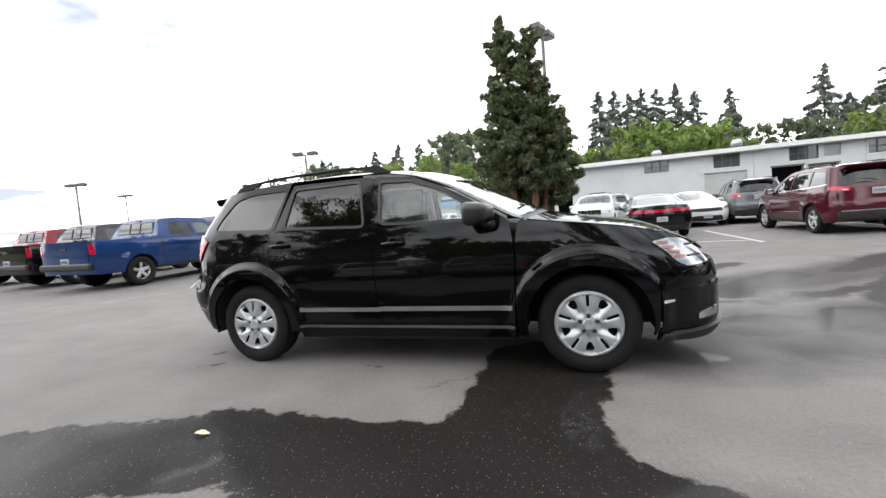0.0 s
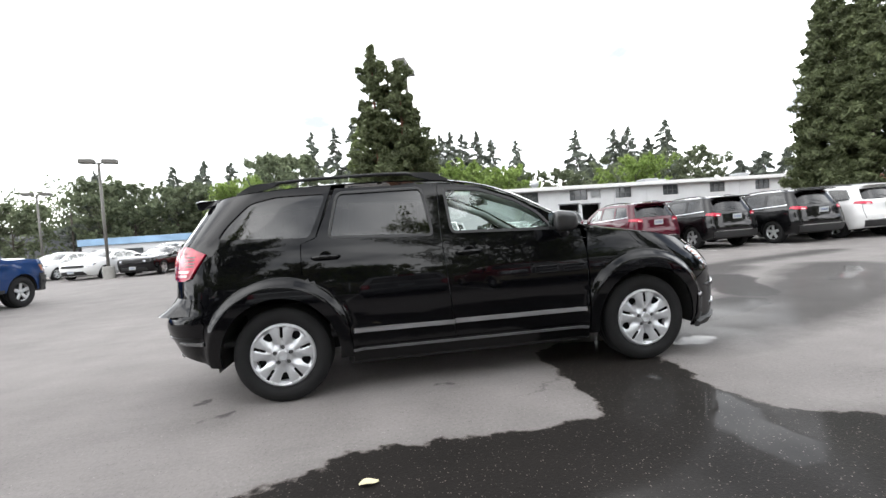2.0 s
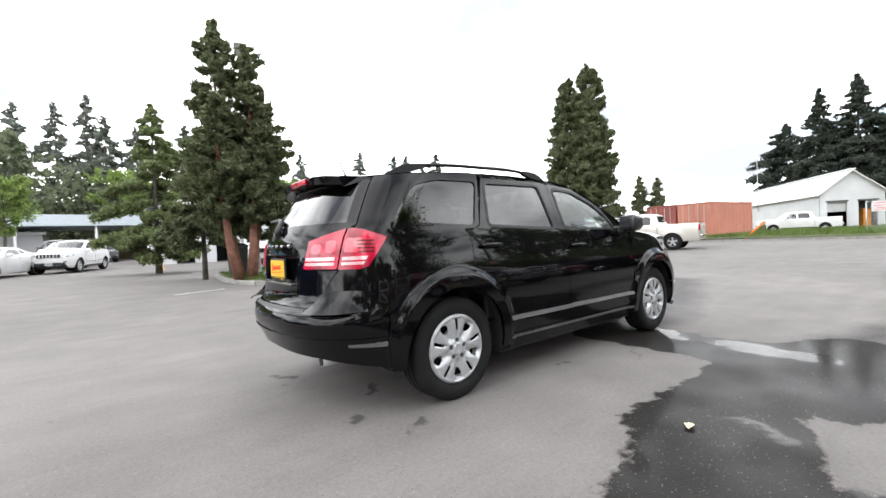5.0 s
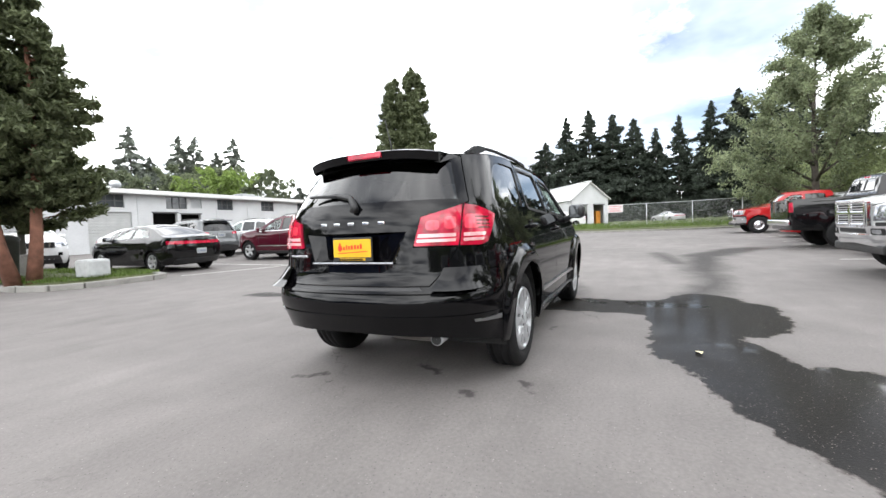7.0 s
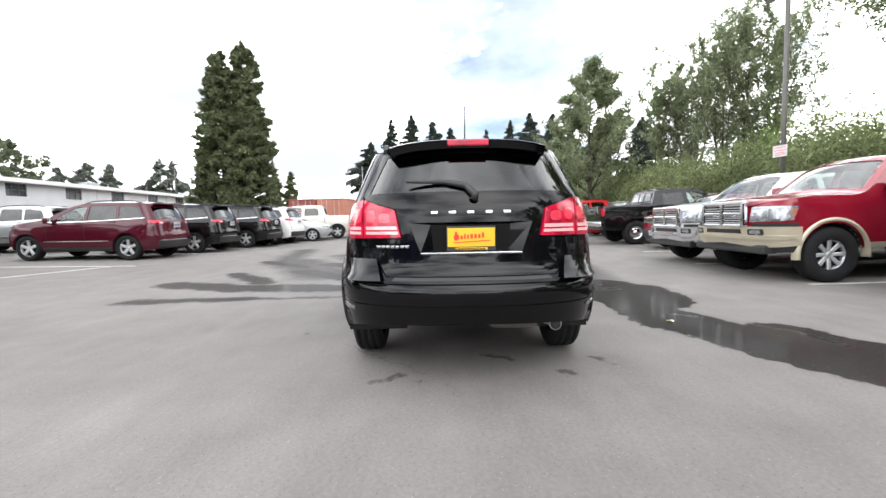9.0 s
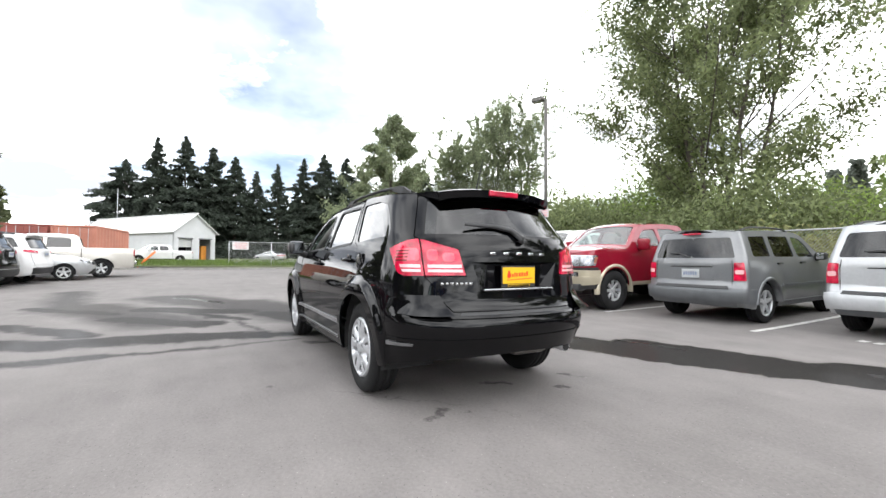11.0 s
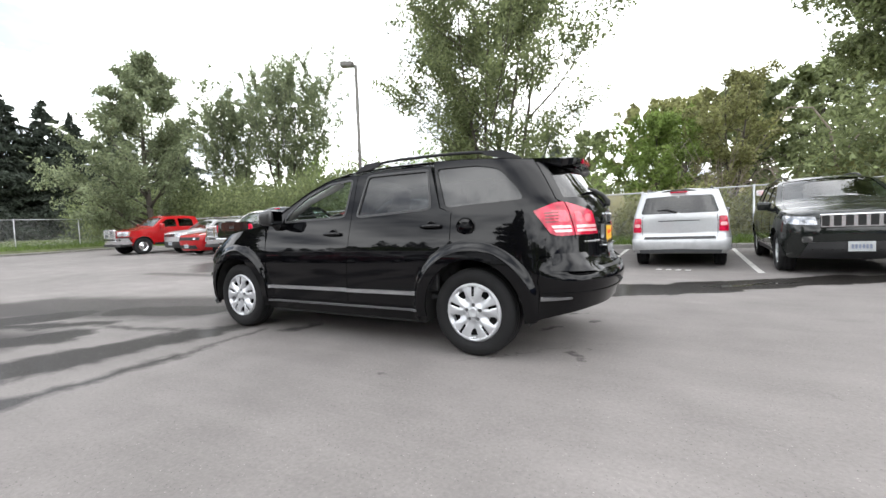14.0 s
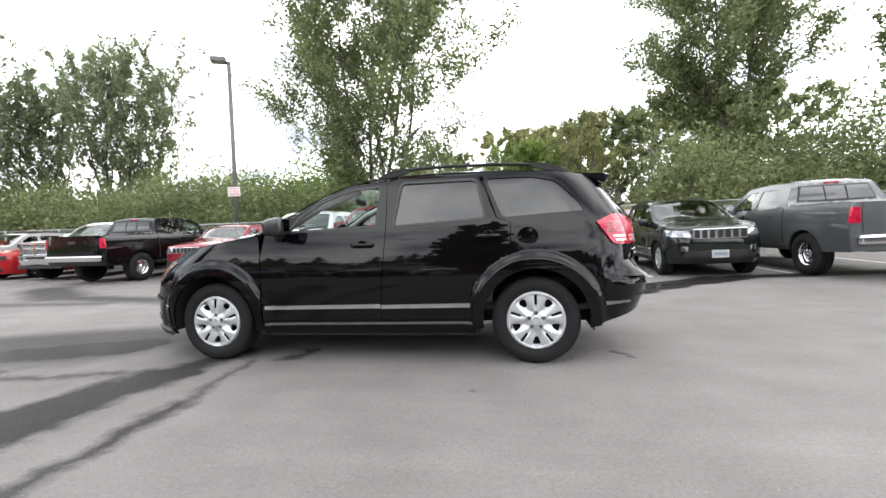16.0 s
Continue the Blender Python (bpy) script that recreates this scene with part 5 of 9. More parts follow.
def spec_suv():
    """A large rounded sport utility car."""
    a = 1.457
    return dict(
        top=[(2.3, 0.88), (2.15, 1.0), (1.7, 1.09), (1.1, 1.17), (0.85, 1.25), (0.2, 1.60), (-0.1, 1.67), (-0.8, 1.70), (-1.6, 1.68), (-2.1, 1.63)],
        width=WIDTH_SUV, rear=[(0.25, -2.3), (0.4, -2.42), (0.7, -2.44), (0.85, -2.38), (1.15, -2.33), (1.6, -2.08)], front=[(0.25, 2.2), (0.4, 2.32), (0.7, 2.34), (0.9, 2.30), (1.05, 2.2)],
        corner=(0.4, 0.6), flares=((-a, 0.37, 0.47, 0.54, 0.025), (a, 0.37, 0.47, 0.54, 0.025)), bottom=0.28, axles=(-a, a), arch=0.42, track=0.80, tyre=(0.375, 0.25, 0.25), rim="five", taper=((-2.4, 0.95), (-1.8, 0.985), (-1.2, 1), (1.3, 1), (2.2, 0.96)),
        windows=[[(0.70, 1.14), (-0.18, 1.16), (-0.2, 1.58), (0.1, 1.545), (0.4, 1.385)], [(-0.28, 1.16), (-1.12, 1.19), (-1.06, 1.61), (-0.3, 1.61)], [(-1.2, 1.195), (-1.93, 1.25), (-1.74, 1.56), (-1.15, 1.61)]],
        rear_glass=[[("r", 0.0, 1.21), ("r", 0.70, 1.21), ("r", 0.6, 1.56), ("r", 0.0, 1.57)]], shields=[[(0.98, -0.9), (0.98, 0.9), (0.15, 0.9), (0.15, -0.9)]],
        cabin=(-2.0, 0.85, 1.12), mirror=(0.72, 0.93, 1.18, 0.2, 0.17), plate=(1.02, 0.5),
        overlays=[("tail_lamp", [(-2.05, 1.17), (-2.05, 1.10), ("r", 0.52, 1.05), ("r", 0.52, 1.14), ("r", 0.72, 1.17)], REDLENS, 0.01, "each"),
                  ("rear_bumper_trim", [("r", 0.0, 0.36), ("r", 0.75, 0.36), ("r", 0.78, 0.56), ("r", 0.0, 0.56)], "lower", 0.012, "mid"),
                  ("chrome_strip", [("r", 0.0, 0.57), ("r", 0.72, 0.57), ("r", 0.72, 0.59), ("r", 0.0, 0.59)], CHROME, 0.014, "mid"),
                  ("head_lamp", [(1.85, 1.0), ("f", 0.52, 0.97), ("f", 0.50, 0.84), (1.95, 0.87)], HEADLAMP, 0.008, "each"),
                  ("front_bumper_trim", [("f", 0.0, 0.30), ("f", 0.7, 0.30), ("f", 0.6, 0.56), ("f", 0.0, 0.58)], TRIM, 0.008, "mid"),
                  ("fog_lamp", [("f", 0.56, 0.56), ("f", 0.68, 0.56), ("f", 0.68, 0.66), ("f", 0.56, 0.66)], CHROME, 0.01, "each"),
                  ("sill_trim", [(-1.0, 0.28), (-1.0, 0.38), (1.0, 0.38), (1.0, 0.28)], "lower", 0.012, "each"),
                  ("door_moulding", [(-0.95, 0.565), (-0.95, 0.59), (0.95, 0.578), (0.95, 0.555)], CHROME, 0.012, "each"),
                  ("belt_strip", [(-1.96, 1.232), (-1.95, 1.248), (-0.24, 1.152), (0.74, 1.128), (0.74, 1.112), (-0.24, 1.138)], CHROME, 0.006, "each"),
                  ("door_gap", [(-0.235, 0.40), (-0.225, 0.40), (-0.235, 1.13), (-0.245, 1.13)], DARK, 0.003, "each"),
                  ("door_gap", [(0.86, 0.45), (0.87, 0.45), (0.90, 1.08), (0.89, 1.08)], DARK, 0.003, "each"),
                  ("gate_gap", [("r", 0.74, 0.62), ("r", 0.748, 0.62), ("r", 0.73, 1.18), ("r", 0.722, 1.18)], DARK, 0.003, "each"),
                  ("reverse_lamp", [("r", 0.56, 1.062), ("r", 0.66, 1.072), ("r", 0.66, 1.105), ("r", 0.56, 1.095)], PINKLENS, 0.014, "each"),
                  ("door_handle", [(-0.12, 1.09), (-0.12, 1.125), (0.08, 1.12), (0.08, 1.085)], "coat", 0.03, "each"),
                  ("door_handle", [(-1.12, 1.12), (-1.12, 1.155), (-0.92, 1.15), (-0.92, 1.115)], "coat", 0.03, "each")],
        extras=(roof_rails(), hatch_spoiler(-2.12, 1.665, 0.62), rear_wiper(-2.33, 1.25), slot_grille(2.335, 0.91, 0.98, 0.21, 7)))


def spec_boxy():
    """A small square-cut sport utility car."""
    a = 1.3175
    return dict(
        top=[(2.15, 0.92), (2.0, 1.0), (1.5, 1.07), (0.95, 1.11), (0.75, 1.2), (0.32, 1.52), (0.1, 1.58), (-0.8, 1.61), (-1.6, 1.59), (-2.05, 1.57)],
        width=[(0.2, 0.80), (0.4, 0.86), (0.7, 0.875), (1.0, 0.875), (1.1, 0.85), (1.5, 0.73), (1.62, 0.69)], rear=[(0.25, -2.02), (0.38, -2.13), (0.44, -2.17), (0.60, -2.18), (0.64, -2.10), (1.05, -2.08), (1.55, -1.97)], front=[(0.25, 2.1), (0.4, 2.18), (0.8, 2.19), (1.0, 2.12)],
        corner=(0.22, 0.4), power=(3.4, 3.0), flares=((-a, 0.35, 0.45, 0.5, 0.03), (a, 0.35, 0.45, 0.5, 0.03)), bottom=0.27, axles=(-a, a), arch=0.40, track=0.735, tyre=(0.345, 0.215, 0.22), rim="five", blur=0.04,
        windows=[[(0.55, 1.12), (-0.12, 1.13), (-0.14, 1.50), (0.15, 1.48), (0.35, 1.36)], [(-0.24, 1.13), (-1.0, 1.14), (-1.0, 1.50), (-0.26, 1.51)], [(-1.12, 1.145), (-1.72, 1.15), (-1.68, 1.49), (-1.12, 1.50)]],
        rear_glass=[[("r", 0.0, 1.13), ("r", 0.70, 1.13), ("r", 0.60, 1.48), ("r", 0.0, 1.49)]], shields=[[(0.88, -0.9), (0.88, 0.9), (0.3, 0.9), (0.3, -0.9)]],
        cabin=(-1.9, 0.72, 1.08), mirror=(0.6, 0.87, 1.13, 0.16, 0.15), plate=(0.86, 0.5), mirror_coat=TRIM,
        overlays=[("tail_lamp", [(-1.99, 1.05), (-1.99, 0.75), ("r", 0.69, 0.75), ("r", 0.69, 1.05)], REDLENS, 0.014, "each"),
                  ("reverse_lamp", [("r", 0.82, 0.86), ("r", 0.71, 0.86), ("r", 0.71, 0.93), ("r", 0.82, 0.93)], PINKLENS, 0.018, "each"),
                  ("rear_bumper", [(-1.78, 0.36), (-1.75, 0.60), ("r", 0.78, 0.615), ("r", 0.0, 0.615), ("r", 0.0, 0.42), ("r", 0.7, 0.40)], "lower", 0.022, "mid"),
                  ("bumper_pad", [("r", 0.64, 0.60), ("r", 0.62, 0.645), ("r", 0.0, 0.645), ("r", 0.0, 0.60)], TRIM, 0.03, "mid"),
                  ("rear_valance", [("r", 0.72, 0.31), ("r", 0.74, 0.40), ("r", 0.0, 0.42), ("r", 0.0, 0.32)], LOWGREY, 0.012, "mid"),
                  ("gate_seam", [("r", 0.665, 0.66), ("r", 0.672, 0.66), ("r", 0.66, 1.10), ("r", 0.653, 1.10)], DARK, 0.003, "each"),
                  ("gate_recess", [("r", 0.0, 0.74), ("r", 0.40, 0.74), ("r", 0.44, 0.95), ("r", 0.0, 0.95)], "coat", 0.006, "mid"),
                  ("handle_shadow", [("r", 0.0, 0.972), ("r", 0.37, 0.972), ("r", 0.37, 0.985), ("r", 0.0, 0.985)], DARK, 0.008, "mid"),
                  ("gate_handle", [("r", 0.0, 0.99), ("r", 0.36, 0.99), ("r", 0.34, 1.035), ("r", 0.0, 1.035)], "coat", 0.02, "mid"),
                  ("head_lamp", [("f", 0.50, 0.98), ("f", 0.76, 0.98), ("f", 0.76, 0.80), ("f", 0.50, 0.80)], HEADLAMP, 0.01, "each"),
                  ("front_bumper", [(1.8, 0.30), (1.8, 0.60), ("f", 0.7, 0.60), ("f", 0.0, 0.60), ("f", 0.0, 0.30)], "lower", 0.015, "mid"),
                  ("sill_trim", [(-0.9, 0.27), (-0.9, 0.36), (0.9, 0.36), (0.9, 0.27)], "lower", 0.014, "each"),
                  ("door_moulding", [(-0.85, 0.60), (-0.85, 0.655), (0.88, 0.65), (0.88, 0.60)], "lower", 0.012, "each"),
                  ("door_handle", [(-0.1, 1.0), (-0.1, 1.035), (0.06, 1.03), (0.06, 1.0)], TRIM, 0.03, "each"),
                  ("door_handle", [(-0.98, 1.0), (-0.98, 1.035), (-0.82, 1.03), (-0.82, 1.0)], TRIM, 0.03, "each")],
        extras=(roof_rails(0.05, 0.6, -1.7, 0.1), rear_wiper(-2.10, 1.15), slot_grille(2.20, 0.90, 0.85, 0.17, 7), fender_trim(-a, 0.35, 0.40, 0.47, 0.875, "coat", (0.0, math.pi)), fender_trim(a, 0.35, 0.40, 0.47, 0.875, "coat", (0.0, math.pi)), box_part("high_brake_lamp", (-2.06, -0.15, 1.545), (-2.0, 0.15, 1.575), REDLENS)))


def box_part(name, lo, hi, material, bevel=0.008):
    def add(v):
        box(name, lo, hi, v.coat if material == "coat" else material, v.root, bevel)
    return add


def cab_glass(L):
    """The sloping rear window of a pickup's cab, in a dark rubber frame, with a slider in the middle."""
    def add(v):
        def back(z):
            xs = np.linspace(-1.25, -0.80, 200)
            return float(xs[np.argmax(v.body.top_z(xs) >= z)])

        def slab(z0, y0, z1, y1, out, thick):
            bm = bmesh.new()
            rows = []
            for k in range(5):
                t = k / 4
                z, y = z0 + (z1 - z0) * t, y0 + (y1 - y0) * t
                x = back(z) - out
                rows.append([bm.verts.new(q) for q in ((x, -y, z), (x - 0.012, 0, z), (x, y, z), (x + thick, y, z), (x + thick, -y, z))])
            for a, c in zip(rows, rows[1:]):
                for k in range(5):
                    bm.faces.new((a[k], a[(k + 1) % 5], c[(k + 1) % 5], c[k]))
            bm.faces.new(rows[0][::-1]), bm.faces.new(rows[-1])
            bmesh.ops.recalc_face_normals(bm, faces=bm.faces)
            return bm
        pane = part("rear_window", slab(1.40 + L, 0.73, 1.73 + L, 0.63, 0.020, 0.10), TRIM, v.root)
        part("window_pane", slab(1.425 + L, 0.70, 1.705 + L, 0.61, 0.028, 0.006), mat("dark_cab_glass", (0.010, 0.011, 0.013), 0.06, coat=1.0), pane)
        for y in (-0.2, 0.2):
            part("slider_bar", slab(1.43 + L, 0.006, 1.70 + L, 0.006, 0.045, 0.01), TRIM, pane).location = (0, y, 0)
        box("high_brake_lamp", (back(1.78 + L) - 0.03, -0.14, 1.765 + L), (-0.86, 0.14, 1.80 + L), REDLENS, v.root, 0.008)
    return add


def spec_pickup(lift=0.0, old=False, grille=True, rim="five", chrome=True, trimcoat=None, flare=None):
    """A crew-cab pickup truck with an open bed."""
    fa, ra = 1.90, -1.67
    L = lift
    tyre = (0.40 + 0.3 * L, 0.27 + 0.2 * L, 0.24)
    z = lambda pts: [(x, q + L) for x, q in pts]
    zz = lambda pts: [(q + L, x) for q, x in pts]
    e = lambda pts: [tuple(p[:-1]) + (p[-1] + L,) for p in pts]
    hood = 0.08 if not old else -0.02
    return dict(
        top=z([(2.83, 1.0 + hood), (2.7, 1.10 + hood), (2.2, 1.16 + hood), (1.55, 1.22), (1.35, 1.27), (0.85, 1.70), (0.65, 1.80), (-0.2, 1.84), (-0.82, 1.81), (-0.93, 1.76), (-1.03, 1.31), (-1.1, 1.30), (-2.0, 1.30), (-2.88, 1.30)]),
        width=zz([(0.3, 0.90), (0.45, 0.97), (0.8, 1.005), (1.1, 1.0), (1.25, 0.97), (1.35, 0.93), (1.75, 0.76), (1.9, 0.70)]), rear=zz([(0.3, -2.86), (0.6, -2.88), (1.3, -2.88), (1.8, -2.86)]), front=zz([(0.3, 2.75), (0.5, 2.83), (0.9, 2.86), (1.1, 2.83), (1.25, 2.74)]),
        corner=(0.10, 0.42), power=(3.0, 3.2), flares=((ra, tyre[0], 0.5, 0.57, 0.03), (fa, tyre[0], 0.5, 0.57, 0.03)), bottom=0.42 + L, axles=(ra, fa), arch=0.46 + 0.3 * L, track=0.86, tyre=tyre, rim=rim, blur=0.035, bow=0.05, crown=((-2.9, 0.0), (-1.0, 0.0), (-0.85, 0.05), (0.8, 0.06), (2.8, 0.05)),
        windows=[e([(1.12, 1.28), (0.22, 1.29), (0.20, 1.70), (0.62, 1.68), (0.85, 1.53)]), e([(0.10, 1.29), (-0.68, 1.30), (-0.66, 1.66), (-0.5, 1.71), (0.08, 1.71)])],
        shields=[[(1.32, -0.88), (1.32, 0.88), (0.80, 0.88), (0.80, -0.88)]],
        cabin=(-0.75, 1.2, 1.24 + L), mirror=(1.02, 0.98, 1.33 + L, 0.24, 0.26), plate=(0.80 + L, 0.62 + L),
        overlays=[("tail_lamp", e([(-2.80, 1.22), (-2.80, 0.95), ("r", 0.86, 0.95), ("r", 0.86, 1.22)]), REDLENS, 0.015, "each"),
                  ("tailgate", e([("r", 0.0, 0.74), ("r", 0.82, 0.74), ("r", 0.82, 1.275), ("r", 0.0, 1.275)]), "coat", 0.014, "mid"),
                  ("gate_handle", e([("r", 0.0, 1.08), ("r", 0.12, 1.08), ("r", 0.12, 1.15), ("r", 0.0, 1.15)]), TRIM, 0.03, "mid"),
                  ("head_lamp", e([(2.42, 1.09), ("f", 0.58, 1.10), ("f", 0.56, 0.86), (2.50, 0.88)]), HEADLAMP, 0.01, "each"),
                  ("lamp_amber", e([(2.43, 1.06), (2.52, 1.06), (2.55, 0.92), (2.50, 0.92)]), AMBER, 0.014, "each"),
                  ("front_bumper", e([(2.40, 0.50), (2.40, 0.78), ("f", 0.75, 0.79), ("f", 0.0, 0.79), ("f", 0.0, 0.52), ("f", 0.75, 0.48)]), trimcoat or (CHROME if chrome else TRIM), 0.05, "mid"),
                  ("bumper_slot", e([("f", 0.0, 0.68), ("f", 0.44, 0.68), ("f", 0.42, 0.75), ("f", 0.0, 0.75)]), DARK, 0.055, "mid"),
                  ("bumper_roll", e([(2.45, 0.60), (2.45, 0.66), ("f", 0.75, 0.655), ("f", 0.0, 0.655), ("f", 0.0, 0.60), ("f", 0.75, 0.59)]), trimcoat or (CHROME if chrome else TRIM), 0.075, "mid"),
                  ("valance", e([(2.42, 0.40), (2.42, 0.495), ("f", 0.75, 0.475), ("f", 0.0, 0.515), ("f", 0.0, 0.40)]), TRIM, 0.03, "mid"),
                  ("lamp_gap", e([(2.42, 0.79), (2.42, 0.84), ("f", 0.60, 0.84), ("f", 0.60, 0.79)]), DARK, 0.012, "each"),
                  ("fog_recess", e([("f", 0.56, 0.66), ("f", 0.80, 0.66), ("f", 0.80, 0.755), ("f", 0.56, 0.755)]), DARK, 0.054, "each"),
                  ("fog_lamp", e([("f", 0.60, 0.675), ("f", 0.76, 0.675), ("f", 0.76, 0.74), ("f", 0.60, 0.74)]), HEADLAMP, 0.060, "each"),
                  ("sill_trim", e([(-1.15, 0.42), (-1.15, 0.50), (1.38, 0.50), (1.38, 0.42)]), "lower", 0.012, "each"),
                  ("door_handle", e([(0.3, 1.10), (0.3, 1.14), (0.5, 1.135), (0.5, 1.095)]), "coat", 0.03, "each"),
                  ("door_handle", e([(-0.62, 1.10), (-0.62, 1.14), (-0.42, 1.135), (-0.42, 1.095)]), "coat", 0.03, "each"),
                  ("bed_gap", e([(-0.985, 0.55), (-0.985, 1.27), (-1.01, 1.27), (-1.01, 0.55)]), DARK, 0.004, "each")],
        extras=(truck_bumper(-2.84, 0.66 + L, 0.93, 0.17, CHROME if chrome else TRIM, False),) + ((fender_trim(fa, tyre[0], 0.48 + 0.3 * L, 0.56 + 0.3 * L, 1.0, flare, (-0.1, math.pi + 0.1)), fender_trim(ra, tyre[0], 0.48 + 0.3 * L, 0.56 + 0.3 * L, 1.0, flare, (-0.1, math.pi + 0.1))) if flare else ()) + ((cross_grille(2.89, 0.99 + L, 1.04, 0.40),) if grille else ()) + (box_part("air_dam", (2.6, -0.85, 0.36 + L), (2.84, 0.85, 0.5 + L), TRIM, 0.03), cab_glass(L), box_part("bed_floor", (-2.8, -0.7, 0.8 + L), (-1.05, 0.7, 0.84 + L), DARK)))


def spec_sedan():
    a = 1.35
    return dict(
        top=[(2.25, 0.70), (2.1, 0.78), (1.6, 0.90), (1.1, 0.96), (0.9, 1.02), (0.25, 1.32), (-0.1, 1.40), (-0.6, 1.40), (-1.1, 1.31), (-1.75, 1.07), (-2.0, 1.04), (-2.28, 1.02)],
        width=[(0.15, 0.80), (0.3, 0.87), (0.6, 0.912), (0.8, 0.91), (0.92, 0.885), (1.0, 0.84), (1.3, 0.65), (1.45, 0.55)], rear=[(0.25, -2.22), (0.4, -2.33), (0.7, -2.34), (1.0, -2.30), (1.3, -2.2)], front=[(0.2, 2.2), (0.4, 2.32), (0.6, 2.33), (0.8, 2.24)],
        corner=(0.5, 0.75), power=(2.4, 2.3), flares=((-a, 0.32, 0.40, 0.47, 0.018), (a, 0.32, 0.40, 0.47, 0.018)), bottom=0.2, axles=(-a, a), arch=0.36, track=0.78, tyre=(0.32, 0.215, 0.21), rim="five", crown=((-2.2, 0.04), (-1, 0.05), (0, 0.06), (1.2, 0.06), (2.2, 0.03)),
        windows=[[(0.72, 1.0), (-0.18, 1.02), (-0.2, 1.32), (0.1, 1.29), (0.4, 1.16)], [(-0.28, 1.02), (-1.12, 1.06), (-1.0, 1.22), (-0.7, 1.31), (-0.29, 1.33)]],
        shields=[[(1.02, -0.88), (1.02, 0.88), (0.2, 0.88), (0.2, -0.88)], [(-0.98, -0.85), (-0.98, 0.85), (-1.68, 0.82), (-1.68, -0.82)]],
        cabin=(-1.3, 0.9, 0.95), mirror=(0.72, 0.88, 1.02, 0.2, 0.14), plate=(0.62, 0.42), clear=True,
        overlays=[("tail_lamp", [(-2.0, 0.93), (-2.02, 0.84), ("r", 0.0, 0.84), ("r", 0.0, 0.93)], REDLENS, 0.01, "mid"),
                  ("bumper_valance", [("r", 0.0, 0.26), ("r", 0.7, 0.26), ("r", 0.68, 0.40), ("r", 0.0, 0.42)], TRIM, 0.008, "mid"),
                  ("head_lamp", [(1.8, 0.80), ("f", 0.62, 0.76), ("f", 0.60, 0.66), (1.98, 0.68)], HEADLAMP, 0.008, "each"),
                  ("grille", [("f", 0.0, 0.60), ("f", 0.55, 0.62), ("f", 0.52, 0.73), ("f", 0.0, 0.74)], DARK, 0.008, "mid"),
                  ("lower_grille", [("f", 0.0, 0.24), ("f", 0.6, 0.25), ("f", 0.5, 0.44), ("f", 0.0, 0.46)], DARK, 0.008, "mid"),
                  ("door_handle", [(-0.12, 0.86), (-0.12, 0.89), (0.06, 0.885), (0.06, 0.855)], "coat", 0.025, "each"),
                  ("door_handle", [(-1.1, 0.88), (-1.1, 0.91), (-0.92, 0.905), (-0.92, 0.875)], "coat", 0.025, "each")])


def spec_coupe():
    s = spec_sedan()
    a = 1.475
    s.update(
        top=[(2.45, 0.82), (2.3, 0.90), (1.8, 0.96), (1.0, 1.0), (0.75, 1.06), (0.2, 1.32), (-0.2, 1.39), (-0.7, 1.38), (-1.3, 1.16), (-1.7, 1.08), (-2.4, 1.06)],
        rear=[(0.25, -2.4), (0.4, -2.48), (0.8, -2.50), (1.05, -2.46), (1.3, -2.4)], front=[(0.2, 2.42), (0.4, 2.5), (0.7, 2.52), (0.9, 2.46)], corner=(0.35, 0.45), power=(2.8, 2.8),
        flares=((-a, 0.35, 0.44, 0.52, 0.02), (a, 0.35, 0.44, 0.52, 0.02)), axles=(-a, a), arch=0.39, tyre=(0.35, 0.24, 0.25), track=0.80,
        windows=[[(0.6, 1.03), (-0.55, 1.06), (-0.5, 1.29), (0.02, 1.30), (0.3, 1.19)], [(-0.65, 1.07), (-1.02, 1.10), (-0.8, 1.26), (-0.62, 1.28)]],
        shields=[[(0.92, -0.88), (0.92, 0.88), (0.18, 0.88), (0.18, -0.88)], [(-0.78, -0.85), (-0.78, 0.85), (-1.32, 0.82), (-1.32, -0.82)]],
        cabin=(-1.2, 0.7, 0.98), mirror=(0.55, 0.9, 1.05, 0.2, 0.14))
    s["overlays"] = [("tail_lamp", [("r", 0.1, 0.82), ("r", 0.84, 0.82), ("r", 0.84, 0.96), ("r", 0.1, 0.96)], REDLENS, 0.01, "each"),
                     ("grille", [("f", 0.0, 0.68), ("f", 0.78, 0.68), ("f", 0.78, 0.82), ("f", 0.0, 0.82)], DARK, 0.008, "mid"),
                     ("head_lamp", [("f", 0.50, 0.71), ("f", 0.62, 0.71), ("f", 0.62, 0.80), ("f", 0.50, 0.80)], HEADLAMP, 0.014, "each"),
                     ("lower_grille", [("f", 0.0, 0.30), ("f", 0.65, 0.30), ("f", 0.6, 0.46), ("f", 0.0, 0.46)], DARK, 0.008, "mid"),
                     ("door_handle", [(-0.5, 0.92), (-0.5, 0.95), (-0.32, 0.945), (-0.32, 0.915)], "coat", 0.025, "each")]
    return s


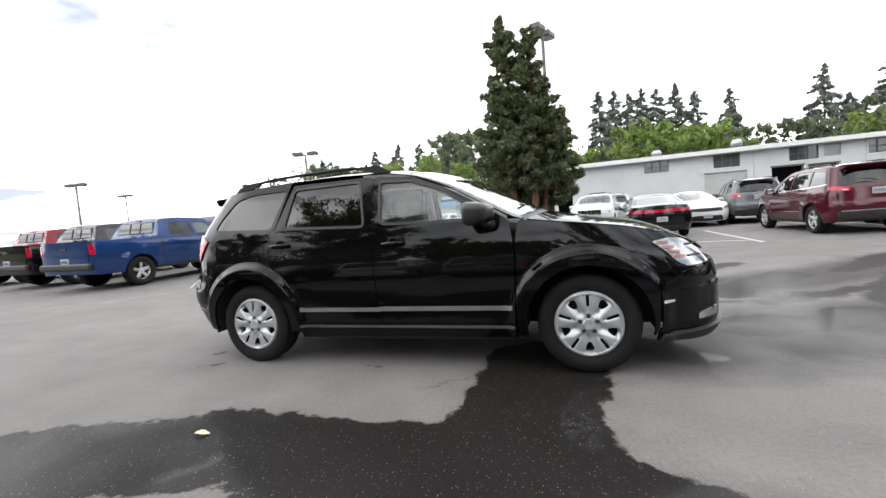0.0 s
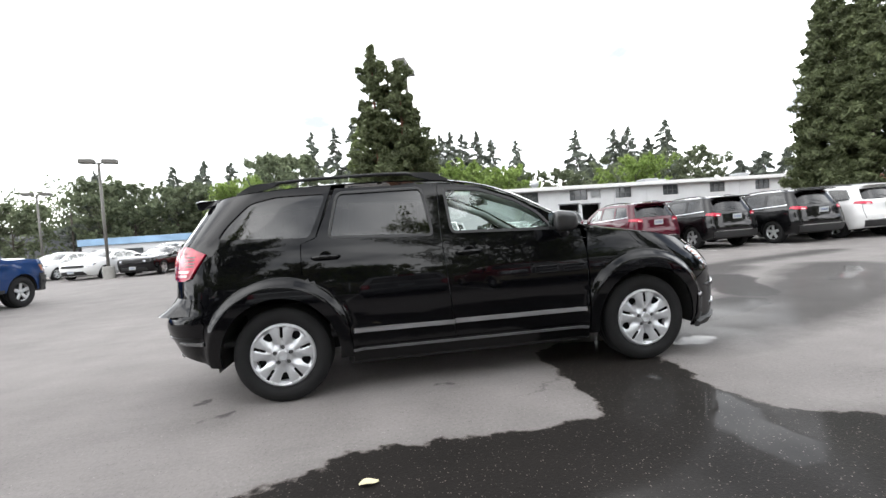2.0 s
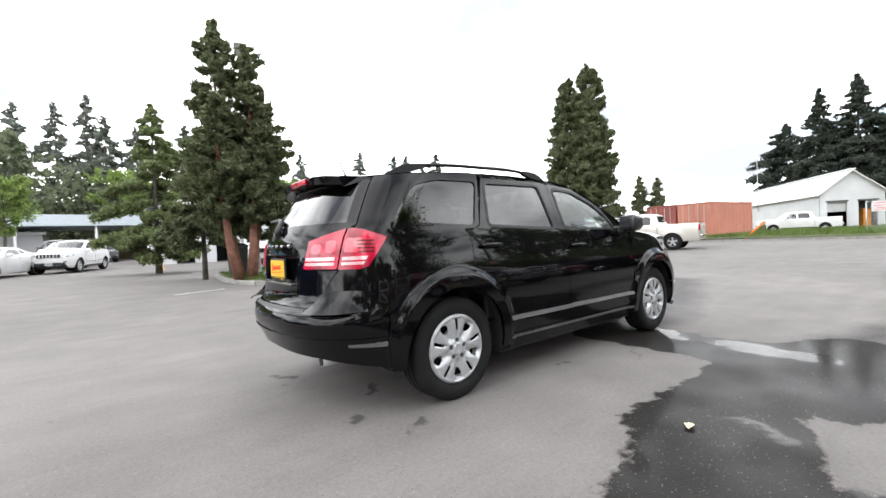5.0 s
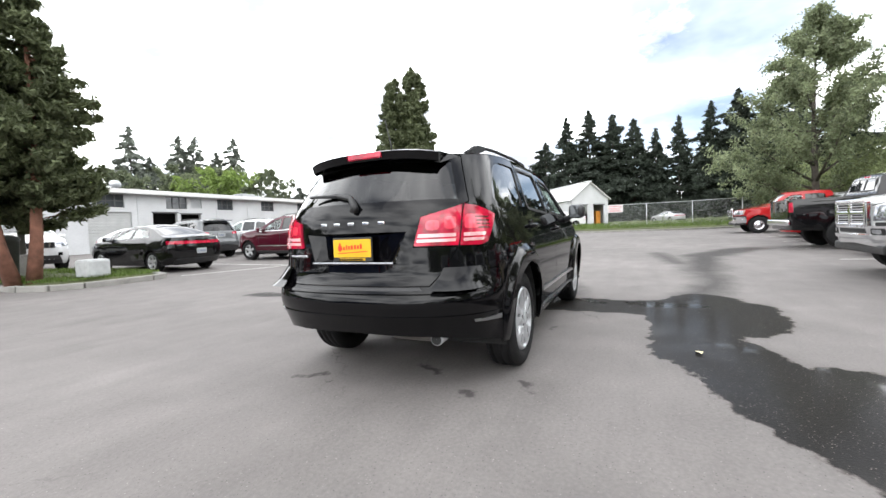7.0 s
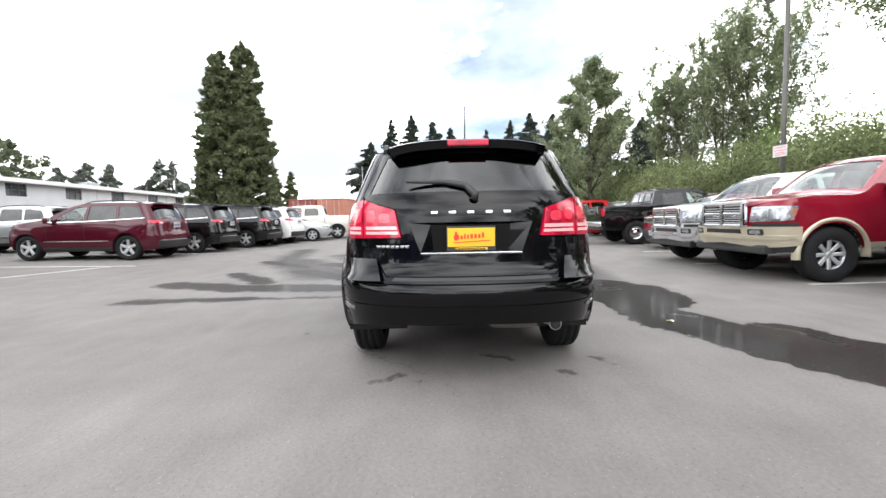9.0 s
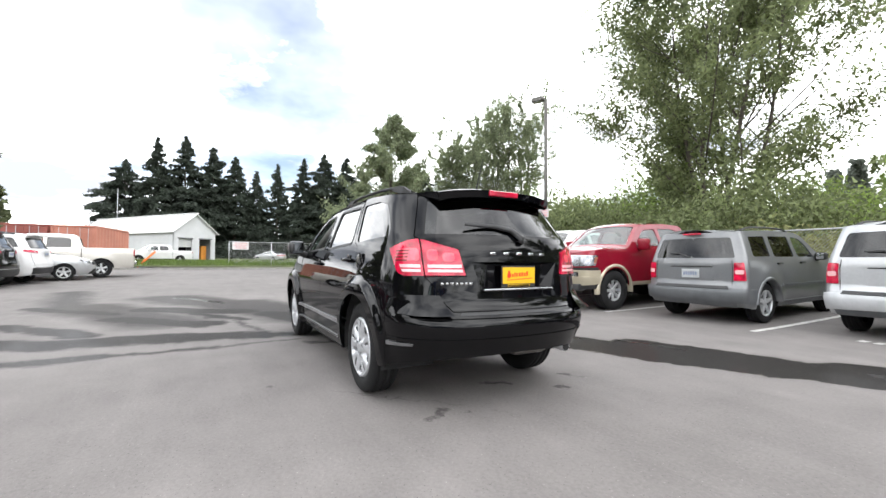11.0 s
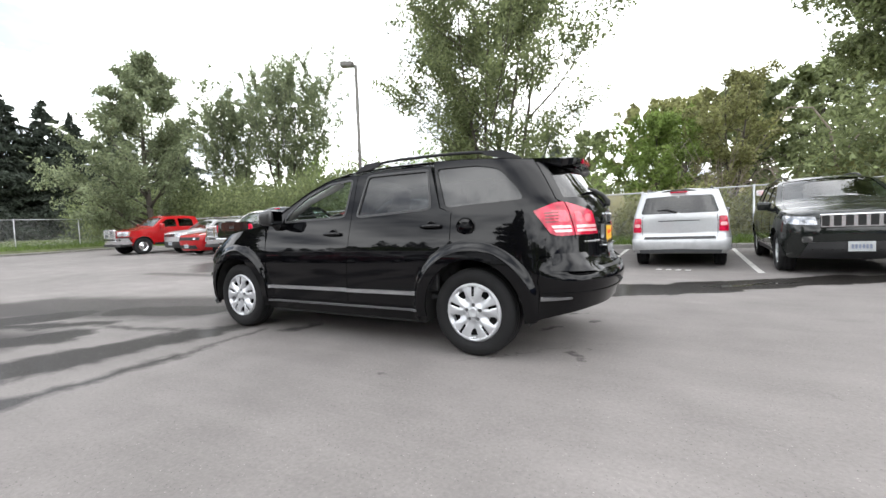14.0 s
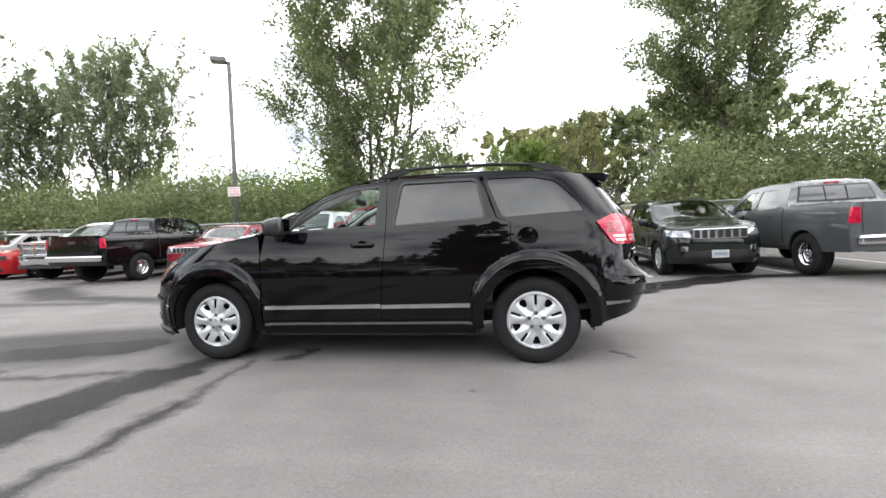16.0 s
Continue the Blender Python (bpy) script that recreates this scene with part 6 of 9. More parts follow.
BLACKP = paint("black", (0.003, 0.003, 0.0035))
MAROON = paint("maroon", (0.058, 0.004, 0.012), 0.1)
WHITEP = paint("white", (0.62, 0.62, 0.62))
SILVERP = paint("silver", (0.429, 0.437, 0.445), 0.5, 0.35)
GREYP = paint("graphite", (0.10, 0.105, 0.11), 0.45, 0.35)
MIDGREY = paint("grey", (0.16, 0.165, 0.17), 0.45, 0.35)
BLUEP = paint("blue", (0.009, 0.035, 0.125), 0.3, 0.32)
REDP = paint("red", (0.328, 0.009, 0.011), 0.05)
DEEPRED = paint("deep_red", (0.19, 0.005, 0.016), 0.1)
CREAM = paint("champagne", (0.437, 0.390, 0.296), 0.35, 0.35)
GREENBLACK = paint("green_black", (0.008, 0.010, 0.009), 0.1)


def parked(spec, name, x, y, yaw, coat, label, category, plate="rear", lower=None):
    return Vehicle(spec, name, on_ground(x, y, yaw), coat, label, category, plate=plate, lower=lower)


# north row, noses away from the aisle
parked(spec_sedan(), "sedan", 3.95, 12.75, 90, BLACKP, "black sedan with a full-width red tail lamp, rear to the aisle", "car")
parked(spec_suv(), "sport_utility_car", 8.2, 10.85, 90, MAROON, "maroon sport utility car with chrome strips, rear to the aisle", "car")
parked(spec_suv(), "sport_utility_car", 10.55, 10.3, 90, BLACKP, "black sport utility car with chrome wheels, rear to the aisle", "car")
parked(spec_suv(), "sport_utility_car", 13.0, 9.6, 88, BLACKP, "black sport utility car with red tail lamps, rear to the aisle", "car")
parked(spec_suv(), "sport_utility_car", 15.1, 9.3, 86, WHITEP, "white sport utility car with a black lower bumper", "car", lower=TRIM)
parked(spec_sedan(), "sedan", 16.95, 8.3, -78, SILVERP, "silver sedan with its nose to the aisle", "car", "front")
parked(spec_pickup(grille=False), "pickup_truck", 19.2, 7.9, 102, paint("pale_beige", (0.46, 0.44, 0.40), 0.3, 0.35), "pale beige crew-cab pickup truck with an open bed", "pickup truck")
# second row behind it
parked(spec_suv(), "sport_utility_car", 8.4, 17.2, 82, GREYP, "dark grey sport utility car behind the front row", "car")
parked(spec_sedan(), "sedan", 6.2, 16.9, -88, WHITEP, "white sedan with a black grille facing the aisle", "car", "front")
parked(spec_suv(), "sport_utility_car", 2.4, 17.8, -100, WHITEP, "white sport utility car facing the grass island", "car", "front")
parked(spec_suv(), "sport_utility_car", 11.2, 16.6, 90, SILVERP, "silver sport utility car in the second row", "car")
parked(spec_suv(), "sport_utility_car", 3.6, 24.0, 90, WHITEP, "white sport utility car far back in the lot", "car")
# south row
parked(spec_boxy(), "sport_utility_car", -0.32, -7.75, -90, MIDGREY, "grey square-cut sport utility car parked nose in", "car", lower=LOWGREY)
parked(spec_boxy(), "sport_utility_car", -3.0, -8.05, -92, SILVERP, "silver square-cut sport utility car parked nose in", "car", plate="", lower=LOWSILVER)
parked(spec_suv(), "sport_utility_car", -5.45, -7.2, 88, GREENBLACK, "near-black sport utility car with a slotted chrome grille", "car", "front")
parked(spec_pickup(0.06, grille=False, rim="steel"), "pickup_truck", -7.95, -6.7, -90, GREYP, "graphite heavy pickup truck backed to the aisle", "pickup truck", plate="")
parked(spec_pickup(0.10, rim="eight", trimcoat=CREAM, flare=CREAM), "pickup_truck", 2.35, -7.62, 90, DEEPRED, "deep red heavy pickup truck with champagne bumper and fenders", "pickup truck", "front", CREAM)
parked(spec_pickup(0.05), "pickup_truck", 4.55, -7.8, 90, WHITEP, "white crew-cab pickup truck with a chrome grille", "pickup truck", "front")
parked(spec_boxy(), "sport_utility_car", 8.0, -8.5, 90, DEEPRED, "deep red sport utility car with a slotted chrome grille", "car", "front")
parked(spec_pickup(0.10, old=True, grille=False, rim="steel"), "pickup_truck", 10.9, -8.4, -90, BLACKP, "black lifted pickup truck backed to the aisle", "pickup truck", plate="")
parked(spec_pickup(0.05), "pickup_truck", 13.65, -9.5, 90, WHITEP, "white crew-cab pickup truck with a chrome grille", "pickup truck", "front")
parked(spec_boxy(), "sport_utility_car", 18.7, -9.7, 90, SILVERP, "silver sport utility car between two red vehicles", "car", "front")
parked(spec_coupe(), "coupe", 16.25, -9.4, 90, REDP, "bright red two-door coupe with a dark grille", "car", "front")
parked(spec_pickup(0.05, old=True, rim="steel"), "pickup_truck", 21.3, -9.0, 90, REDP, "bright red older pickup truck with chrome bumper", "pickup truck", "front")
# north-west rows
parked(spec_pickup(0.0, grille=False, chrome=False), "pickup_truck", -10.95, 6.1, 90, BLUEP, "blue crew-cab pickup truck with a black rear bumper", "pickup truck")
parked(spec_pickup(0.0, grille=False, chrome=False), "pickup_truck", -14.3, 6.6, 90, BLACKP, "black pickup truck beside the blue one", "pickup truck")
parked(spec_pickup(0.0, grille=False), "pickup_truck", -17.8, 7.2, 90, DEEPRED, "dark red pickup truck at the end of the row", "pickup truck")
parked(spec_coupe(), "coupe", -10.0, 21.2, -95, REDP, "bright red two-door coupe facing the aisle", "car", "front")
parked(spec_coupe(), "coupe", -12.9, 20.9, -95, BLACKP, "black two-door coupe facing the aisle", "car", "front")
parked(spec_sedan(), "sedan", -15.6, 20.6, -95, WHITEP, "white sedan with a black grille facing the aisle", "car", "front")
parked(spec_sedan(), "sedan", -18.6, 21.8, -95, WHITEP, "white sedan in the far row", "car", "front")
parked(spec_coupe(), "coupe", -7.6, 25.0, -110, WHITEP, "white two-door coupe behind the small tree", "car", "front")
parked(spec_suv(), "sport_utility_car", -4.9, 27.5, -110, WHITEP, "white sport utility car at the back of the lot", "car", "front")
parked(spec_sedan(), "sedan", -11.5, 26.6, -95, WHITEP, "white sedan behind the red coupe", "car", "front")
parked(spec_suv(), "sport_utility_car", -15.0, 26.4, -95, WHITEP, "white sport utility car behind the coupes", "car", "front")

# ---------------------------------------------------------------- ground
def capsule_field(add, link, place, capsules):
    """The distance to the nearest of some round-ended strips, as a socket."""
    best = None
    for ax, ay, bx, by, r in capsules:
        rel = add("ShaderNodeVectorMath", "SUBTRACT")
        link(place, rel.inputs[0])
        rel.inputs[1].default_value = (ax, ay, 0)
        ex, ey = bx - ax, by - ay
        dot = add("ShaderNodeVectorMath", "DOT_PRODUCT")
        link(rel.outputs[0], dot.inputs[0])
        q = max(ex * ex + ey * ey, 1e-6)
        dot.inputs[1].default_value = (ex / q, ey / q, 0)
        clamp = add("ShaderNodeClamp")
        link(dot.outputs["Value"], clamp.inputs["Value"])
        along = add("ShaderNodeVectorMath", "SCALE")
        along.inputs[0].default_value = (ex, ey, 0)
        link(clamp.outputs[0], along.inputs["Scale"])
        far = add("ShaderNodeVectorMath", "DISTANCE")
        link(rel.outputs[0], far.inputs[0]), link(along.outputs[0], far.inputs[1])
        less = add("ShaderNodeMath", "SUBTRACT")
        link(far.outputs["Value"], less.inputs[0])
        less.inputs[1].default_value = r
        if best is None:
            best = less.outputs[0]
        else:
            low = add("ShaderNodeMath", "MINIMUM")
            link(best, low.inputs[0]), link(less.outputs[0], low.inputs[1])
            best = low.outputs[0]
    return best


# wet strips (ax, ay, bx, by, radius): beside the car, ahead of it, and the streams on the far side
WET_SIDE = [(-1.9, -2.62, -0.6, -2.2, 0.40), (-0.7, -2.12, 1.2, -2.05, 0.34), (1.06, -1.7, 1.1, -0.6, 0.47), (1.1, -2.0, 1.75, -2.45, 0.42), (0.2, -2.55, 1.3, -2.75, 0.34), (-2.0, -2.75, -3.3, -3.35, 0.46), (-3.2, -3.5, -5.3, -4.75, 0.45), (-1.2, -2.9, -2.6, -3.3, 0.30), (-5.2, -4.9, -9.0, -5.2, 0.30)]
WET_AHEAD = [(2.2, -0.2, 3.6, 0.1, 0.61), (3.4, 0.3, 6.2, 1.3, 0.9), (5.6, 1.2, 8.0, 2.8, 0.8), (1.7, -2.3, 3.4, -2.8, 0.26), (3.3, -2.8, 5.4, -2.9, 0.22), (5.2, -2.85, 8.8, -3.35, 0.37), (8.6, -3.3, 10.8, -4.7, 0.55), (3.6, 2.6, 6.5, 4.2, 0.72), (6.6, -2.6, 9.6, -2.2, 0.2), (6.0, 4.4, 10.5, 5.2, 0.43)]
WET_STREAMS = [(1.05, 0.85, 1.0, 1.9, 0.07), (1.0, 1.9, 0.98, 3.0, 0.12), (0.98, 3.0, 0.85, 4.6, 0.2), (1.38, 0.6, 1.62, 1.3, 0.2), (1.65, 1.3, 1.86, 2.3, 0.34), (1.86, 2.3, 2.0, 3.6, 0.42), (2.0, 3.6, 2.5, 5.0, 0.36), (2.0, 1.25, 3.1, 1.5, 0.08), (2.9, 0.4, 4.0, 0.9, 0.42), (3.0, 2.0, 4.3, 3.3, 0.36), (2.6, 3.4, 4.0, 4.6, 0.24), (3.4, 1.5, 4.8, 2.3, 0.2), (0.7, 0.55, 0.78, 0.75, 0.11), (4.6, 1.4, 5.6, 3.0, 0.42), (5.0, 3.4, 6.4, 5.0, 0.25)]
POOLS = [(1.25, -1.15, 2.3, -0.45, 0.10), (1.3, -1.6, 1.25, -2.3, 0.16), (-0.55, -2.2, -0.6, -2.45, 0.04), (-0.7, -2.8, -1.7, -3.0, 0.06), (-3.3, -3.5, -4.4, -4.2, 0.10), (6.4, 1.7, 8.0, 2.6, 0.12)]
SPOTS = [(-2.21, -0.64, -2.17, -0.60, 0.035), (-2.24, 0.62, -2.2, 0.57, 0.045), (-2.28, 0.47, -2.27, 0.46, 0.015), (-1.95, -0.98, -1.90, -0.95, 0.05), (-1.75, -0.25, -1.7, -0.2, 0.04), (-0.33, -0.84, -0.31, -0.84, 0.02), (-1.0, 1.5, -0.98, 1.5, 0.015)]


def asphalt():
    m = bpy.data.materials.new("worn_asphalt")
    m.use_nodes = True
    tree = m.node_tree
    tree.nodes.clear()
    add, link = nodes_of(tree)
    out = add("ShaderNodeOutputMaterial")
    b = add("ShaderNodeBsdfPrincipled")
    link(b.outputs[0], out.inputs["Surface"])
    coord = add("ShaderNodeTexCoord")
    here = coord.outputs["Object"]

    def tex(scale, detail=4.0, rough=0.55, source=None):
        n = add("ShaderNodeTexNoise")
        n.inputs["Scale"].default_value, n.inputs["Detail"].default_value, n.inputs["Roughness"].default_value = scale, detail, rough
        link(source or here, n.inputs["Vector"])
        return n

    def span(value, a, c, lo, hi, clamp=True):
        r = add("ShaderNodeMapRange")
        r.clamp = clamp
        for key, v in (("From Min", a), ("From Max", c), ("To Min", lo), ("To Max", hi)):
            r.inputs[key].default_value = v
        link(value, r.inputs["Value"])
        return r.outputs["Result"]

    def math_(op, a, c):
        n = add("ShaderNodeMath", op)
        for i, v in enumerate((a, c)):
            if isinstance(v, (int, float)):
                n.inputs[i].default_value = v
            else:
                link(v, n.inputs[i])
        return n.outputs[0]

    # wobble the place, so that the wet edges are ragged
    wob = None
    for scale, size in ((1.3, 0.42), (5.0, 0.22), (17.0, 0.10), (60.0, 0.035)):
        n = tex(scale, 2.0)
        mid = add("ShaderNodeVectorMath", "SUBTRACT")
        link(n.outputs["Color"], mid.inputs[0])
        mid.inputs[1].default_value = (0.5, 0.5, 0.5)
        sc = add("ShaderNodeVectorMath", "SCALE")
        link(mid.outputs[0], sc.inputs[0])
        sc.inputs["Scale"].default_value = size
        plus = add("ShaderNodeVectorMath", "ADD")
        link(wob or here, plus.inputs[0]), link(sc.outputs[0], plus.inputs[1])
        wob = plus.outputs[0]
    flat = add("ShaderNodeVectorMath", "MULTIPLY")
    flat.inputs[1].default_value = (1, 1, 0)
    link(wob, flat.inputs[0])
    place = flat.outputs[0]
    d1 = capsule_field(add, link, place, WET_SIDE)
    d2 = capsule_field(add, link, place, WET_AHEAD)
    d3 = capsule_field(add, link, place, WET_STREAMS)
    dp = capsule_field(add, link, place, POOLS)
    ds = capsule_field(add, link, place, SPOTS)
    wet1 = span(d1, 0.015, -0.025, 0, 1)
    wet2 = span(d2, 0.20, -0.28, 0, 0.70)
    wet3 = span(d3, 0.03, -0.10, 0, 0.85)
    damp = span(d1, 0.16, 0.0, 0, 0.12)
    wet = math_("MAXIMUM", math_("MAXIMUM", wet1, wet2), math_("MAXIMUM", wet3, damp))
    pool = math_("MULTIPLY", span(dp, 0.04, -0.03, 0, 1), span(wet, 0.4, 0.6, 0, 1))
    spot = span(ds, 0.02, -0.02, 0, 0.62)
    # dry surface: cloudy wear, traffic streaks, fine stone
    big, mid, fine, grit = tex(0.22, 5.0), tex(1.6, 6.0), tex(45, 3.0), tex(140, 2.0)
    stretch = add("ShaderNodeMapping")
    stretch.inputs["Scale"].default_value = (0.5, 3.5, 1)
    link(here, stretch.inputs["Vector"])
    streak = tex(1.1, 4.0, 0.6, stretch.outputs[0])
    tone = math_("MULTIPLY", span(big.outputs["Fac"], 0.3, 0.7, 0.84, 1.12), span(mid.outputs["Fac"], 0.28, 0.72, 0.86, 1.12))
    tone = math_("MULTIPLY", tone, span(streak.outputs["Fac"], 0.3, 0.7, 0.93, 1.06))
    tone = math_("MULTIPLY", tone, span(fine.outputs["Fac"], 0.3, 0.7, 0.89, 1.10))
    stones = add("ShaderNodeTexVoronoi")
    stones.inputs["Scale"].default_value = 84.0
    link(here, stones.inputs["Vector"])
    white = add("ShaderNodeSeparateColor")
    link(stones.outputs["Color"], white.inputs["Color"])
    # pale stone chips; the extra ones where wet are painted glints
    chip_glint = math_("MULTIPLY", span(math_("ADD", white.outputs[0], math_("MULTIPLY", wet, 0.13)), 0.90, 0.97, 0, 1), span(stones.outputs["Distance"], 0.34, 0.18, 0, 1))
    dark = math_("MULTIPLY", span(white.outputs[1], 0.88, 0.95, 0, 0.45), span(stones.outputs["Distance"], 0.36, 0.2, 0, 1))
    tone = math_("MULTIPLY", tone, math_("SUBTRACT", 1.0, dark))
    # hairline cracks, broken by patches
    lines = add("ShaderNodeTexVoronoi")
    lines.feature = "DISTANCE_TO_EDGE"
    lines.inputs["Scale"].default_value = 0.32
    link(place, lines.inputs["Vector"])
    crack = math_("MULTIPLY", span(lines.outputs["Distance"], 0.004, 0.001, 0, 1), span(tex(0.5, 2.0).outputs["Fac"], 0.58, 0.66, 0, 0.35))
    tone = math_("MULTIPLY", tone, math_("SUBTRACT", 1.0, crack))
    tone = math_("MULTIPLY", tone, math_("SUBTRACT", 1.0, spot))
    wetdark = math_("SUBTRACT", 1.0, math_("MULTIPLY", wet, 0.93))
    value = math_("ADD", math_("MULTIPLY", math_("MULTIPLY", tone, wetdark), 1.0), math_("MULTIPLY", chip_glint, math_("MULTIPLY", span(wet, 0, 1, 0.55, 0.62), span(white.outputs[2], 0, 1, 0.4, 1.4))))
    tint = add("ShaderNodeVectorMath", "SCALE")
    hue = add("ShaderNodeMix")
    hue.data_type = "RGBA"
    hue.inputs[6].default_value, hue.inputs[7].default_value = (0.163, 0.151, 0.145, 1), (0.175, 0.152, 0.135, 1)
    link(wet1, hue.inputs[0])
    link(hue.outputs[2], tint.inputs[0])
    link(value, tint.inputs["Scale"])
    link(tint.outputs[0], b.inputs["Base Color"])
    rough = math_("SUBTRACT", 0.86, math_("MULTIPLY", wet, 0.16))
    link(rough, b.inputs["Roughness"])
    link(math_("SUBTRACT", 0.3, math_("MULTIPLY", wet, 0.2)), b.inputs["Specular IOR Level"])
    # the film breaks where single stones stand out of it
    broken = span(math_("ADD", mid.outputs["Fac"], math_("MULTIPLY", grit.outputs["Fac"], 0.5)), 0.62, 0.86, 0.55, 1.25, False)
    film = math_("MULTIPLY", math_("ADD", math_("MULTIPLY", wet1, 0.19), math_("MULTIPLY", math_("MAXIMUM", wet2, wet3), 0.20)), broken)
    film = math_("MAXIMUM", film, math_("MULTIPLY", pool, 0.5))
    link(film, b.inputs["Coat Weight"])
    b.inputs["Coat IOR"].default_value = 1.33
    link(span(pool, 0, 1, 0.10, 0.02), b.inputs["Coat Roughness"])
    calm = add("ShaderNodeBump")
    calm.inputs["Distance"].default_value, calm.inputs["Strength"].default_value = 0.004, 0.07
    link(math_("ADD", mid.outputs["Fac"], math_("MULTIPLY", fine.outputs["Fac"], math_("MULTIPLY", wet1, 0.6))), calm.inputs["Height"])
    link(calm.outputs[0], b.inputs["Coat Normal"])
    h = math_("ADD", math_("MULTIPLY", fine.outputs["Fac"], 0.5), math_("MULTIPLY", grit.outputs["Fac"], 0.5))
    h = math_("ADD", h, math_("MULTIPLY", stones.outputs["Distance"], -0.4))
    bp = add("ShaderNodeBump")
    bp.inputs["Distance"].default_value = 0.008
    link(math_("MULTIPLY", math_("SUBTRACT", 1.0, pool), 0.34), bp.inputs["Strength"])
    link(h, bp.inputs["Height"])
    link(bp.outputs[0], b.inputs["Normal"])
    return m


def build_ground():
    bm = bmesh.new()
    radii = [0.0] + [0.75 * k for k in range(1, 88)] + [70, 80, 95, 120, 160, 220, 320, 500, 900, 1800, 3200]
    n = 96
    middle = bm.verts.new((0, 0, 0))
    last = None
    for r in radii[1:]:
        ring = [bm.verts.new((r * math.cos(a), r * math.sin(a), ground_height(r * math.cos(a), r * math.sin(a)))) for a in (2 * math.pi * k / n for k in range(n))]
        for k in range(n):
            if last is None:
                bm.faces.new((middle, ring[k], ring[(k + 1) % n]))
            else:
                bm.faces.new((last[k], ring[k], ring[(k + 1) % n], last[(k + 1) % n]))
        last = ring
    part("ground", bm, asphalt(), smooth=True, label="worn grey asphalt lot with wet patches and puddles", kind="structure")


build_ground()

# ---------------------------------------------------------------- plants
# leaf colours hold what is thrown back and what shines through together
LEAF_BRIGHT = mat("bright_leaves", (0.2, 0.275, 0.075), 0.55, vary=0.2, scale=0.8, island=0.4, transl=0.5, spec=0.3)
LEAF_MID = mat("mid_green_leaves", (0.18, 0.212, 0.098), 0.55, vary=0.25, scale=0.8, island=0.45, transl=0.5, spec=0.3)
LEAF_DEEP = mat("deep_green_leaves", (0.15, 0.175, 0.105), 0.6, vary=0.3, scale=0.3, island=0.4, transl=0.45, spec=0.25)
LEAF_SILVER = mat("grey_green_leaves", (0.215, 0.25, 0.145), 0.55, vary=0.2, scale=0.8, island=0.4, transl=0.5, spec=0.3)
LEAF_OLIVE = mat("olive_leaves", (0.25, 0.255, 0.11), 0.55, vary=0.3, scale=0.7, island=0.4, transl=0.5, spec=0.3)
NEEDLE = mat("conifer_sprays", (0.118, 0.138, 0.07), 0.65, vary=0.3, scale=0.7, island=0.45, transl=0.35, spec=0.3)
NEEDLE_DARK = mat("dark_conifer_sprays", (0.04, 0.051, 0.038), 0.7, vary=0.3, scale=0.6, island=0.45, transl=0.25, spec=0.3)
# far needles: the haze of distance is mixed into this paler, greyer colour
NEEDLE_HAZED = mat("distant_conifer_sprays", (0.15, 0.168, 0.14), 0.75, vary=0.25, scale=0.3, island=0.4, transl=0.3, spec=0.3)
BARK = mat("grey_bark", (0.078, 0.066, 0.055), 0.9, bump=0.6, bump_scale=18, vary=0.3)
REDBARK = mat("reddish_bark", (0.172, 0.078, 0.051), 0.9, bump=0.8, bump_scale=14, vary=0.35)
GRASS = mat("grass_blades", (0.086, 0.133, 0.023), 0.6, vary=0.35, scale=0.9, island=0.4, transl=0.3)
TURF = mat("turf", (0.066, 0.078, 0.023), 0.95, vary=0.4, scale=1.5, fine=0.3, bump=0.5, bump_scale=30)


def leaves(name, centres, size, material, parent=None, long=1.5, droop=0.0, out=None, rng=None, **tags):
    """Many small pointed leaves at the given places."""
    rng = rng or np.random.default_rng(1)
    c = np.asarray(centres, float)
    n = len(c)
    a = rng.normal(size=(n, 3))
    if out is not None:
        a = a * 0.75 + out
    a[:, 2] -= droop
    a /= np.linalg.norm(a, axis=1, keepdims=True) + 1e-9
    side = np.cross(a, rng.normal(size=(n, 3)))
    side /= np.linalg.norm(side, axis=1, keepdims=True) + 1e-9
    s = size * rng.uniform(0.6, 1.35, (n, 1))
    v = np.stack([c - a * s * long * 0.5 - side * s * 0.45, c - a * s * long * 0.5 + side * s * 0.45, c + a * s * long * 0.55], 1).reshape(-1, 3)
    f = np.arange(n * 3).reshape(-1, 3)
    mesh = bpy.data.meshes.new(name)
    mesh.vertices.add(len(v)), mesh.loops.add(len(f) * 3), mesh.polygons.add(len(f))
    mesh.vertices.foreach_set("co", v.ravel())
    mesh.loops.foreach_set("vertex_index", f.ravel())
    mesh.polygons.foreach_set("loop_start", np.arange(len(f)) * 3)
    mesh.update(calc_edges=True)
    mesh.materials.append(material)
    return place_mesh(name, mesh, parent, **tags)


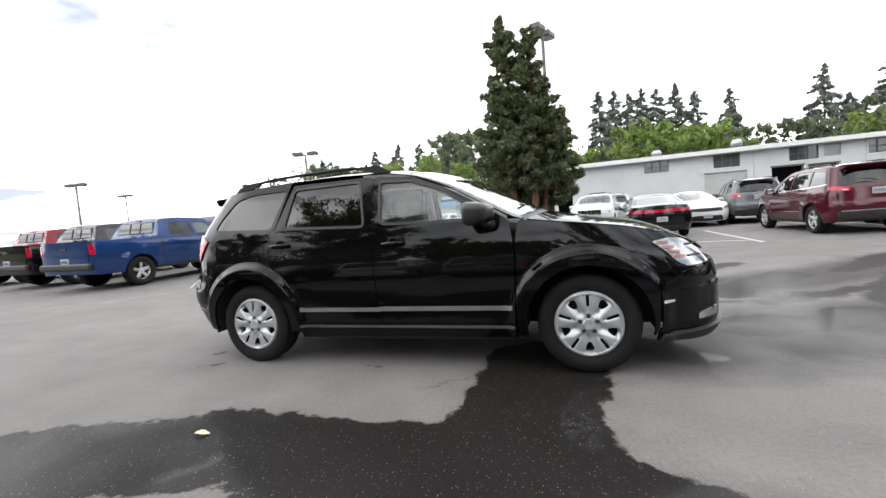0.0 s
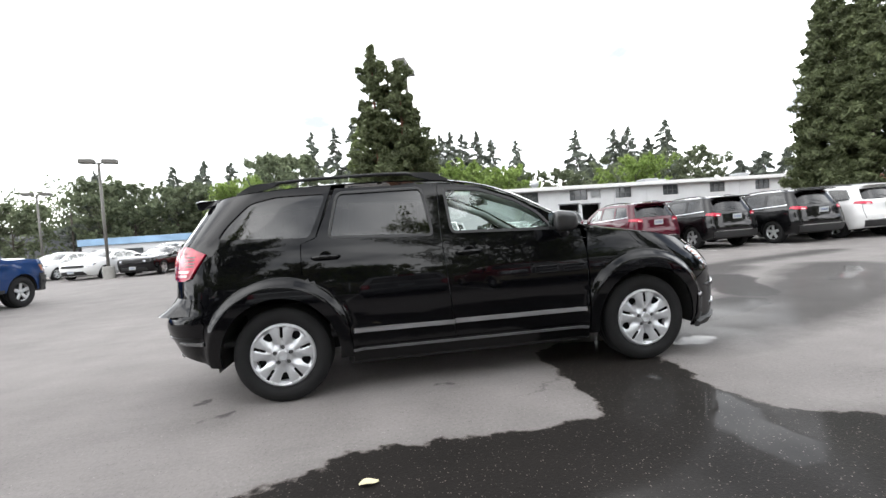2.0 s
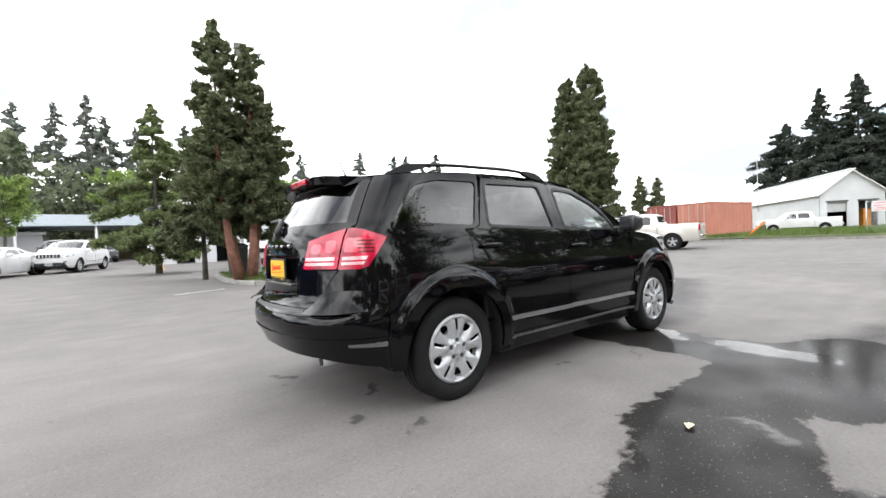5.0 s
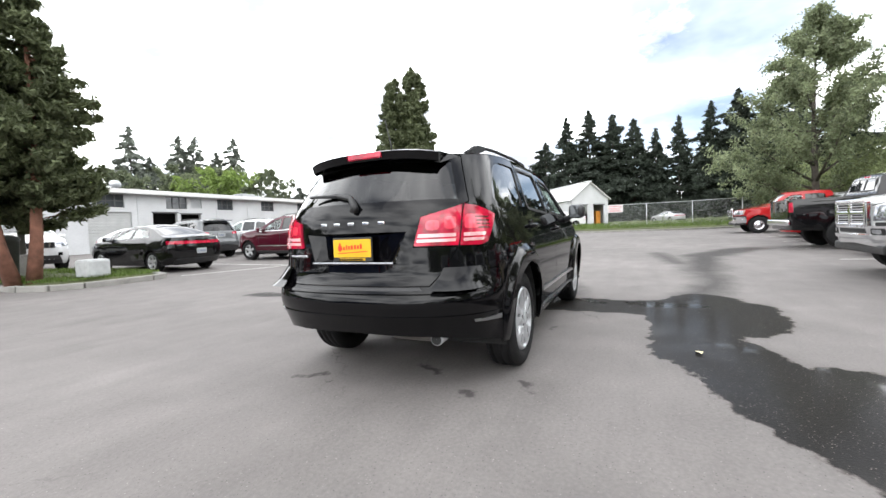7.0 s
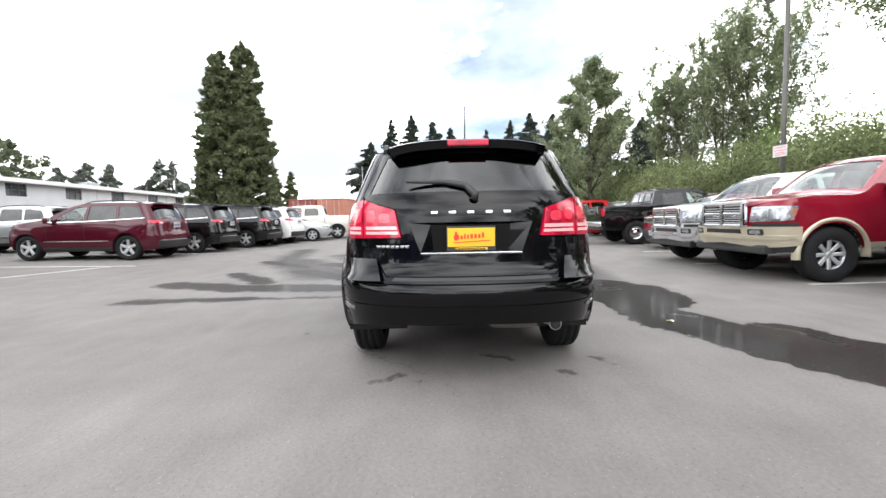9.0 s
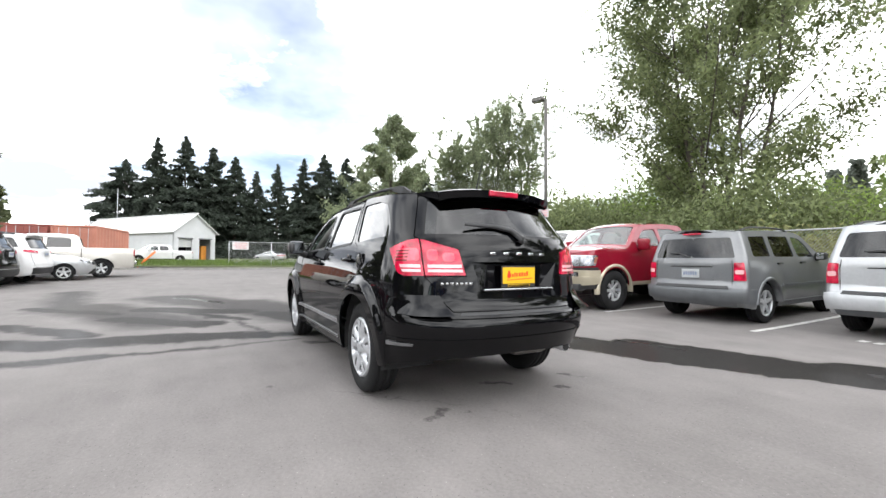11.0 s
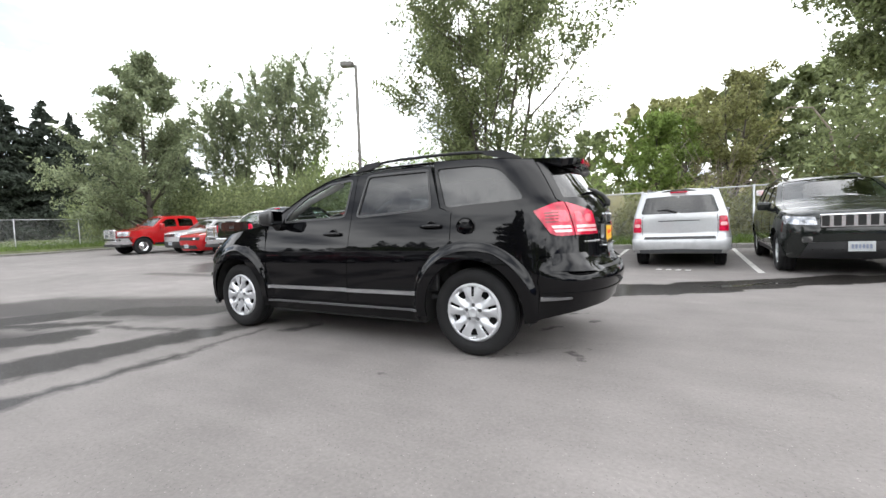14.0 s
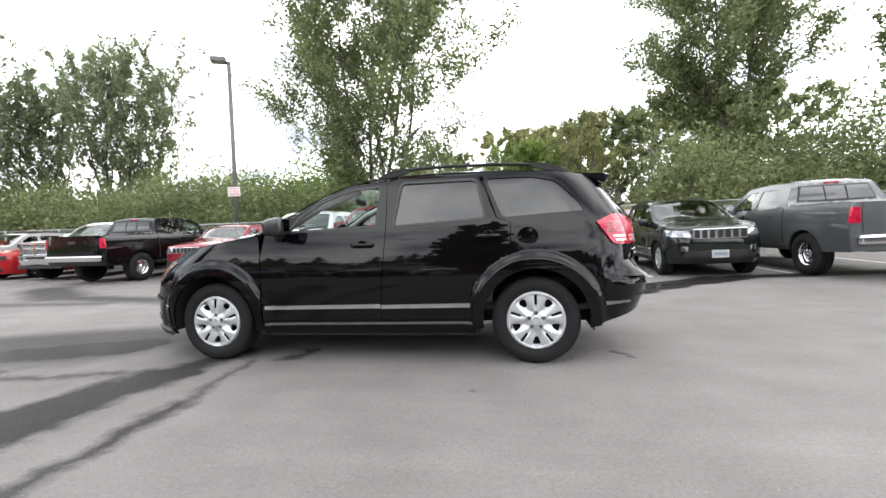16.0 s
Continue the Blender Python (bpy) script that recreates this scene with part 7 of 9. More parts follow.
def broadleaf(x, y, height, spread, count, size, material, label, seed, base=None, low=0.25, stems=1, slim=1.0, bark=BARK, name="tree", lean=0.0, rise=(0.25, 0.7), shoots=6, tuft=1.0):
    """A broad-leaved tree: tapered stems, limbs, and leaves in clumps at the twigs."""
    rng = np.random.default_rng(seed)
    z0 = ground_height(x, y) if base is None else base
    root = thing(name, pose(x, y, z0), label, "tree", "trees round the lot")
    bm = bmesh.new()
    tips, weights = [], []
    for s in range(stems):
        a = 2 * math.pi * s / max(1, stems) + rng.uniform(0, 1)
        off = 0.0 if stems == 1 else 0.22 * spread
        h = height * rng.uniform(0.82, 0.97) if stems > 1 else height * 0.95
        pts, rad = [], []
        r0 = 0.018 * height / math.sqrt(stems)
        for k in range(9):
            t = k / 8
            w = 0.05 * spread * math.sin(3 * t + s)
            pts.append(Vector((off * math.cos(a) * t ** 0.8 + w + lean * t, off * math.sin(a) * t ** 0.8 + 0.6 * w, h * t)))
            rad.append(max(0.012, r0 * (1 - t) ** 0.9))
        add_tube(bm, [p - Vector((0, 0, 0.15)) if i == 0 else p for i, p in enumerate(pts)], rad, 8)
        limbs = max(16, int(46 / stems))
        for k in range(limbs):
            t = low + (0.97 - low) * (k + rng.uniform(0, 1)) / limbs
            i = min(7, int(t * 8))
            p = pts[i].lerp(pts[i + 1], t * 8 - i)
            ang = rng.uniform(0, 2 * math.pi)
            shape = math.sin(math.pi * min(1, max(0.03, (t - low * 0.6) / (1.02 - low * 0.6))) ** slim) ** 0.75
            length = spread * (0.14 + 0.86 * shape) * rng.uniform(0.65, 1.08) * (0.75 if stems > 1 else 1)
            up = rng.uniform(*rise)
            d = Vector((math.cos(ang), math.sin(ang), up)).normalized()
            mid = p + d * length * 0.55
            end = p + d * length + Vector((0, 0, 0.12 * length))
            add_tube(bm, [p, mid, end], [max(0.012, rad[i] * 0.45), max(0.008, rad[i] * 0.25), 0.006], 5)
            for q in range(shoots):
                u = rng.uniform(0.25, 1.0)
                b0 = p.lerp(end, u)
                way = Vector(rng.normal(size=3)) * 0.55 + d * 0.9 + Vector((0, 0, 0.35))
                tip = b0 + way.normalized() * length * rng.uniform(0.16, 0.40)
                if size < 0.25:
                    add_tube(bm, [b0, tip], [0.008, 0.003], 3, False)
                for e in (0.25, 0.5, 0.75, 1.0):
                    tips.append(tuple(b0.lerp(tip, e)))
                    weights.append(0.35 + 0.65 * e)
    part("trunk", bm, bark, root, smooth=True)
    tips, weights = np.array(tips), np.array(weights)
    clump = tuft * (0.035 * spread + 0.10)
    far = size > 0.25
    count = count if far else int(count * 1.55)
    pick = rng.choice(len(tips), count, p=weights / weights.sum())
    c = tips[pick] + np.clip(rng.normal(size=(count, 3)), -1.7, 1.7) * clump * rng.uniform(0.35, 1.0, (count, 1))
    c[:, 2] = np.maximum(c[:, 2], 0.15)
    leaves("crown", c, size * (0.92 if far else 0.72), material, root, 1.6, 0.25, rng=rng)
    return root


def conifer(x, y, height, spread, count, size, material, label, seed, base=None, low=0.1, power=0.85, bark=BARK, ragged=0.25, tops=((0, 0, 1.0, 1.0),), droop=0.35, rise=0.15, dense=16, name="conifer", group="trees round the lot", trunk_r=None):
    """A needle tree: boughs with side twigs that carry the sprays; tops lists stems as (x, y, height share, width share)."""
    rng = np.random.default_rng(seed)
    z0 = ground_height(x, y) if base is None else base
    root = thing(name, pose(x, y, z0), label, "tree", group)
    bm = bmesh.new()
    places, ways = [], []
    share = sum(h * w for _, _, h, w in tops)
    for ox, oy, hs, ws in tops:
        h = height * hs
        r0 = trunk_r or 0.016 * h
        add_tube(bm, [(ox * 0.35, oy * 0.35, -0.2), (ox * 0.7, oy * 0.7, h * 0.12), (ox, oy, h * 0.4), (ox, oy, h * 0.99)], [r0 * 1.25, r0, r0 * 0.6, 0.012], 9)
        number = max(60, int(h * dense))
        boughs = []
        for k in range(number):
            t = low + (0.995 - low) * ((k + rng.uniform(0, 1)) / number) ** 0.92
            ang = rng.uniform(0, 2 * math.pi)
            reach = spread * ws * max(0.02, 1 - (t - low) / (1 - low)) ** power * min(1, 0.55 + (t - low) * 5)
            lobe = 1 + 1.1 * ragged * noise.noise(Vector((1.3 * math.cos(ang) + seed, 1.3 * math.sin(ang), t * h * 0.7)))
            boughs.append((t, ang, max(0.12, reach * lobe * rng.uniform(1 - 0.8 * ragged, 1 + 0.45 * ragged))))
        lens = np.array([b[2] for b in boughs])
        share_n = (count * hs * ws / share * lens ** 1.25 / (lens ** 1.25).sum()).astype(int) + 4
        for (t, ang, ln), m in zip(boughs, share_n):
            p = Vector((ox, oy, h * t))
            c, s = math.cos(ang), math.sin(ang)
            lift = rise + 0.9 * max(0, t - 0.75)
            if ln > 0.5:
                add_tube(bm, [p, p + Vector((c * ln * 0.5, s * ln * 0.5, ln * (0.5 * lift - 0.25 * droop))), p + Vector((c * ln * 0.95, s * ln * 0.95, ln * 0.95 * (lift - 0.95 * droop)))], [0.02, 0.012, 0.004], 4, False)
            twigs = max(4, int(4 + 4 * ln))
            pick = rng.integers(0, twigs, m)
            at = 0.22 + 0.78 * (np.arange(twigs) + rng.uniform(0, 1, twigs)) / twigs
            turn = np.where(np.arange(twigs) % 2 == 0, 1, -1) * rng.uniform(0.5, 1.0, twigs)
            reach_t = (0.16 + 0.34 * (1 - at)) * ln * rng.uniform(0.7, 1.3, twigs)
            u, w = at[pick], rng.uniform(0, 1, m) ** 0.8
            da = ang + turn[pick]
            run = w * reach_t[pick]
            px = c * u * ln + np.cos(da) * run + rng.normal(size=m) * 0.035 * ln ** 0.5
            py = s * u * ln + np.sin(da) * run + rng.normal(size=m) * 0.035 * ln ** 0.5
            z = h * t + ln * u * (lift - droop * u) - 0.22 * run * (0.4 + droop) + rng.normal(size=m) * (0.02 + 0.035 * ln)
            places.append(np.stack([ox + px, oy + py, z], 1))
            ways.append(np.stack([np.cos(da), np.sin(da), np.full(m, 0.25 + rise - droop)], 1))
    part("trunk", bm, bark, root, smooth=True)
    leaves("crown", np.concatenate(places), size, material, root, 2.6, 0.1, np.concatenate(ways), rng)
    return root


def thicket(x0, x1, y0, y1, height, count, size, material, label, seed, name="shrubs", bumps=14, rise=0.0):
    """A dense bank of shrubs, uneven on top."""
    rng = np.random.default_rng(seed)
    c = []
    for k in range(bumps):
        t = (k + rng.uniform(0, 1)) / bumps
        x, y = x0 + (x1 - x0) * t, y0 + (y1 - y0) * ((k * 0.618) % 1.0)
        h = height * rng.uniform(0.6, 1.2)
        r = h * rng.uniform(0.45, 0.75)
        m = int((1.0 if name == "far_wood" else 1.3) * count / bumps)
        d = rng.normal(size=(m, 3))
        d /= np.linalg.norm(d, axis=1, keepdims=True)
        rad = rng.uniform(0.15, 1.0, (m, 1)) ** 0.5 * (1 + 0.16 * np.sin(5 * d[:, :1] + 4 * d[:, 1:2] * k) + 0.12 * np.sin(11 * d[:, 2:] + 9 * d[:, :1]))
        p = d * rad * (r, r, h * 0.62) + (x, y, h * 0.45 + rise)
        p[:, 2] = np.abs(p[:, 2])
        p[:, 2] += ground_height(x, y)
        c.append(p)
    c = np.concatenate(c)
    ob = leaves(name, c, size * (0.95 if name == "far_wood" else 0.76), material, None, 1.6, 0.2, rng=rng, label=label, category="shrubs", kind="stuff")
    return ob


# the big trees beyond the south fence
broadleaf(6.2, -19.8, 18.5, 10.4, 54000, 0.17, LEAF_MID, "tall airy broadleaf tree with several stems behind the fence", 11, low=0.1, stems=5, slim=0.7, rise=(0.5, 1.2), shoots=12, tuft=0.85)
broadleaf(29.6, -12.2, 13.4, 5.2, 32000, 0.175, LEAF_SILVER, "grey-green poplar at the corner of the lot", 12, low=0.02, slim=0.32, rise=(0.15, 0.8), shoots=12)
broadleaf(26.8, -22.6, 13.6, 10.5, 27000, 0.17, LEAF_SILVER, "upright poplar with upswept branches", 13, low=0.02, stems=6, slim=0.62, rise=(1.4, 2.8), shoots=6, tuft=0.42)
broadleaf(33.8, -22.0, 12.4, 9.0, 20000, 0.18, LEAF_SILVER, "poplar with upswept branches beside a taller one", 14, low=0.02, stems=5, slim=0.62, rise=(1.4, 2.8), shoots=6, tuft=0.42)
broadleaf(-12.5, -19.0, 16.0, 7.4, 40000, 0.17, LEAF_MID, "airy broadleaf tree over a thicket", 15, low=0.16, stems=4, rise=(0.5, 1.2), shoots=11, tuft=0.9)
broadleaf(-21.0, -17.0, 12.5, 5.0, 16000, 0.19, LEAF_MID, "broadleaf tree at the end of the thicket", 16, low=0.12, stems=2)
broadleaf(-5.2, -18.6, 7.8, 2.6, 9000, 0.13, LEAF_OLIVE, "thin yellow-green tree with hanging shoots", 17, low=0.1, stems=2)
broadleaf(-2.2, -18.9, 5.6, 2.3, 11000, 0.13, LEAF_BRIGHT, "small bright green tree behind the fence", 18, low=0.1)
thicket(-28, -7.5, -18.0, -13.2, 4.8, 104000, 0.14, LEAF_MID, "dense green thicket behind the chain-link fence", 21, bumps=22)
thicket(-6.5, 2.5, -16.0, -13.0, 1.9, 30000, 0.11, LEAF_OLIVE, "low yellow-green brambles behind the fence", 32, bumps=12)
thicket(-16, -6.5, -15.5, -13.0, 2.4, 16000, 0.12, LEAF_OLIVE, "yellow-green brambles behind the fence", 22, bumps=10)
thicket(2, 30, -18.5, -14.2, 3.9, 92000, 0.145, LEAF_MID, "tall green hedge of shrubs and saplings", 23, bumps=26)
thicket(4, 30, -26, -20, 6.0, 52000, 0.18, LEAF_BRIGHT, "light green saplings behind the hedge", 24, bumps=14)
thicket(14, 30, -20, -17.5, 4.6, 40000, 0.15, LEAF_MID, "tall green hedge before the poplars", 33, bumps=13)
thicket(28, 44, -19, -13.5, 4.5, 34000, 0.17, LEAF_MID, "green shrubs at the corner of the lot", 25, bumps=12)
thicket(-6, 48, -50, -44, 6.6, 50000, 0.34, LEAF_MID, "far green wood beyond the hedge", 27, bumps=20, name="far_wood")
thicket(-52, 3, 64, 71, 9.8, 64000, 0.36, LEAF_DEEP, "far green wood along the road", 28, bumps=22, name="far_wood")
thicket(6, 66, 66, 76, 9.0, 60000, 0.36, LEAF_DEEP, "far green wood behind the workshop", 29, bumps=22, name="far_wood")
# unseen wood, added to darken what the black car's rear mirrors
thicket(-72, -62, -50, -18, 9.0, 26000, 0.36, LEAF_DEEP, "far green wood west of the lot", 31, bumps=24, name="far_wood")
thicket(32.5, 33.8, -10.5, 0.5, 0.75, 5000, 0.08, LEAF_SILVER, "weeds with pale heads along the fence", 26, bumps=16, name="weeds")
for k, (fx, fy, fh) in enumerate(((-4.0, -41, 11.5), (-8.5, -40, 11.5), (-13, -39, 12.0), (-18, -38, 12.0), (-24, -36, 12.5), (7, -56, 12.6), (1, -57, 15.5), (-4, -57, 14.5), (-12, -56, 15))):
    broadleaf(fx, fy, fh, 4.6, 6000, 0.32, LEAF_MID if k % 3 else LEAF_OLIVE, "rounded broadleaf tree on the wooded slope", 30 + k, low=0.08, shoots=3)
for k, (fx, fy, fh) in enumerate(((10.5, -52, 10), (13, -60, 11), (15.5, -62, 11), (20, -66, 10))):
    conifer(fx, fy, fh, 1.9, 1500, 0.5, NEEDLE_HAZED, "small distant conifer above the hedge", 45 + k)

# island trees and the column-shaped pair
ISLE_Z = ground_height(1.0, 11.5) + 0.15
conifer(0.0, 10.75, 7.45, 1.55, 115000, 0.066, NEEDLE, "dark green twin-stemmed cedar with reddish trunks on the island", 51, base=ISLE_Z + 0.1, low=0.23, power=0.52, bark=REDBARK, ragged=0.45, tops=((-0.68, -0.2, 1.0, 0.60), (0.20, -0.35, 0.92, 0.58), (0.5, 0.5, 0.6, 0.8), (-0.3, 0.7, 0.72, 0.8)), droop=0.15, rise=0.35, dense=22, name="cedar", trunk_r=0.12)
conifer(-0.7, 13.6, 5.2, 1.4, 34000, 0.07, NEEDLE, "smaller conifer behind the cedar on the island", 52, base=ISLE_Z, low=0.2, droop=0.3, rise=0.2, ragged=0.4)
conifer(-1.6, 19.5, 7.6, 1.9, 40000, 0.075, mat("soft_green_sprays", (0.15, 0.185, 0.075), 0.6, vary=0.3, scale=0.7, island=0.4, transl=0.4), "soft green conifer beyond the island", 53, low=0.08, droop=0.35, rise=0.2, ragged=0.5, power=0.7)
conifer(21.9, 12.9, 11.85, 1.95, 120000, 0.10, NEEDLE, "dense column-shaped evergreen with two tips", 54, low=0.02, power=0.42, ragged=0.22, tops=((-0.1, -0.55, 1.0, 0.95), (-0.4, 0.9, 0.955, 0.92)), droop=0.1, rise=0.35, dense=26, name="evergreen")
for k, (fx, fy, fh) in enumerate(((38.6, 17.4, 6.3), (39.2, 15.9, 6.0))):
    conifer(fx, fy, fh, 1.25, 9000, 0.13, NEEDLE, "small cone-shaped evergreen behind the containers", 55 + k, low=0.02, power=0.6, ragged=0.12, droop=0.1, name="evergreen")
# dark row to the east
for k, (fx, fy, fh) in enumerate(((76, 13.5, 15.6), (71.5, 9.0, 18.6), (72, 5.4, 19.4), (72, 1.6, 18.2), (71.6, -1.6, 17.0), (71.4, -4.8, 15.0), (70.8, -8.0, 16.2), (70, -12.2, 17.6), (69.2, -15.4, 18.6), (68, -19, 18.2), (67, -21.5, 17.0), (65.4, -26, 17), (62.4, -32, 16))):
    conifer(fx, fy, fh, (6.8, 5.6, 6.2, 5.2)[k % 4] if k not in (5, 6) else 3.8, 25000 if k not in (5, 6) else 9000, 0.24, NEEDLE_DARK, "tall dark spruce in the row behind the shed", 60 + k, low=0.0, power=(0.8, 0.95, 0.87)[k % 3], ragged=0.6, droop=0.25, rise=0.12, dense=14)
# far woods to the north
for k, (fx, fy, fh) in enumerate(((9.8, 85.5, 23), (12.3, 85.3, 22), (14.5, 85, 22.6), (17, 84.7, 22), (20, 84, 22.3), (22.8, 83.2, 20), (28, 82, 19.5), (39, 77, 20), (41.8, 76.5, 15), (45.3, 73.6, 19), (47.6, 72.2, 19), (50.3, 70.4, 16.5), (52.8, 68.6, 19.3))):
    conifer(fx, fy, fh, 4.4, 11000, 0.25, NEEDLE_HAZED, "tall distant fir above the building", 80 + k, low=0.1, ragged=0.65, power=0.7, droop=0.4, rise=0.1, dense=8)
for k, (fx, fy, fh) in enumerate(((-32, 64.6, 11), (-28, 66, 11.8), (-24.5, 67.5, 11.6), (-5.0, 71, 17.8), (-8.2, 70.8, 16.4), (-12, 70, 15.8), (-40, 60, 10), (54.3, 54, 8.8), (56.3, 51.7, 9.6), (58, 49.5, 9.6), (61.6, 44.6, 10.8), (62.6, 43.2, 10.6), (0.1, 67, 17.4), (-3.2, 67.2, 14.8), (5.8, 66.5, 18.5))):
    conifer(fx, fy, fh * (1.25 if fx < -3 else 1.0), 3.8, 8500, 0.25, NEEDLE_HAZED, "distant conifer along the edge of the wood", 100 + k, low=0.06, ragged=0.6, power=0.7, rise=0.1, dense=6)
for k, (fx, fy, fh, bright) in enumerate(((8.4, 55.7, 10.6, 1), (12, 55, 10.4, 1), (17.4, 54, 9.2, 1), (32, 46.6, 8.6, 1), (-1, 57, 10, 1), (3, 58, 8, 1), (-21, 68.5, 15, 0), (-17, 69.5, 16, 0), (-14.5, 54, 12.6, 0), (-12, 54.5, 12.5, 0), (-30, 60, 10, 0), (-34, 57, 10, 0), (-37, 55.5, 10, 0), (-26, 62, 9.5, 0), (38, 62, 11, 0), (43, 60, 11.5, 0), (24, 66, 10, 0), (30, 64, 10, 0), (48, 55, 11, 0), (-44, 51, 7, 0), (-18, 58, 9, 0), (35, 58, 9, 0))):
    broadleaf(fx, fy, fh * (1.0 if bright else 1.02), 4.4, 6000, 0.31, LEAF_BRIGHT if bright else LEAF_DEEP, "light green broadleaf tree behind the building" if bright else "green broadleaf tree at the edge of the wood", 120 + k, low=0.06, shoots=3)
for k, (fx, fy, fh) in enumerate(((-11.6, 34.8, 7.2), (-8.6, 35.5, 6.2), (-8.1, 17.7, 4.4))):
    broadleaf(fx, fy, fh, 1.7 if k < 2 else 1.1, 4200, 0.16 if k < 2 else 0.1, LEAF_BRIGHT, "young street tree with a thin trunk on a planted strip", 150 + k, low=0.35)

# ---------------------------------------------------------------- kerbs, island, banks, lines
CONCRETE = mat("weathered_concrete", (0.234, 0.226, 0.211), 0.85, vary=0.2, scale=3, fine=0.15, bump=0.3, bump_scale=50)
LINEPAINT = mat("worn_white_line_paint", (0.484, 0.476, 0.452), 0.7, vary=0.25, scale=9, fine=0.25)


def kerb_run(points, name="kerb", width=0.15, high=0.13):
    """A run of kerb stones, each a piece of its own."""
    run = thing(name, pose(0, 0, 0), "low weathered concrete kerb", "kerb", kind="structure")
    total = 0
    for a, b in zip(points, points[1:]):
        a, b = Vector(a), Vector(b)
        n = max(1, round((b - a).length / 1.2))
        for k in range(n):
            p, q = a.lerp(b, k / n), a.lerp(b, (k + 1) / n)
            d = (q - p)
            L = d.length - 0.012
            za, zb = ground_height(p.x, p.y), ground_height(q.x, q.y)
            bm = bmesh.new()
            add_box(bm, (0, -width / 2, -0.12), (L, width / 2, high), 0.022)
            ob = part("kerb_stone", bm, CONCRETE, run)
            ob.matrix_local = Matrix.Translation((p.x, p.y, za)) @ pose(0, 0, 0, 0, -math.degrees(math.atan2(zb - za, d.length)), math.degrees(math.atan2(d.y, d.x)))
            total += 1
    return run


kerb_run([(28.4, 15), (28.0, 4), (28.2, -4), (29.0, -9.5), (27.6, -10.8)])
kerb_run([(27.6, -10.8), (10, -10.75), (-8, -10.75), (-24, -10.75)])
ISLE = [(0.0, 9.75), (0.5, 9.5), (1.9, 9.45), (2.35, 9.7), (2.5, 10.3), (2.45, 13.5), (1.9, 14.6), (0.6, 14.8), (-0.25, 14.2), (-0.4, 12.0), (-0.3, 10.3)]
kerb_run(ISLE + [ISLE[0]])


def turf_sheet(name, outline, lift, mound, label, step=0.5):
    v2, f = fill(outline, [], step)
    rim = np.array(resample(outline, step * 0.5))
    v = []
    for x, y in v2:
        d = min(2.0, float(np.sqrt(((rim - (x, y)) ** 2).sum(1)).min()))
        v.append((x, y, ground_height(x, y) + lift + mound * (1 - math.exp(-1.5 * d)) + (0.03 * noise.noise(Vector((x, y, 0))) if d > 0.1 else 0)))
    mesh = bpy.data.meshes.new(name)
    mesh.from_pydata(v, [], [t if np.cross(np.subtract(v2[t[1]], v2[t[0]]), np.subtract(v2[t[2]], v2[t[0]])) > 0 else t[::-1] for t in f.tolist()])
    mesh.polygons.foreach_set("use_smooth", [True] * len(f))
    mesh.materials.append(TURF)
    return place_mesh(name, mesh, None, label, "grass", kind="structure")


def grass_stuff(name, x0, x1, y0, y1, count, high, lift, seed, keep=None, label="tufts of uncut grass"):
    rng = np.random.default_rng(seed)
    x, y = rng.uniform(x0, x1, count), rng.uniform(y0, y1, count)
    if keep:
        ok = inside(keep, np.stack([x, y], 1))
        x, y = x[ok], y[ok]
    g = np.array([ground_height(a, b) for a, b in zip(x, y)]) + lift
    h = high * rng.uniform(0.4, 1.2, len(x))
    ang, w = rng.uniform(0, 6.28, len(x)), 0.012 + 0.02 * high
    dx, dy = np.cos(ang) * w, np.sin(ang) * w
    lx, ly = rng.normal(size=len(x)) * h * 0.4, rng.normal(size=len(x)) * h * 0.4
    v = np.stack([np.stack([x - dx, y - dy, g], 1), np.stack([x + dx, y + dy, g], 1), np.stack([x + lx, y + ly, g + h], 1)], 1).reshape(-1, 3)
    mesh = bpy.data.meshes.new(name)
    mesh.from_pydata(v.tolist(), [], (np.arange(len(x))[:, None] * 3 + [0, 1, 2]).tolist())
    mesh.materials.append(GRASS)
    place_mesh(name, mesh, None, label, "grass", kind="stuff")


inner = shrink(ISLE, 0.07)
turf_sheet("island_turf", inner, 0.09, 0.14, "short grass on a kerbed island")
grass_stuff("island_grass", -0.4, 2.5, 9.4, 14.8, 9000, 0.07, 0.17, 201, inner, "short dry grass on the island")
turf_sheet("east_bank", [(28.1, 15), (28.08, -4), (28.9, -9.6), (29.2, -40), (140, -60), (140, 30), (60, 30)], 0.08, 0.22, "rough grass bank beyond the kerb", 2.0)
grass_stuff("bank_grass", 28.2, 44, -12, 14, 26000, 0.28, 0.26, 202)
turf_sheet("south_bank", [(29, -10.85), (29, -90), (-70, -90), (-70, -10.85)], 0.06, 0.12, "weedy ground under the thicket", 2.5)
grass_stuff("fence_grass", -24, 28, -12.2, -10.85, 14000, 0.3, 0.1, 203)


DRYBANK = mat("dry_grass_slope", (0.15, 0.135, 0.055), 0.95, vary=0.35, scale=0.6, fine=0.3, bump=0.5, bump_scale=20)


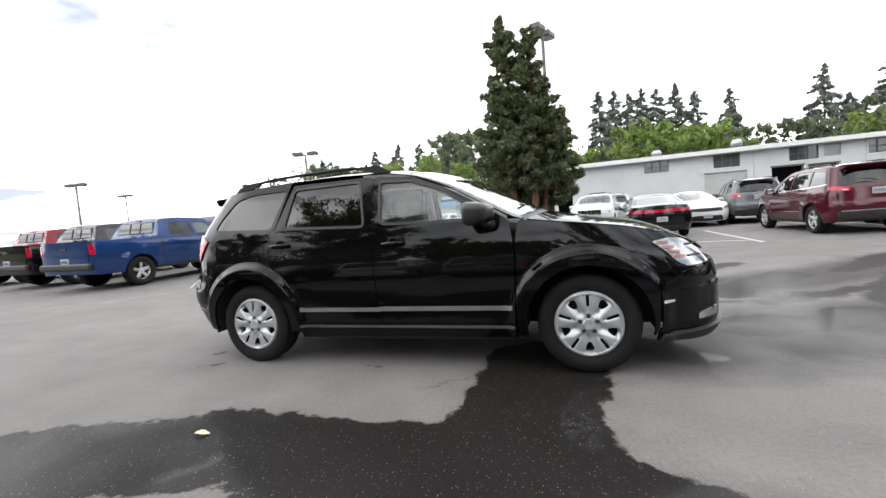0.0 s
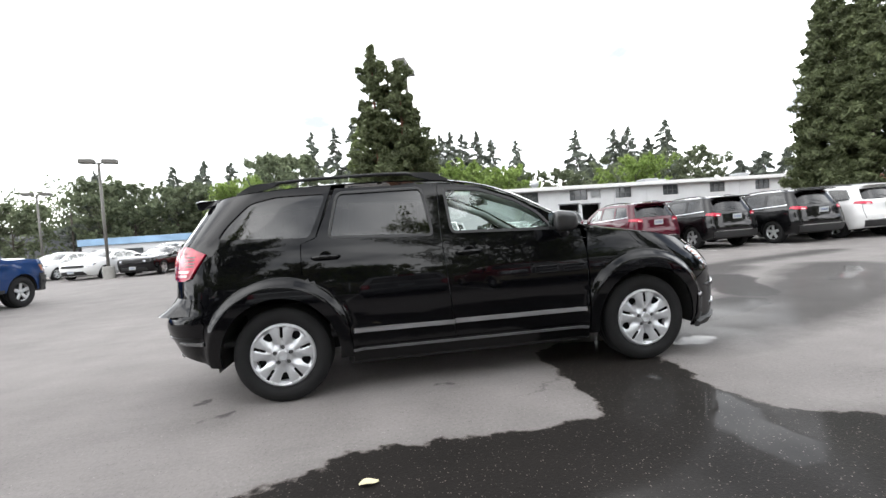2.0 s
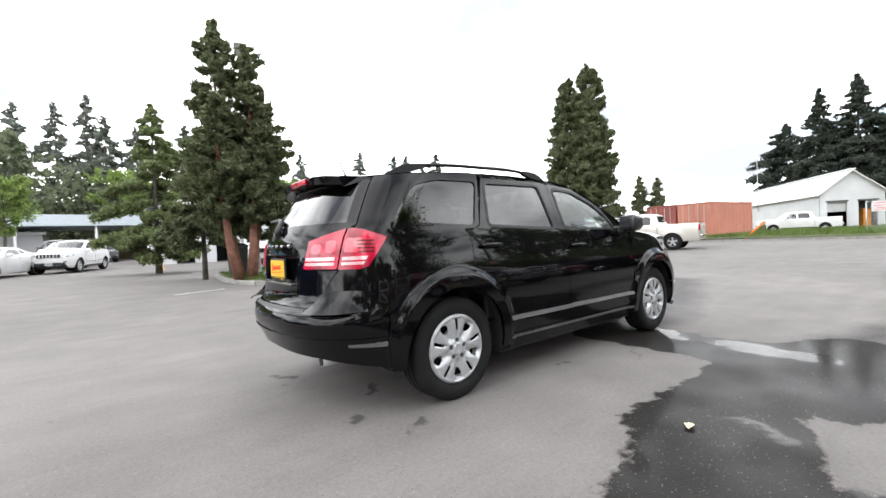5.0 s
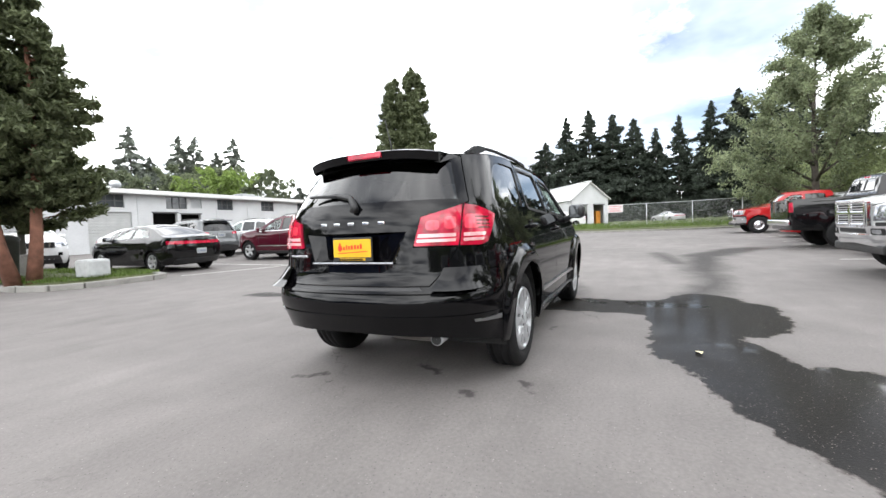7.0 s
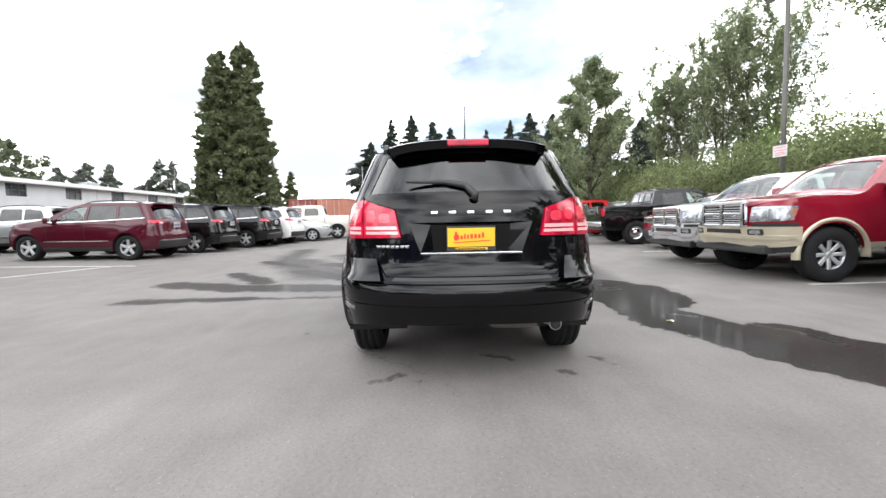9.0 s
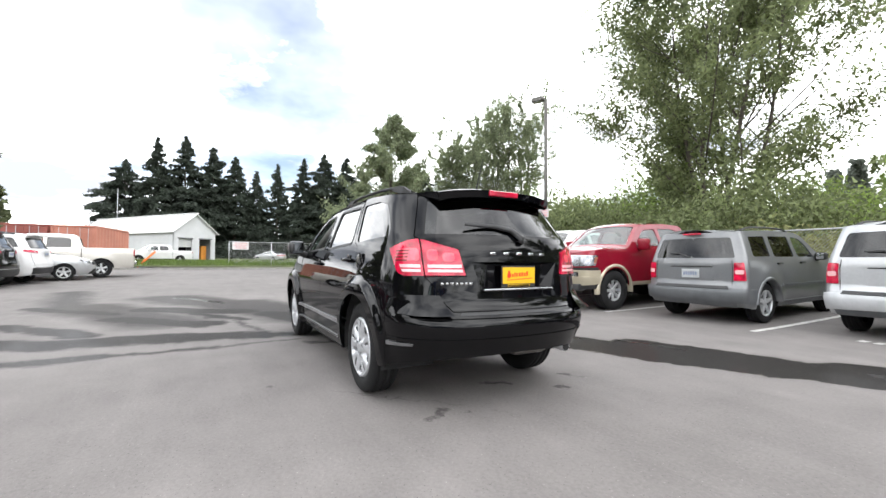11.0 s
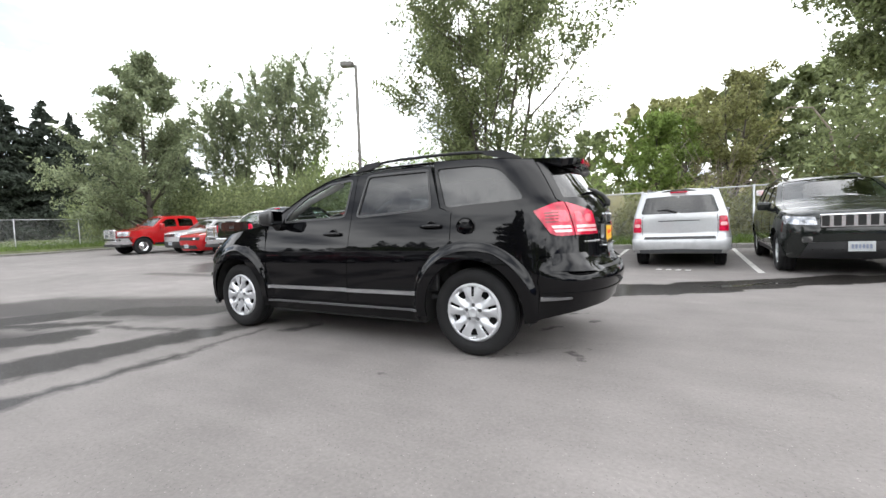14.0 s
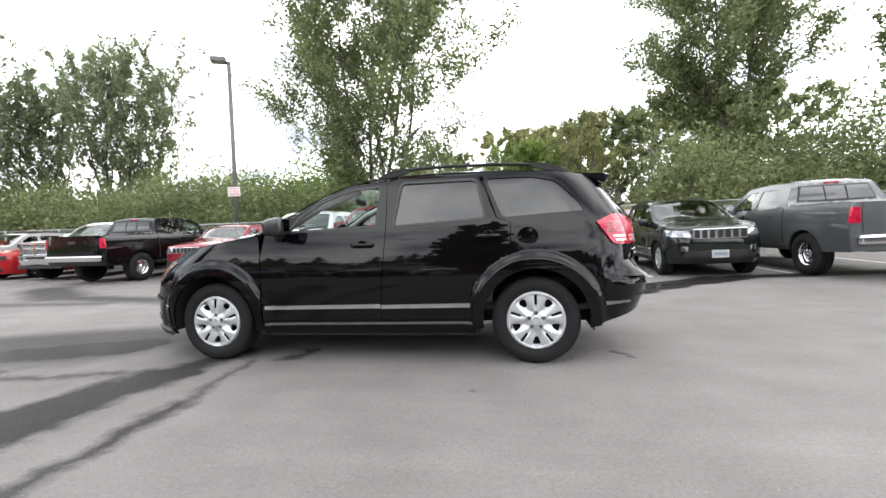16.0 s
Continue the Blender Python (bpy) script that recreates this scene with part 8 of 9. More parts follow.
def dry_slope():
    """A dry grass slope that rises behind the fence."""
    xs, ys = np.linspace(-16, 8, 40), np.linspace(-14.5, -34, 28)
    v = []
    for yy in ys:
        for xx in xs:
            t = float(smoothstep(-15.0, -27.0, yy)) * float(smoothstep(-16, -11, xx)) * float(1 - smoothstep(2, 8, xx))
            v.append((xx, yy, ground_height(xx, yy) + 0.1 + 2.3 * t + 0.18 * noise.noise(Vector((xx * 0.5, yy * 0.5, 3)))))
    n = len(xs)
    f = [(j * n + i + 1, j * n + i, (j + 1) * n + i, (j + 1) * n + i + 1) for j in range(len(ys) - 1) for i in range(n - 1)]
    mesh = bpy.data.meshes.new("dry_slope")
    mesh.from_pydata(v, [], f)
    mesh.polygons.foreach_set("use_smooth", [True] * len(f))
    mesh.materials.append(DRYBANK)
    place_mesh("dry_slope", mesh, None, "dry tan grass slope behind the fence", "slope", kind="structure")


dry_slope()


def bare_bush(x, y, z, height, count, seed, label):
    """A leafless bush of thin arching stems."""
    rng = np.random.default_rng(seed)
    bm = bmesh.new()
    for k in range(count):
        a, h, r = rng.uniform(0, 6.28), height * rng.uniform(0.5, 1.1), height * rng.uniform(0.2, 0.75)
        pts = [(0.1 * math.cos(a), 0.1 * math.sin(a), -0.2), (r * 0.35 * math.cos(a), r * 0.35 * math.sin(a), h * 0.6), (r * 0.75 * math.cos(a + 0.2), r * 0.75 * math.sin(a + 0.2), h), (r * 1.15 * math.cos(a + 0.3), r * 1.15 * math.sin(a + 0.3), h * rng.uniform(0.75, 1.05))]
        add_tube(bm, pts, [0.022, 0.016, 0.011, 0.004], 4, False)
        for q in range(4):
            p = Vector(pts[1]).lerp(Vector(pts[3]), rng.uniform(0, 1))
            add_tube(bm, [p, p + Vector(rng.normal(size=3)) * 0.3 + Vector((0, 0, 0.25))], [0.009, 0.003], 3, False)
    ob = part("bare_bush", bm, mat("bare_wood", (0.24, 0.20, 0.165), 0.9, vary=0.2), None, label, smooth=True, category="bush")
    ob.matrix_world = pose(x, y, z)


bare_bush(-4.6, -17.2, 0.9, 3.4, 26, 301, "leafless grey bush of arching stems on the slope")
bare_bush(-6.6, -16.2, 0.6, 2.6, 20, 302, "leafless brown bush of arching stems beside the thicket")


def painted_line(x0, y0, x1, y1, width=0.1):
    d = Vector((x1 - x0, y1 - y0))
    n = max(1, int(d.length / 0.7))
    side = Vector((-d.y, d.x)).normalized() * width / 2
    bm = bmesh.new()
    rows = []
    for k in range(n + 1):
        p = Vector((x0, y0)) + d * k / n
        rows.append([bm.verts.new((p.x + s * side.x, p.y + s * side.y, ground_height(p.x + s * side.x, p.y + s * side.y) + 0.005)) for s in (-1, 1)])
    for a, b in zip(rows, rows[1:]):
        bm.faces.new((a[0], a[1], b[1], b[0]))
    bmesh.ops.recalc_face_normals(bm, faces=bm.faces)
    for f in bm.faces:
        if f.normal.z < 0:
            f.normal_flip()
    part("stall_line", bm, LINEPAINT, None, "worn white stall line on asphalt", kind="structure")


for x in (-9.6, -6.9, -4.2, -1.45, 1.25, 4.1, 7.2, 10.4, 13.8, 17.2, 20.4, 23.6):
    painted_line(x, -5.3 - max(0, 0.11 * (x - 4)), x - 0.1, -10.5)
for x in (5.7, 9.5, 11.9, 14.2, 16.3, 18.6):
    painted_line(x, 8.0 - 0.1 * (x - 6), x, 12.8)
painted_line(2.75, 9.6, 5.6, 8.6)
painted_line(-2.1, 9.1, -0.9, 9.5)
for i in range(4):
    painted_line(-2.52 - 0.17 * i, -5.72 + 0.03 * i, -2.62 - 0.17 * i, -5.70 + 0.03 * i, 0.16)

# ---------------------------------------------------------------- buildings
SIDING = mat("pale_painted_siding", (0.484, 0.491, 0.499), 0.7, vary=0.07, scale=0.8, fine=0.05, bump=0.1, bump_scale=20)
FASCIA = mat("white_fascia", (0.608, 0.608, 0.601), 0.6, vary=0.05)
STEELFRAME = mat("dark_window_frame", (0.07, 0.07, 0.075), 0.5)
DARKROOM = mat("dark_interior", (0.012, 0.012, 0.013), 0.9)
ROLLDOOR = mat("pale_rolling_door", (0.406, 0.413, 0.406), 0.6, vary=0.08, scale=2)
BUILDGLASS = mat("dim_window_glass", (0.05, 0.055, 0.06), 0.15, coat=0.6, vary=0.4, scale=1.5)
ROOFING = mat("grey_roofing", (0.234, 0.242, 0.250), 0.7, vary=0.15, scale=1)
GALV = mat("galvanised_steel", (0.42, 0.43, 0.44), 0.45, 0.7, vary=0.12, scale=12)


def wall_with_holes(name, x0, x1, z0, z1, y, thick, holes, material, parent):
    """A wall along x whose openings go through it."""
    v2, f = fill([(x0, z0), (x1, z0), (x1, z1), (x0, z1)], [[(a, c), (b, c), (b, d), (a, d)] for a, b, c, d in holes], 2.5)
    sheet_v = [(p[0], y, p[1]) for p in v2] + [(p[0], y + thick, p[1]) for p in v2]
    n = len(v2)
    faces, count = [], {}
    for t in f.tolist():
        a, b, c = v2[t[0]], v2[t[1]], v2[t[2]]
        if (b[0] - a[0]) * (c[1] - a[1]) - (b[1] - a[1]) * (c[0] - a[0]) < 0:
            t = t[::-1]
        faces += [t, [k + n for k in t[::-1]]]
        for e in zip(t, t[1:] + t[:1]):
            count[e] = 1
    for i, j in count:
        if (j, i) not in count:
            faces.append([j, i, i + n, j + n])
    mesh = bpy.data.meshes.new(name)
    mesh.from_pydata(sheet_v, [], faces)
    mesh.materials.append(material)
    return place_mesh(name, mesh, parent)


def workshop():
    """The long pale workshop north of the lot."""
    g = 0.2
    y, x0, x1, top = 30.0, -0.6, 46.0, 4.35
    root = thing("workshop", pose(0, 0, 0), "long pale industrial workshop with small upper windows", "building")
    small = [(6.4 + 0.0, 8.0, 3.45, 4.25), (10.8, 12.4, 3.35, 4.25), (15.2, 16.8, 3.35, 4.25), (19.4, 20.9, 3.35, 4.25), (23.9, 25.4, 3.35, 4.25), (28.5, 30.0, 3.35, 4.25), (33.1, 34.6, 3.35, 4.25), (37.8, 39.3, 3.35, 4.25), (42.2, 43.7, 3.35, 4.25)]
    doors = [(14.2, 16.0, g, 3.02), (16.25, 17.9, g, 2.95), (2.6, 3.6, g, 2.3), (0.2, 1.3, g, 2.5)]
    wall_with_holes("wall", x0, x1, -0.3, top + 0.05, y, 0.3, [h for h in small] + [(17.1, 18.0, 3.45, 4.2), (10.2, 12.8, g, 3.05)] + doors, SIDING, root)
    box("end_wall", (x1 - 0.3, y + 0.3, -0.3), (x1, y + 14, top), SIDING, root)
    box("end_wall", (x0, y + 0.3, -0.3), (x0 + 0.3, y + 14, top), SIDING, root)
    box("back_room", (x0 + 0.4, y + 2.2, -0.2), (x1 - 0.4, y + 2.3, top), DARKROOM, root)
    roof = bmesh.new()
    add_box(roof, (x0 - 0.4, y - 0.5, top + 0.05), (x1 + 0.4, y + 7.2, top + 0.18), 0.02, None)
    add_box(roof, (x0 - 0.4, y + 7.2, top + 0.05), (x1 + 0.4, y + 14.4, top + 0.3), 0.02, None)
    part("roof", roof, ROOFING, root)
    box("fascia", (x0 - 0.45, y - 0.56, top - 0.06), (x1 + 0.45, y - 0.5, top + 0.24), FASCIA, root)
    for a, b, c, d in small:
        win = box("window", (a - 0.06, y - 0.03, c - 0.06), (b + 0.06, y + 0.05, c), FASCIA, root, 0.01)
        for i in range(3):
            w = (b - a) / 3
            box("pane", (a + i * w + 0.02, y + 0.12, c + 0.02), (a + (i + 1) * w - 0.02, y + 0.13, d - 0.02), BUILDGLASS, win, 0.0)
        bars = bmesh.new()
        for i in range(4):
            x = a + (b - a) * i / 3
            add_box(bars, (x - 0.03, y + 0.08, c), (x + 0.03, y + 0.16, d))
        for z in (c, (c + d) / 2, d):
            add_box(bars, (a, y + 0.085, z - 0.025), (b, y + 0.155, z + 0.025))
        part("window_frame", bars, STEELFRAME, win)
    louvre = box("louvre", (17.1, y + 0.1, 3.45), (18.0, y + 0.15, 4.2), GALV, root)
    for i in range(9):
        box("slat", (17.12, y + 0.02, 3.48 + 0.08 * i), (17.98, y + 0.1, 3.50 + 0.08 * i), GALV, louvre, 0.003)
    door = box("rolling_door", (10.2, y + 0.16, g), (12.8, y + 0.2, 3.05), ROLLDOOR, root)
    for i in range(14):
        box("slat", (10.2, y + 0.13, g + 0.03 + 0.2 * i), (12.8, y + 0.17, g + 0.2 + 0.2 * i), ROLLDOOR, door, 0.012)
    for a, b, c, d in doors:
        box("door_frame", (a - 0.08, y - 0.02, d), (b + 0.08, y + 0.04, d + 0.1), STEELFRAME, root)
    for i in range(16):
        x = x0 + 1.6 + 3.05 * i
        if not any(a - 0.1 < x < b + 0.1 for a, b, *_ in small + doors) and not 10 < x < 13:
            box("downpipe" if i % 3 == 0 else "joint_cover", (x - 0.03, y - 0.05, 0.0), (x + 0.03, y, top), SIDING, root, 0.008)
    for x, h in ((7.5, 0.75), (12.7, 0.9)):
        lathe("roof_vent", [(top + 0.1, 0.18), (top + 0.1 + h * 0.5, 0.18), (top + 0.1 + h * 0.5, 0.34), (top + 0.1 + h * 0.8, 0.36), (top + 0.1 + h, 0.2), (top + 0.1 + h, 0.01)], GALV, root, sides=16, axis="Z", centre=(x, y + 1.5, 0))
    unit = box("roof_unit", (23.2, y + 1.5, top + 0.1), (24.6, y + 2.8, top + 0.7), GALV, root, 0.04)
    box("roof_unit", (33.2, y + 2, top + 0.1), (34.4, y + 3.0, top + 0.8), GALV, root, 0.04)
    tube("roof_duct", [(24.6, y + 2, top + 0.45), (25.6, y + 2, top + 0.5), (25.8, y + 2, top + 0.15)], 0.14, GALV, root)
    return root


workshop()


def gable_shed():
    """The pale shed with two open bays behind the east fence."""
    root = thing("shed", Matrix.Translation((50.0, 1.35, 0.75)) @ pose(0, 0, 0, 0, 0, 35), "pale metal shed with a gabled roof and open bays", "building")
    w, d, e, p = 4.7, 20.0, 3.2, 5.1
    holes = [(0.5, 1.9, 0.0, 2.4), (2.7, 4.2, 0.0, 2.4)]
    v2, f = fill([(0, -0.2), (w, -0.2), (w, e), (w / 2, p), (0, e)], [[(a, c), (b, c), (b, q), (a, q)] for a, b, c, q in [(h[0], h[1], 0.02, h[3]) for h in holes]], 1.5)
    mesh = bpy.data.meshes.new("gable_wall")
    mesh.from_pydata([(0, q[0], q[1]) for q in v2] + [(0.15, q[0], q[1]) for q in v2], [], f.tolist() + (f[:, ::-1] + len(v2)).tolist())
    mesh.materials.append(SIDING)
    place_mesh("gable_wall", mesh, root)
    for y in (0, w - 0.15):
        box("side_wall", (0.15, y, -0.2), (d, y + 0.15, e), SIDING, root)
    box("back_wall", (5.0, 0.15, -0.2), (5.1, w - 0.15, e), DARKROOM, root)
    for s in (0, 1):
        bm = bmesh.new()
        add_box(bm, (-0.3, -0.35, 0), (d, math.hypot(w / 2, p - e) + 0.25, 0.07), 0.01)
        ang = math.degrees(math.atan2(p - e, w / 2))
        ob = part("roof", bm, FASCIA, root)
        ob.matrix_local = pose(0, 0, e, ang) if s == 0 else Matrix.Translation((0, w, e)) @ pose(0, 0, 0, -ang) @ Matrix.Diagonal((1, -1, 1, 1))
    for a, b, c, q in holes:
        fr = box("door_frame", (-0.04, a - 0.08, q), (0.02, b + 0.08, q + 0.12), STEELFRAME, root)
    box("half_shutter", (0.18, 2.7, 1.5), (0.22, 4.2, 2.4), ROLLDOOR, root)
    box("orange_cabinet", (0.6, 0.65, -0.1), (1.2, 1.25, 1.7), mat("orange_paint", (0.55, 0.22, 0.03), 0.6), root, 0.03)
    tube("mast", [(4, 8, 2), (4, 8, 7.4)], 0.03, GALV, root)


gable_shed()
CORAL = mat("faded_coral_container_paint", (0.452, 0.179, 0.125), 0.65, vary=0.12, scale=0.8, fine=0.08)
RUSTRED = mat("rust_red_container_paint", (0.281, 0.078, 0.062), 0.65, vary=0.15, scale=0.8, fine=0.08)


def container(x, y, yaw, length, coat, label):
    """A shipping container with ribbed sides, corner posts and locking bars."""
    w, h = 2.44, 2.6
    z = ground_height(x, y) + 0.24
    root = thing("shipping_container", Matrix.Translation((x, y, z)) @ pose(0, 0, 0, 0, 0, yaw), label, "container", "shipping containers")
    for side in (0, 1):
        bm = bmesh.new()
        n = int(length / 0.14)
        pts = []
        for k in range(n + 1):
            xx = 0.1 + (length - 0.2) * k / n
            pts.append((xx, 0.02 + (0.04 if k % 4 in (1, 2) else 0.0)))
        row = [[bm.verts.new((px, py if side == 0 else w - py, zz)) for px, py in pts] for zz in (0.12, h - 0.12)]
        for k in range(n):
            bm.faces.new((row[0][k], row[0][k + 1], row[1][k + 1], row[1][k]))
        part("side_panel", bm, coat, root)
    box("roof_panel", (0.05, 0.05, h - 0.06), (length - 0.05, w - 0.05, h - 0.02), coat, root)
    box("floor", (0.05, 0.05, 0.08), (length - 0.05, w - 0.05, 0.16), DARK, root)
    box("end_panel", (length - 0.08, 0.1, 0.1), (length - 0.04, w - 0.1, h - 0.1), coat, root)
    for i in range(2):
        door = box("door", (0.03, 0.1 + i * w * 0.46, 0.14), (0.09, 0.1 + (i + 1) * w * 0.46 - 0.02, h - 0.14), coat, root, 0.01)
        for k in range(5):
            box("door_rib", (0.005, 0.16 + i * w * 0.46, 0.35 + 0.42 * k), (0.03, (i + 1) * w * 0.46 - 0.02, 0.47 + 0.42 * k), coat, door, 0.008)
        for k in (0.3, 0.7):
            yy = 0.1 + i * w * 0.46 + k * w * 0.46
            tube("locking_bar", [(-0.01, yy, 0.15), (-0.01, yy, h - 0.15)], 0.018, GALV, door, sides=6)
    frame_ = bmesh.new()
    for xx in (0, length - 0.14):
        for yy in (0, w - 0.14):
            add_box(frame_, (xx, yy, 0), (xx + 0.14, yy + 0.14, h), 0.015)
    for yy in (0, w - 0.1):
        for zz in (0, h - 0.12):
            add_box(frame_, (0, yy, zz), (length, yy + 0.1, zz + 0.12), 0.01)
    for xx in (0, length - 0.1):
        for zz in (0, h - 0.12):
            add_box(frame_, (xx, 0, zz), (xx + 0.1, w, zz + 0.12), 0.01)
    part("frame", frame_, coat, root)


container(31.0, 8.55, -9, 6.06, CORAL, "faded coral shipping container on the grass")
container(31.5, 11.15, -7, 6.06, RUSTRED, "rust red shipping container behind the coral one")
container(34.8, 17.5, 67, 6.06, CORAL, "coral shipping container at the end of the line")


def carport():
    root = thing("carport", pose(-6.5, 46.5, 0.55), "open carport with a flat grey roof", "building")
    box("roof", (-9, 0, 3.3), (8.0, 9, 4.3), mat("grey_blue_fascia", (0.40, 0.44, 0.48), 0.6, vary=0.08), root, 0.03)
    for x in (-8.5, -3, 2.3, 7.6):
        for y in (0.3, 8.5):
            box("post", (x - 0.1, y, -0.3), (x + 0.1, y + 0.2, 3.3), FASCIA, root)
    box("side_wall", (7.7, 0.0, -0.3), (8.0, 9.0, 3.3), FASCIA, root)
    box("back_wall", (-9, 8.9, -0.3), (8, 9.0, 1.4), mat("brown_bank", (0.12, 0.10, 0.06), 0.9), root)
    house = thing("office", pose(1.2, 44.0, 0.55), "grey office with dark openings beyond the island", "building")
    box("wall", (0.6, 0, -0.3), (9.0, 7, 3.0), SIDING, house, 0.02)
    box("roof", (0.3, -0.4, 3.0), (9.3, 7.3, 3.3), FASCIA, house, 0.02)
    for x in (1.2, 3.6, 6.2):
        box("door", (x, -0.04, -0.2), (x + 1.6, 0.03, 2.4), BUILDGLASS, house, 0.01)


carport()
low = thing("low_building", Matrix.Translation((-16, 44, 0.5)), "low white building with a blue fascia across the lot", "building")
box("wall", (-16, 0, -0.4), (4, 8, 2.2), SIDING, low, 0.02)
box("fascia", (-16.2, -0.25, 2.2), (4.2, 8.2, 2.9), mat("blue_fascia", (0.20, 0.32, 0.46), 0.5, vary=0.15, scale=0.6), low, 0.02)
for i in range(6):
    box("window", (-15 + 3.1 * i, -0.05, 0.6), (-13.2 + 3.1 * i, 0.02, 1.7), BUILDGLASS, low, 0.01)
shop = thing("store_building", Matrix.Translation((-60, 62, 0.4)), "long dark grey store building far across the lot", "building")
box("wall", (-60, 0, -0.4), (16, 12, 4.6), mat("slate_wall", (0.16, 0.165, 0.18), 0.7, vary=0.1, scale=0.3), shop, 0.02)
box("parapet", (-60.2, -0.2, 4.6), (16.2, 12.2, 5.4), mat("slate_cap", (0.22, 0.225, 0.24), 0.6), shop, 0.02)
shop2 = thing("pale_building", Matrix.Translation((-6.5, 49, 0.6)), "pale low building beside the young trees", "building")
box("wall", (-6, 0, -0.4), (-1.5, 5, 2.6), SIDING, shop2, 0.02)
box("roof", (-6.3, -0.3, 2.6), (-1.2, 5.3, 2.85), FASCIA, shop2, 0.02)

# ---------------------------------------------------------------- fence, lamps, signs, small things
SIGNWHITE = mat("sign_white", (0.562, 0.546, 0.546), 0.5)
SIGNRED = mat("sign_red", (0.62, 0.10, 0.12), 0.5)


def chain_fence(a, b, high, name, spacing=3.2):
    """Posts, a top rail and a mesh of crossing wires."""
    a, b = Vector((*a, 0)), Vector((*b, 0))
    d = b - a
    L = d.length
    way = d.normalized()
    root = thing(name, pose(0, 0, 0), "galvanised chain-link fence with a top rail", "fence")
    n = max(1, round(L / spacing))
    lift = lambda s: ground_height(*(a + way * s).xy) + 0.18
    for k in range(n + 1):
        p = a + way * (L * k / n)
        z = lift(L * k / n)
        post = bmesh.new()
        add_tube(post, [(p.x, p.y, z - 0.4), (p.x, p.y, z + high + 0.04)], 0.032, 8)
        part("post", post, GALV, root, smooth=True)
    for k in range(n):
        p, q = a + way * (L * k / n), a + way * (L * (k + 1) / n)
        tube("top_rail", [(p.x, p.y, lift(L * k / n) + high), (q.x, q.y, lift(L * (k + 1) / n) + high)], 0.022, GALV, root, sides=6)
    rng_v, rng_f = [], []
    gap = 0.085
    normal = Vector((-way.y, way.x, 0))
    for s in (-1, 1):
        x = -high
        while x < L + high:
            t0, t1 = max(0.0, -x if s > 0 else x - L), high
            ends = []
            for z in (0.0, high):
                q = x + s * z
                ends.append((q, z))
            (q0, z0), (q1, z1) = ends
            lo, hi = 0.0, 1.0
            for bound, sign in ((0.0, 1), (L, -1)):
                f0, f1 = sign * (q0 - bound), sign * (q1 - bound)
                if f0 < 0 and f1 < 0:
                    lo, hi = 1.0, 0.0
                elif f0 < 0:
                    lo = max(lo, f0 / (f0 - f1))
                elif f1 < 0:
                    hi = min(hi, f0 / (f0 - f1))
            if hi - lo > 0.02:
                for (wx, wz) in ((0.0025, 0.0),):
                    m = len(rng_v)
                    for t in (lo, hi):
                        q, z = q0 + (q1 - q0) * t, z0 + (z1 - z0) * t
                        p = a + way * q + normal * 0.004 * s
                        zz = lift(q) + z
                        rng_v += [(p.x - way.x * wx, p.y - way.y * wx, zz + wx), (p.x + way.x * wx, p.y + way.y * wx, zz - wx)]
                    rng_f.append((m, m + 1, m + 3, m + 2))
            x += gap
    mesh = bpy.data.meshes.new("wire_mesh")
    mesh.from_pydata(rng_v, [], rng_f)
    mesh.materials.append(mat("fence_wire", (0.34, 0.35, 0.36), 0.5, 0.4))
    place_mesh("wire_mesh", mesh, root, kind="stuff")


chain_fence((31.6, 0.6), (31.2, -11.6), 1.85, "chain_link_fence", 3.1)
chain_fence((31.2, -11.6), (-26, -11.6), 1.6, "chain_link_fence", 3.0)


def notice(m, w, h, label):
    board = box("notice_board", (-0.01, -w / 2, -h / 2), (0.01, w / 2, h / 2), SIGNWHITE, None, 0.004, label)
    board.matrix_world = m
    tagged(board, category="sign")
    for z, k in ((0.30, 0.40), (0.06, 0.42), (-0.16, 0.30), (-0.32, 0.38)):
        bar = bmesh.new()
        add_box(bar, (0.01, -w * k, z * h - 0.028 * h), (0.014, w * k, z * h + 0.028 * h))
        part("notice_bar", bar, SIGNRED, board)
    return board


notice(Matrix.Translation((31.5, -0.2, ground_height(31, 0) + 1.75)) @ pose(0, 0, 0, 0, 0, 180), 1.15, 0.62, "white notice with red lines on the fence")
notice(Matrix.Translation((-5.2, -11.55, ground_height(-5, -11.5) + 1.55)) @ pose(0, 0, 0, 0, 0, 90), 0.45, 0.16, "small white notice on the fence")


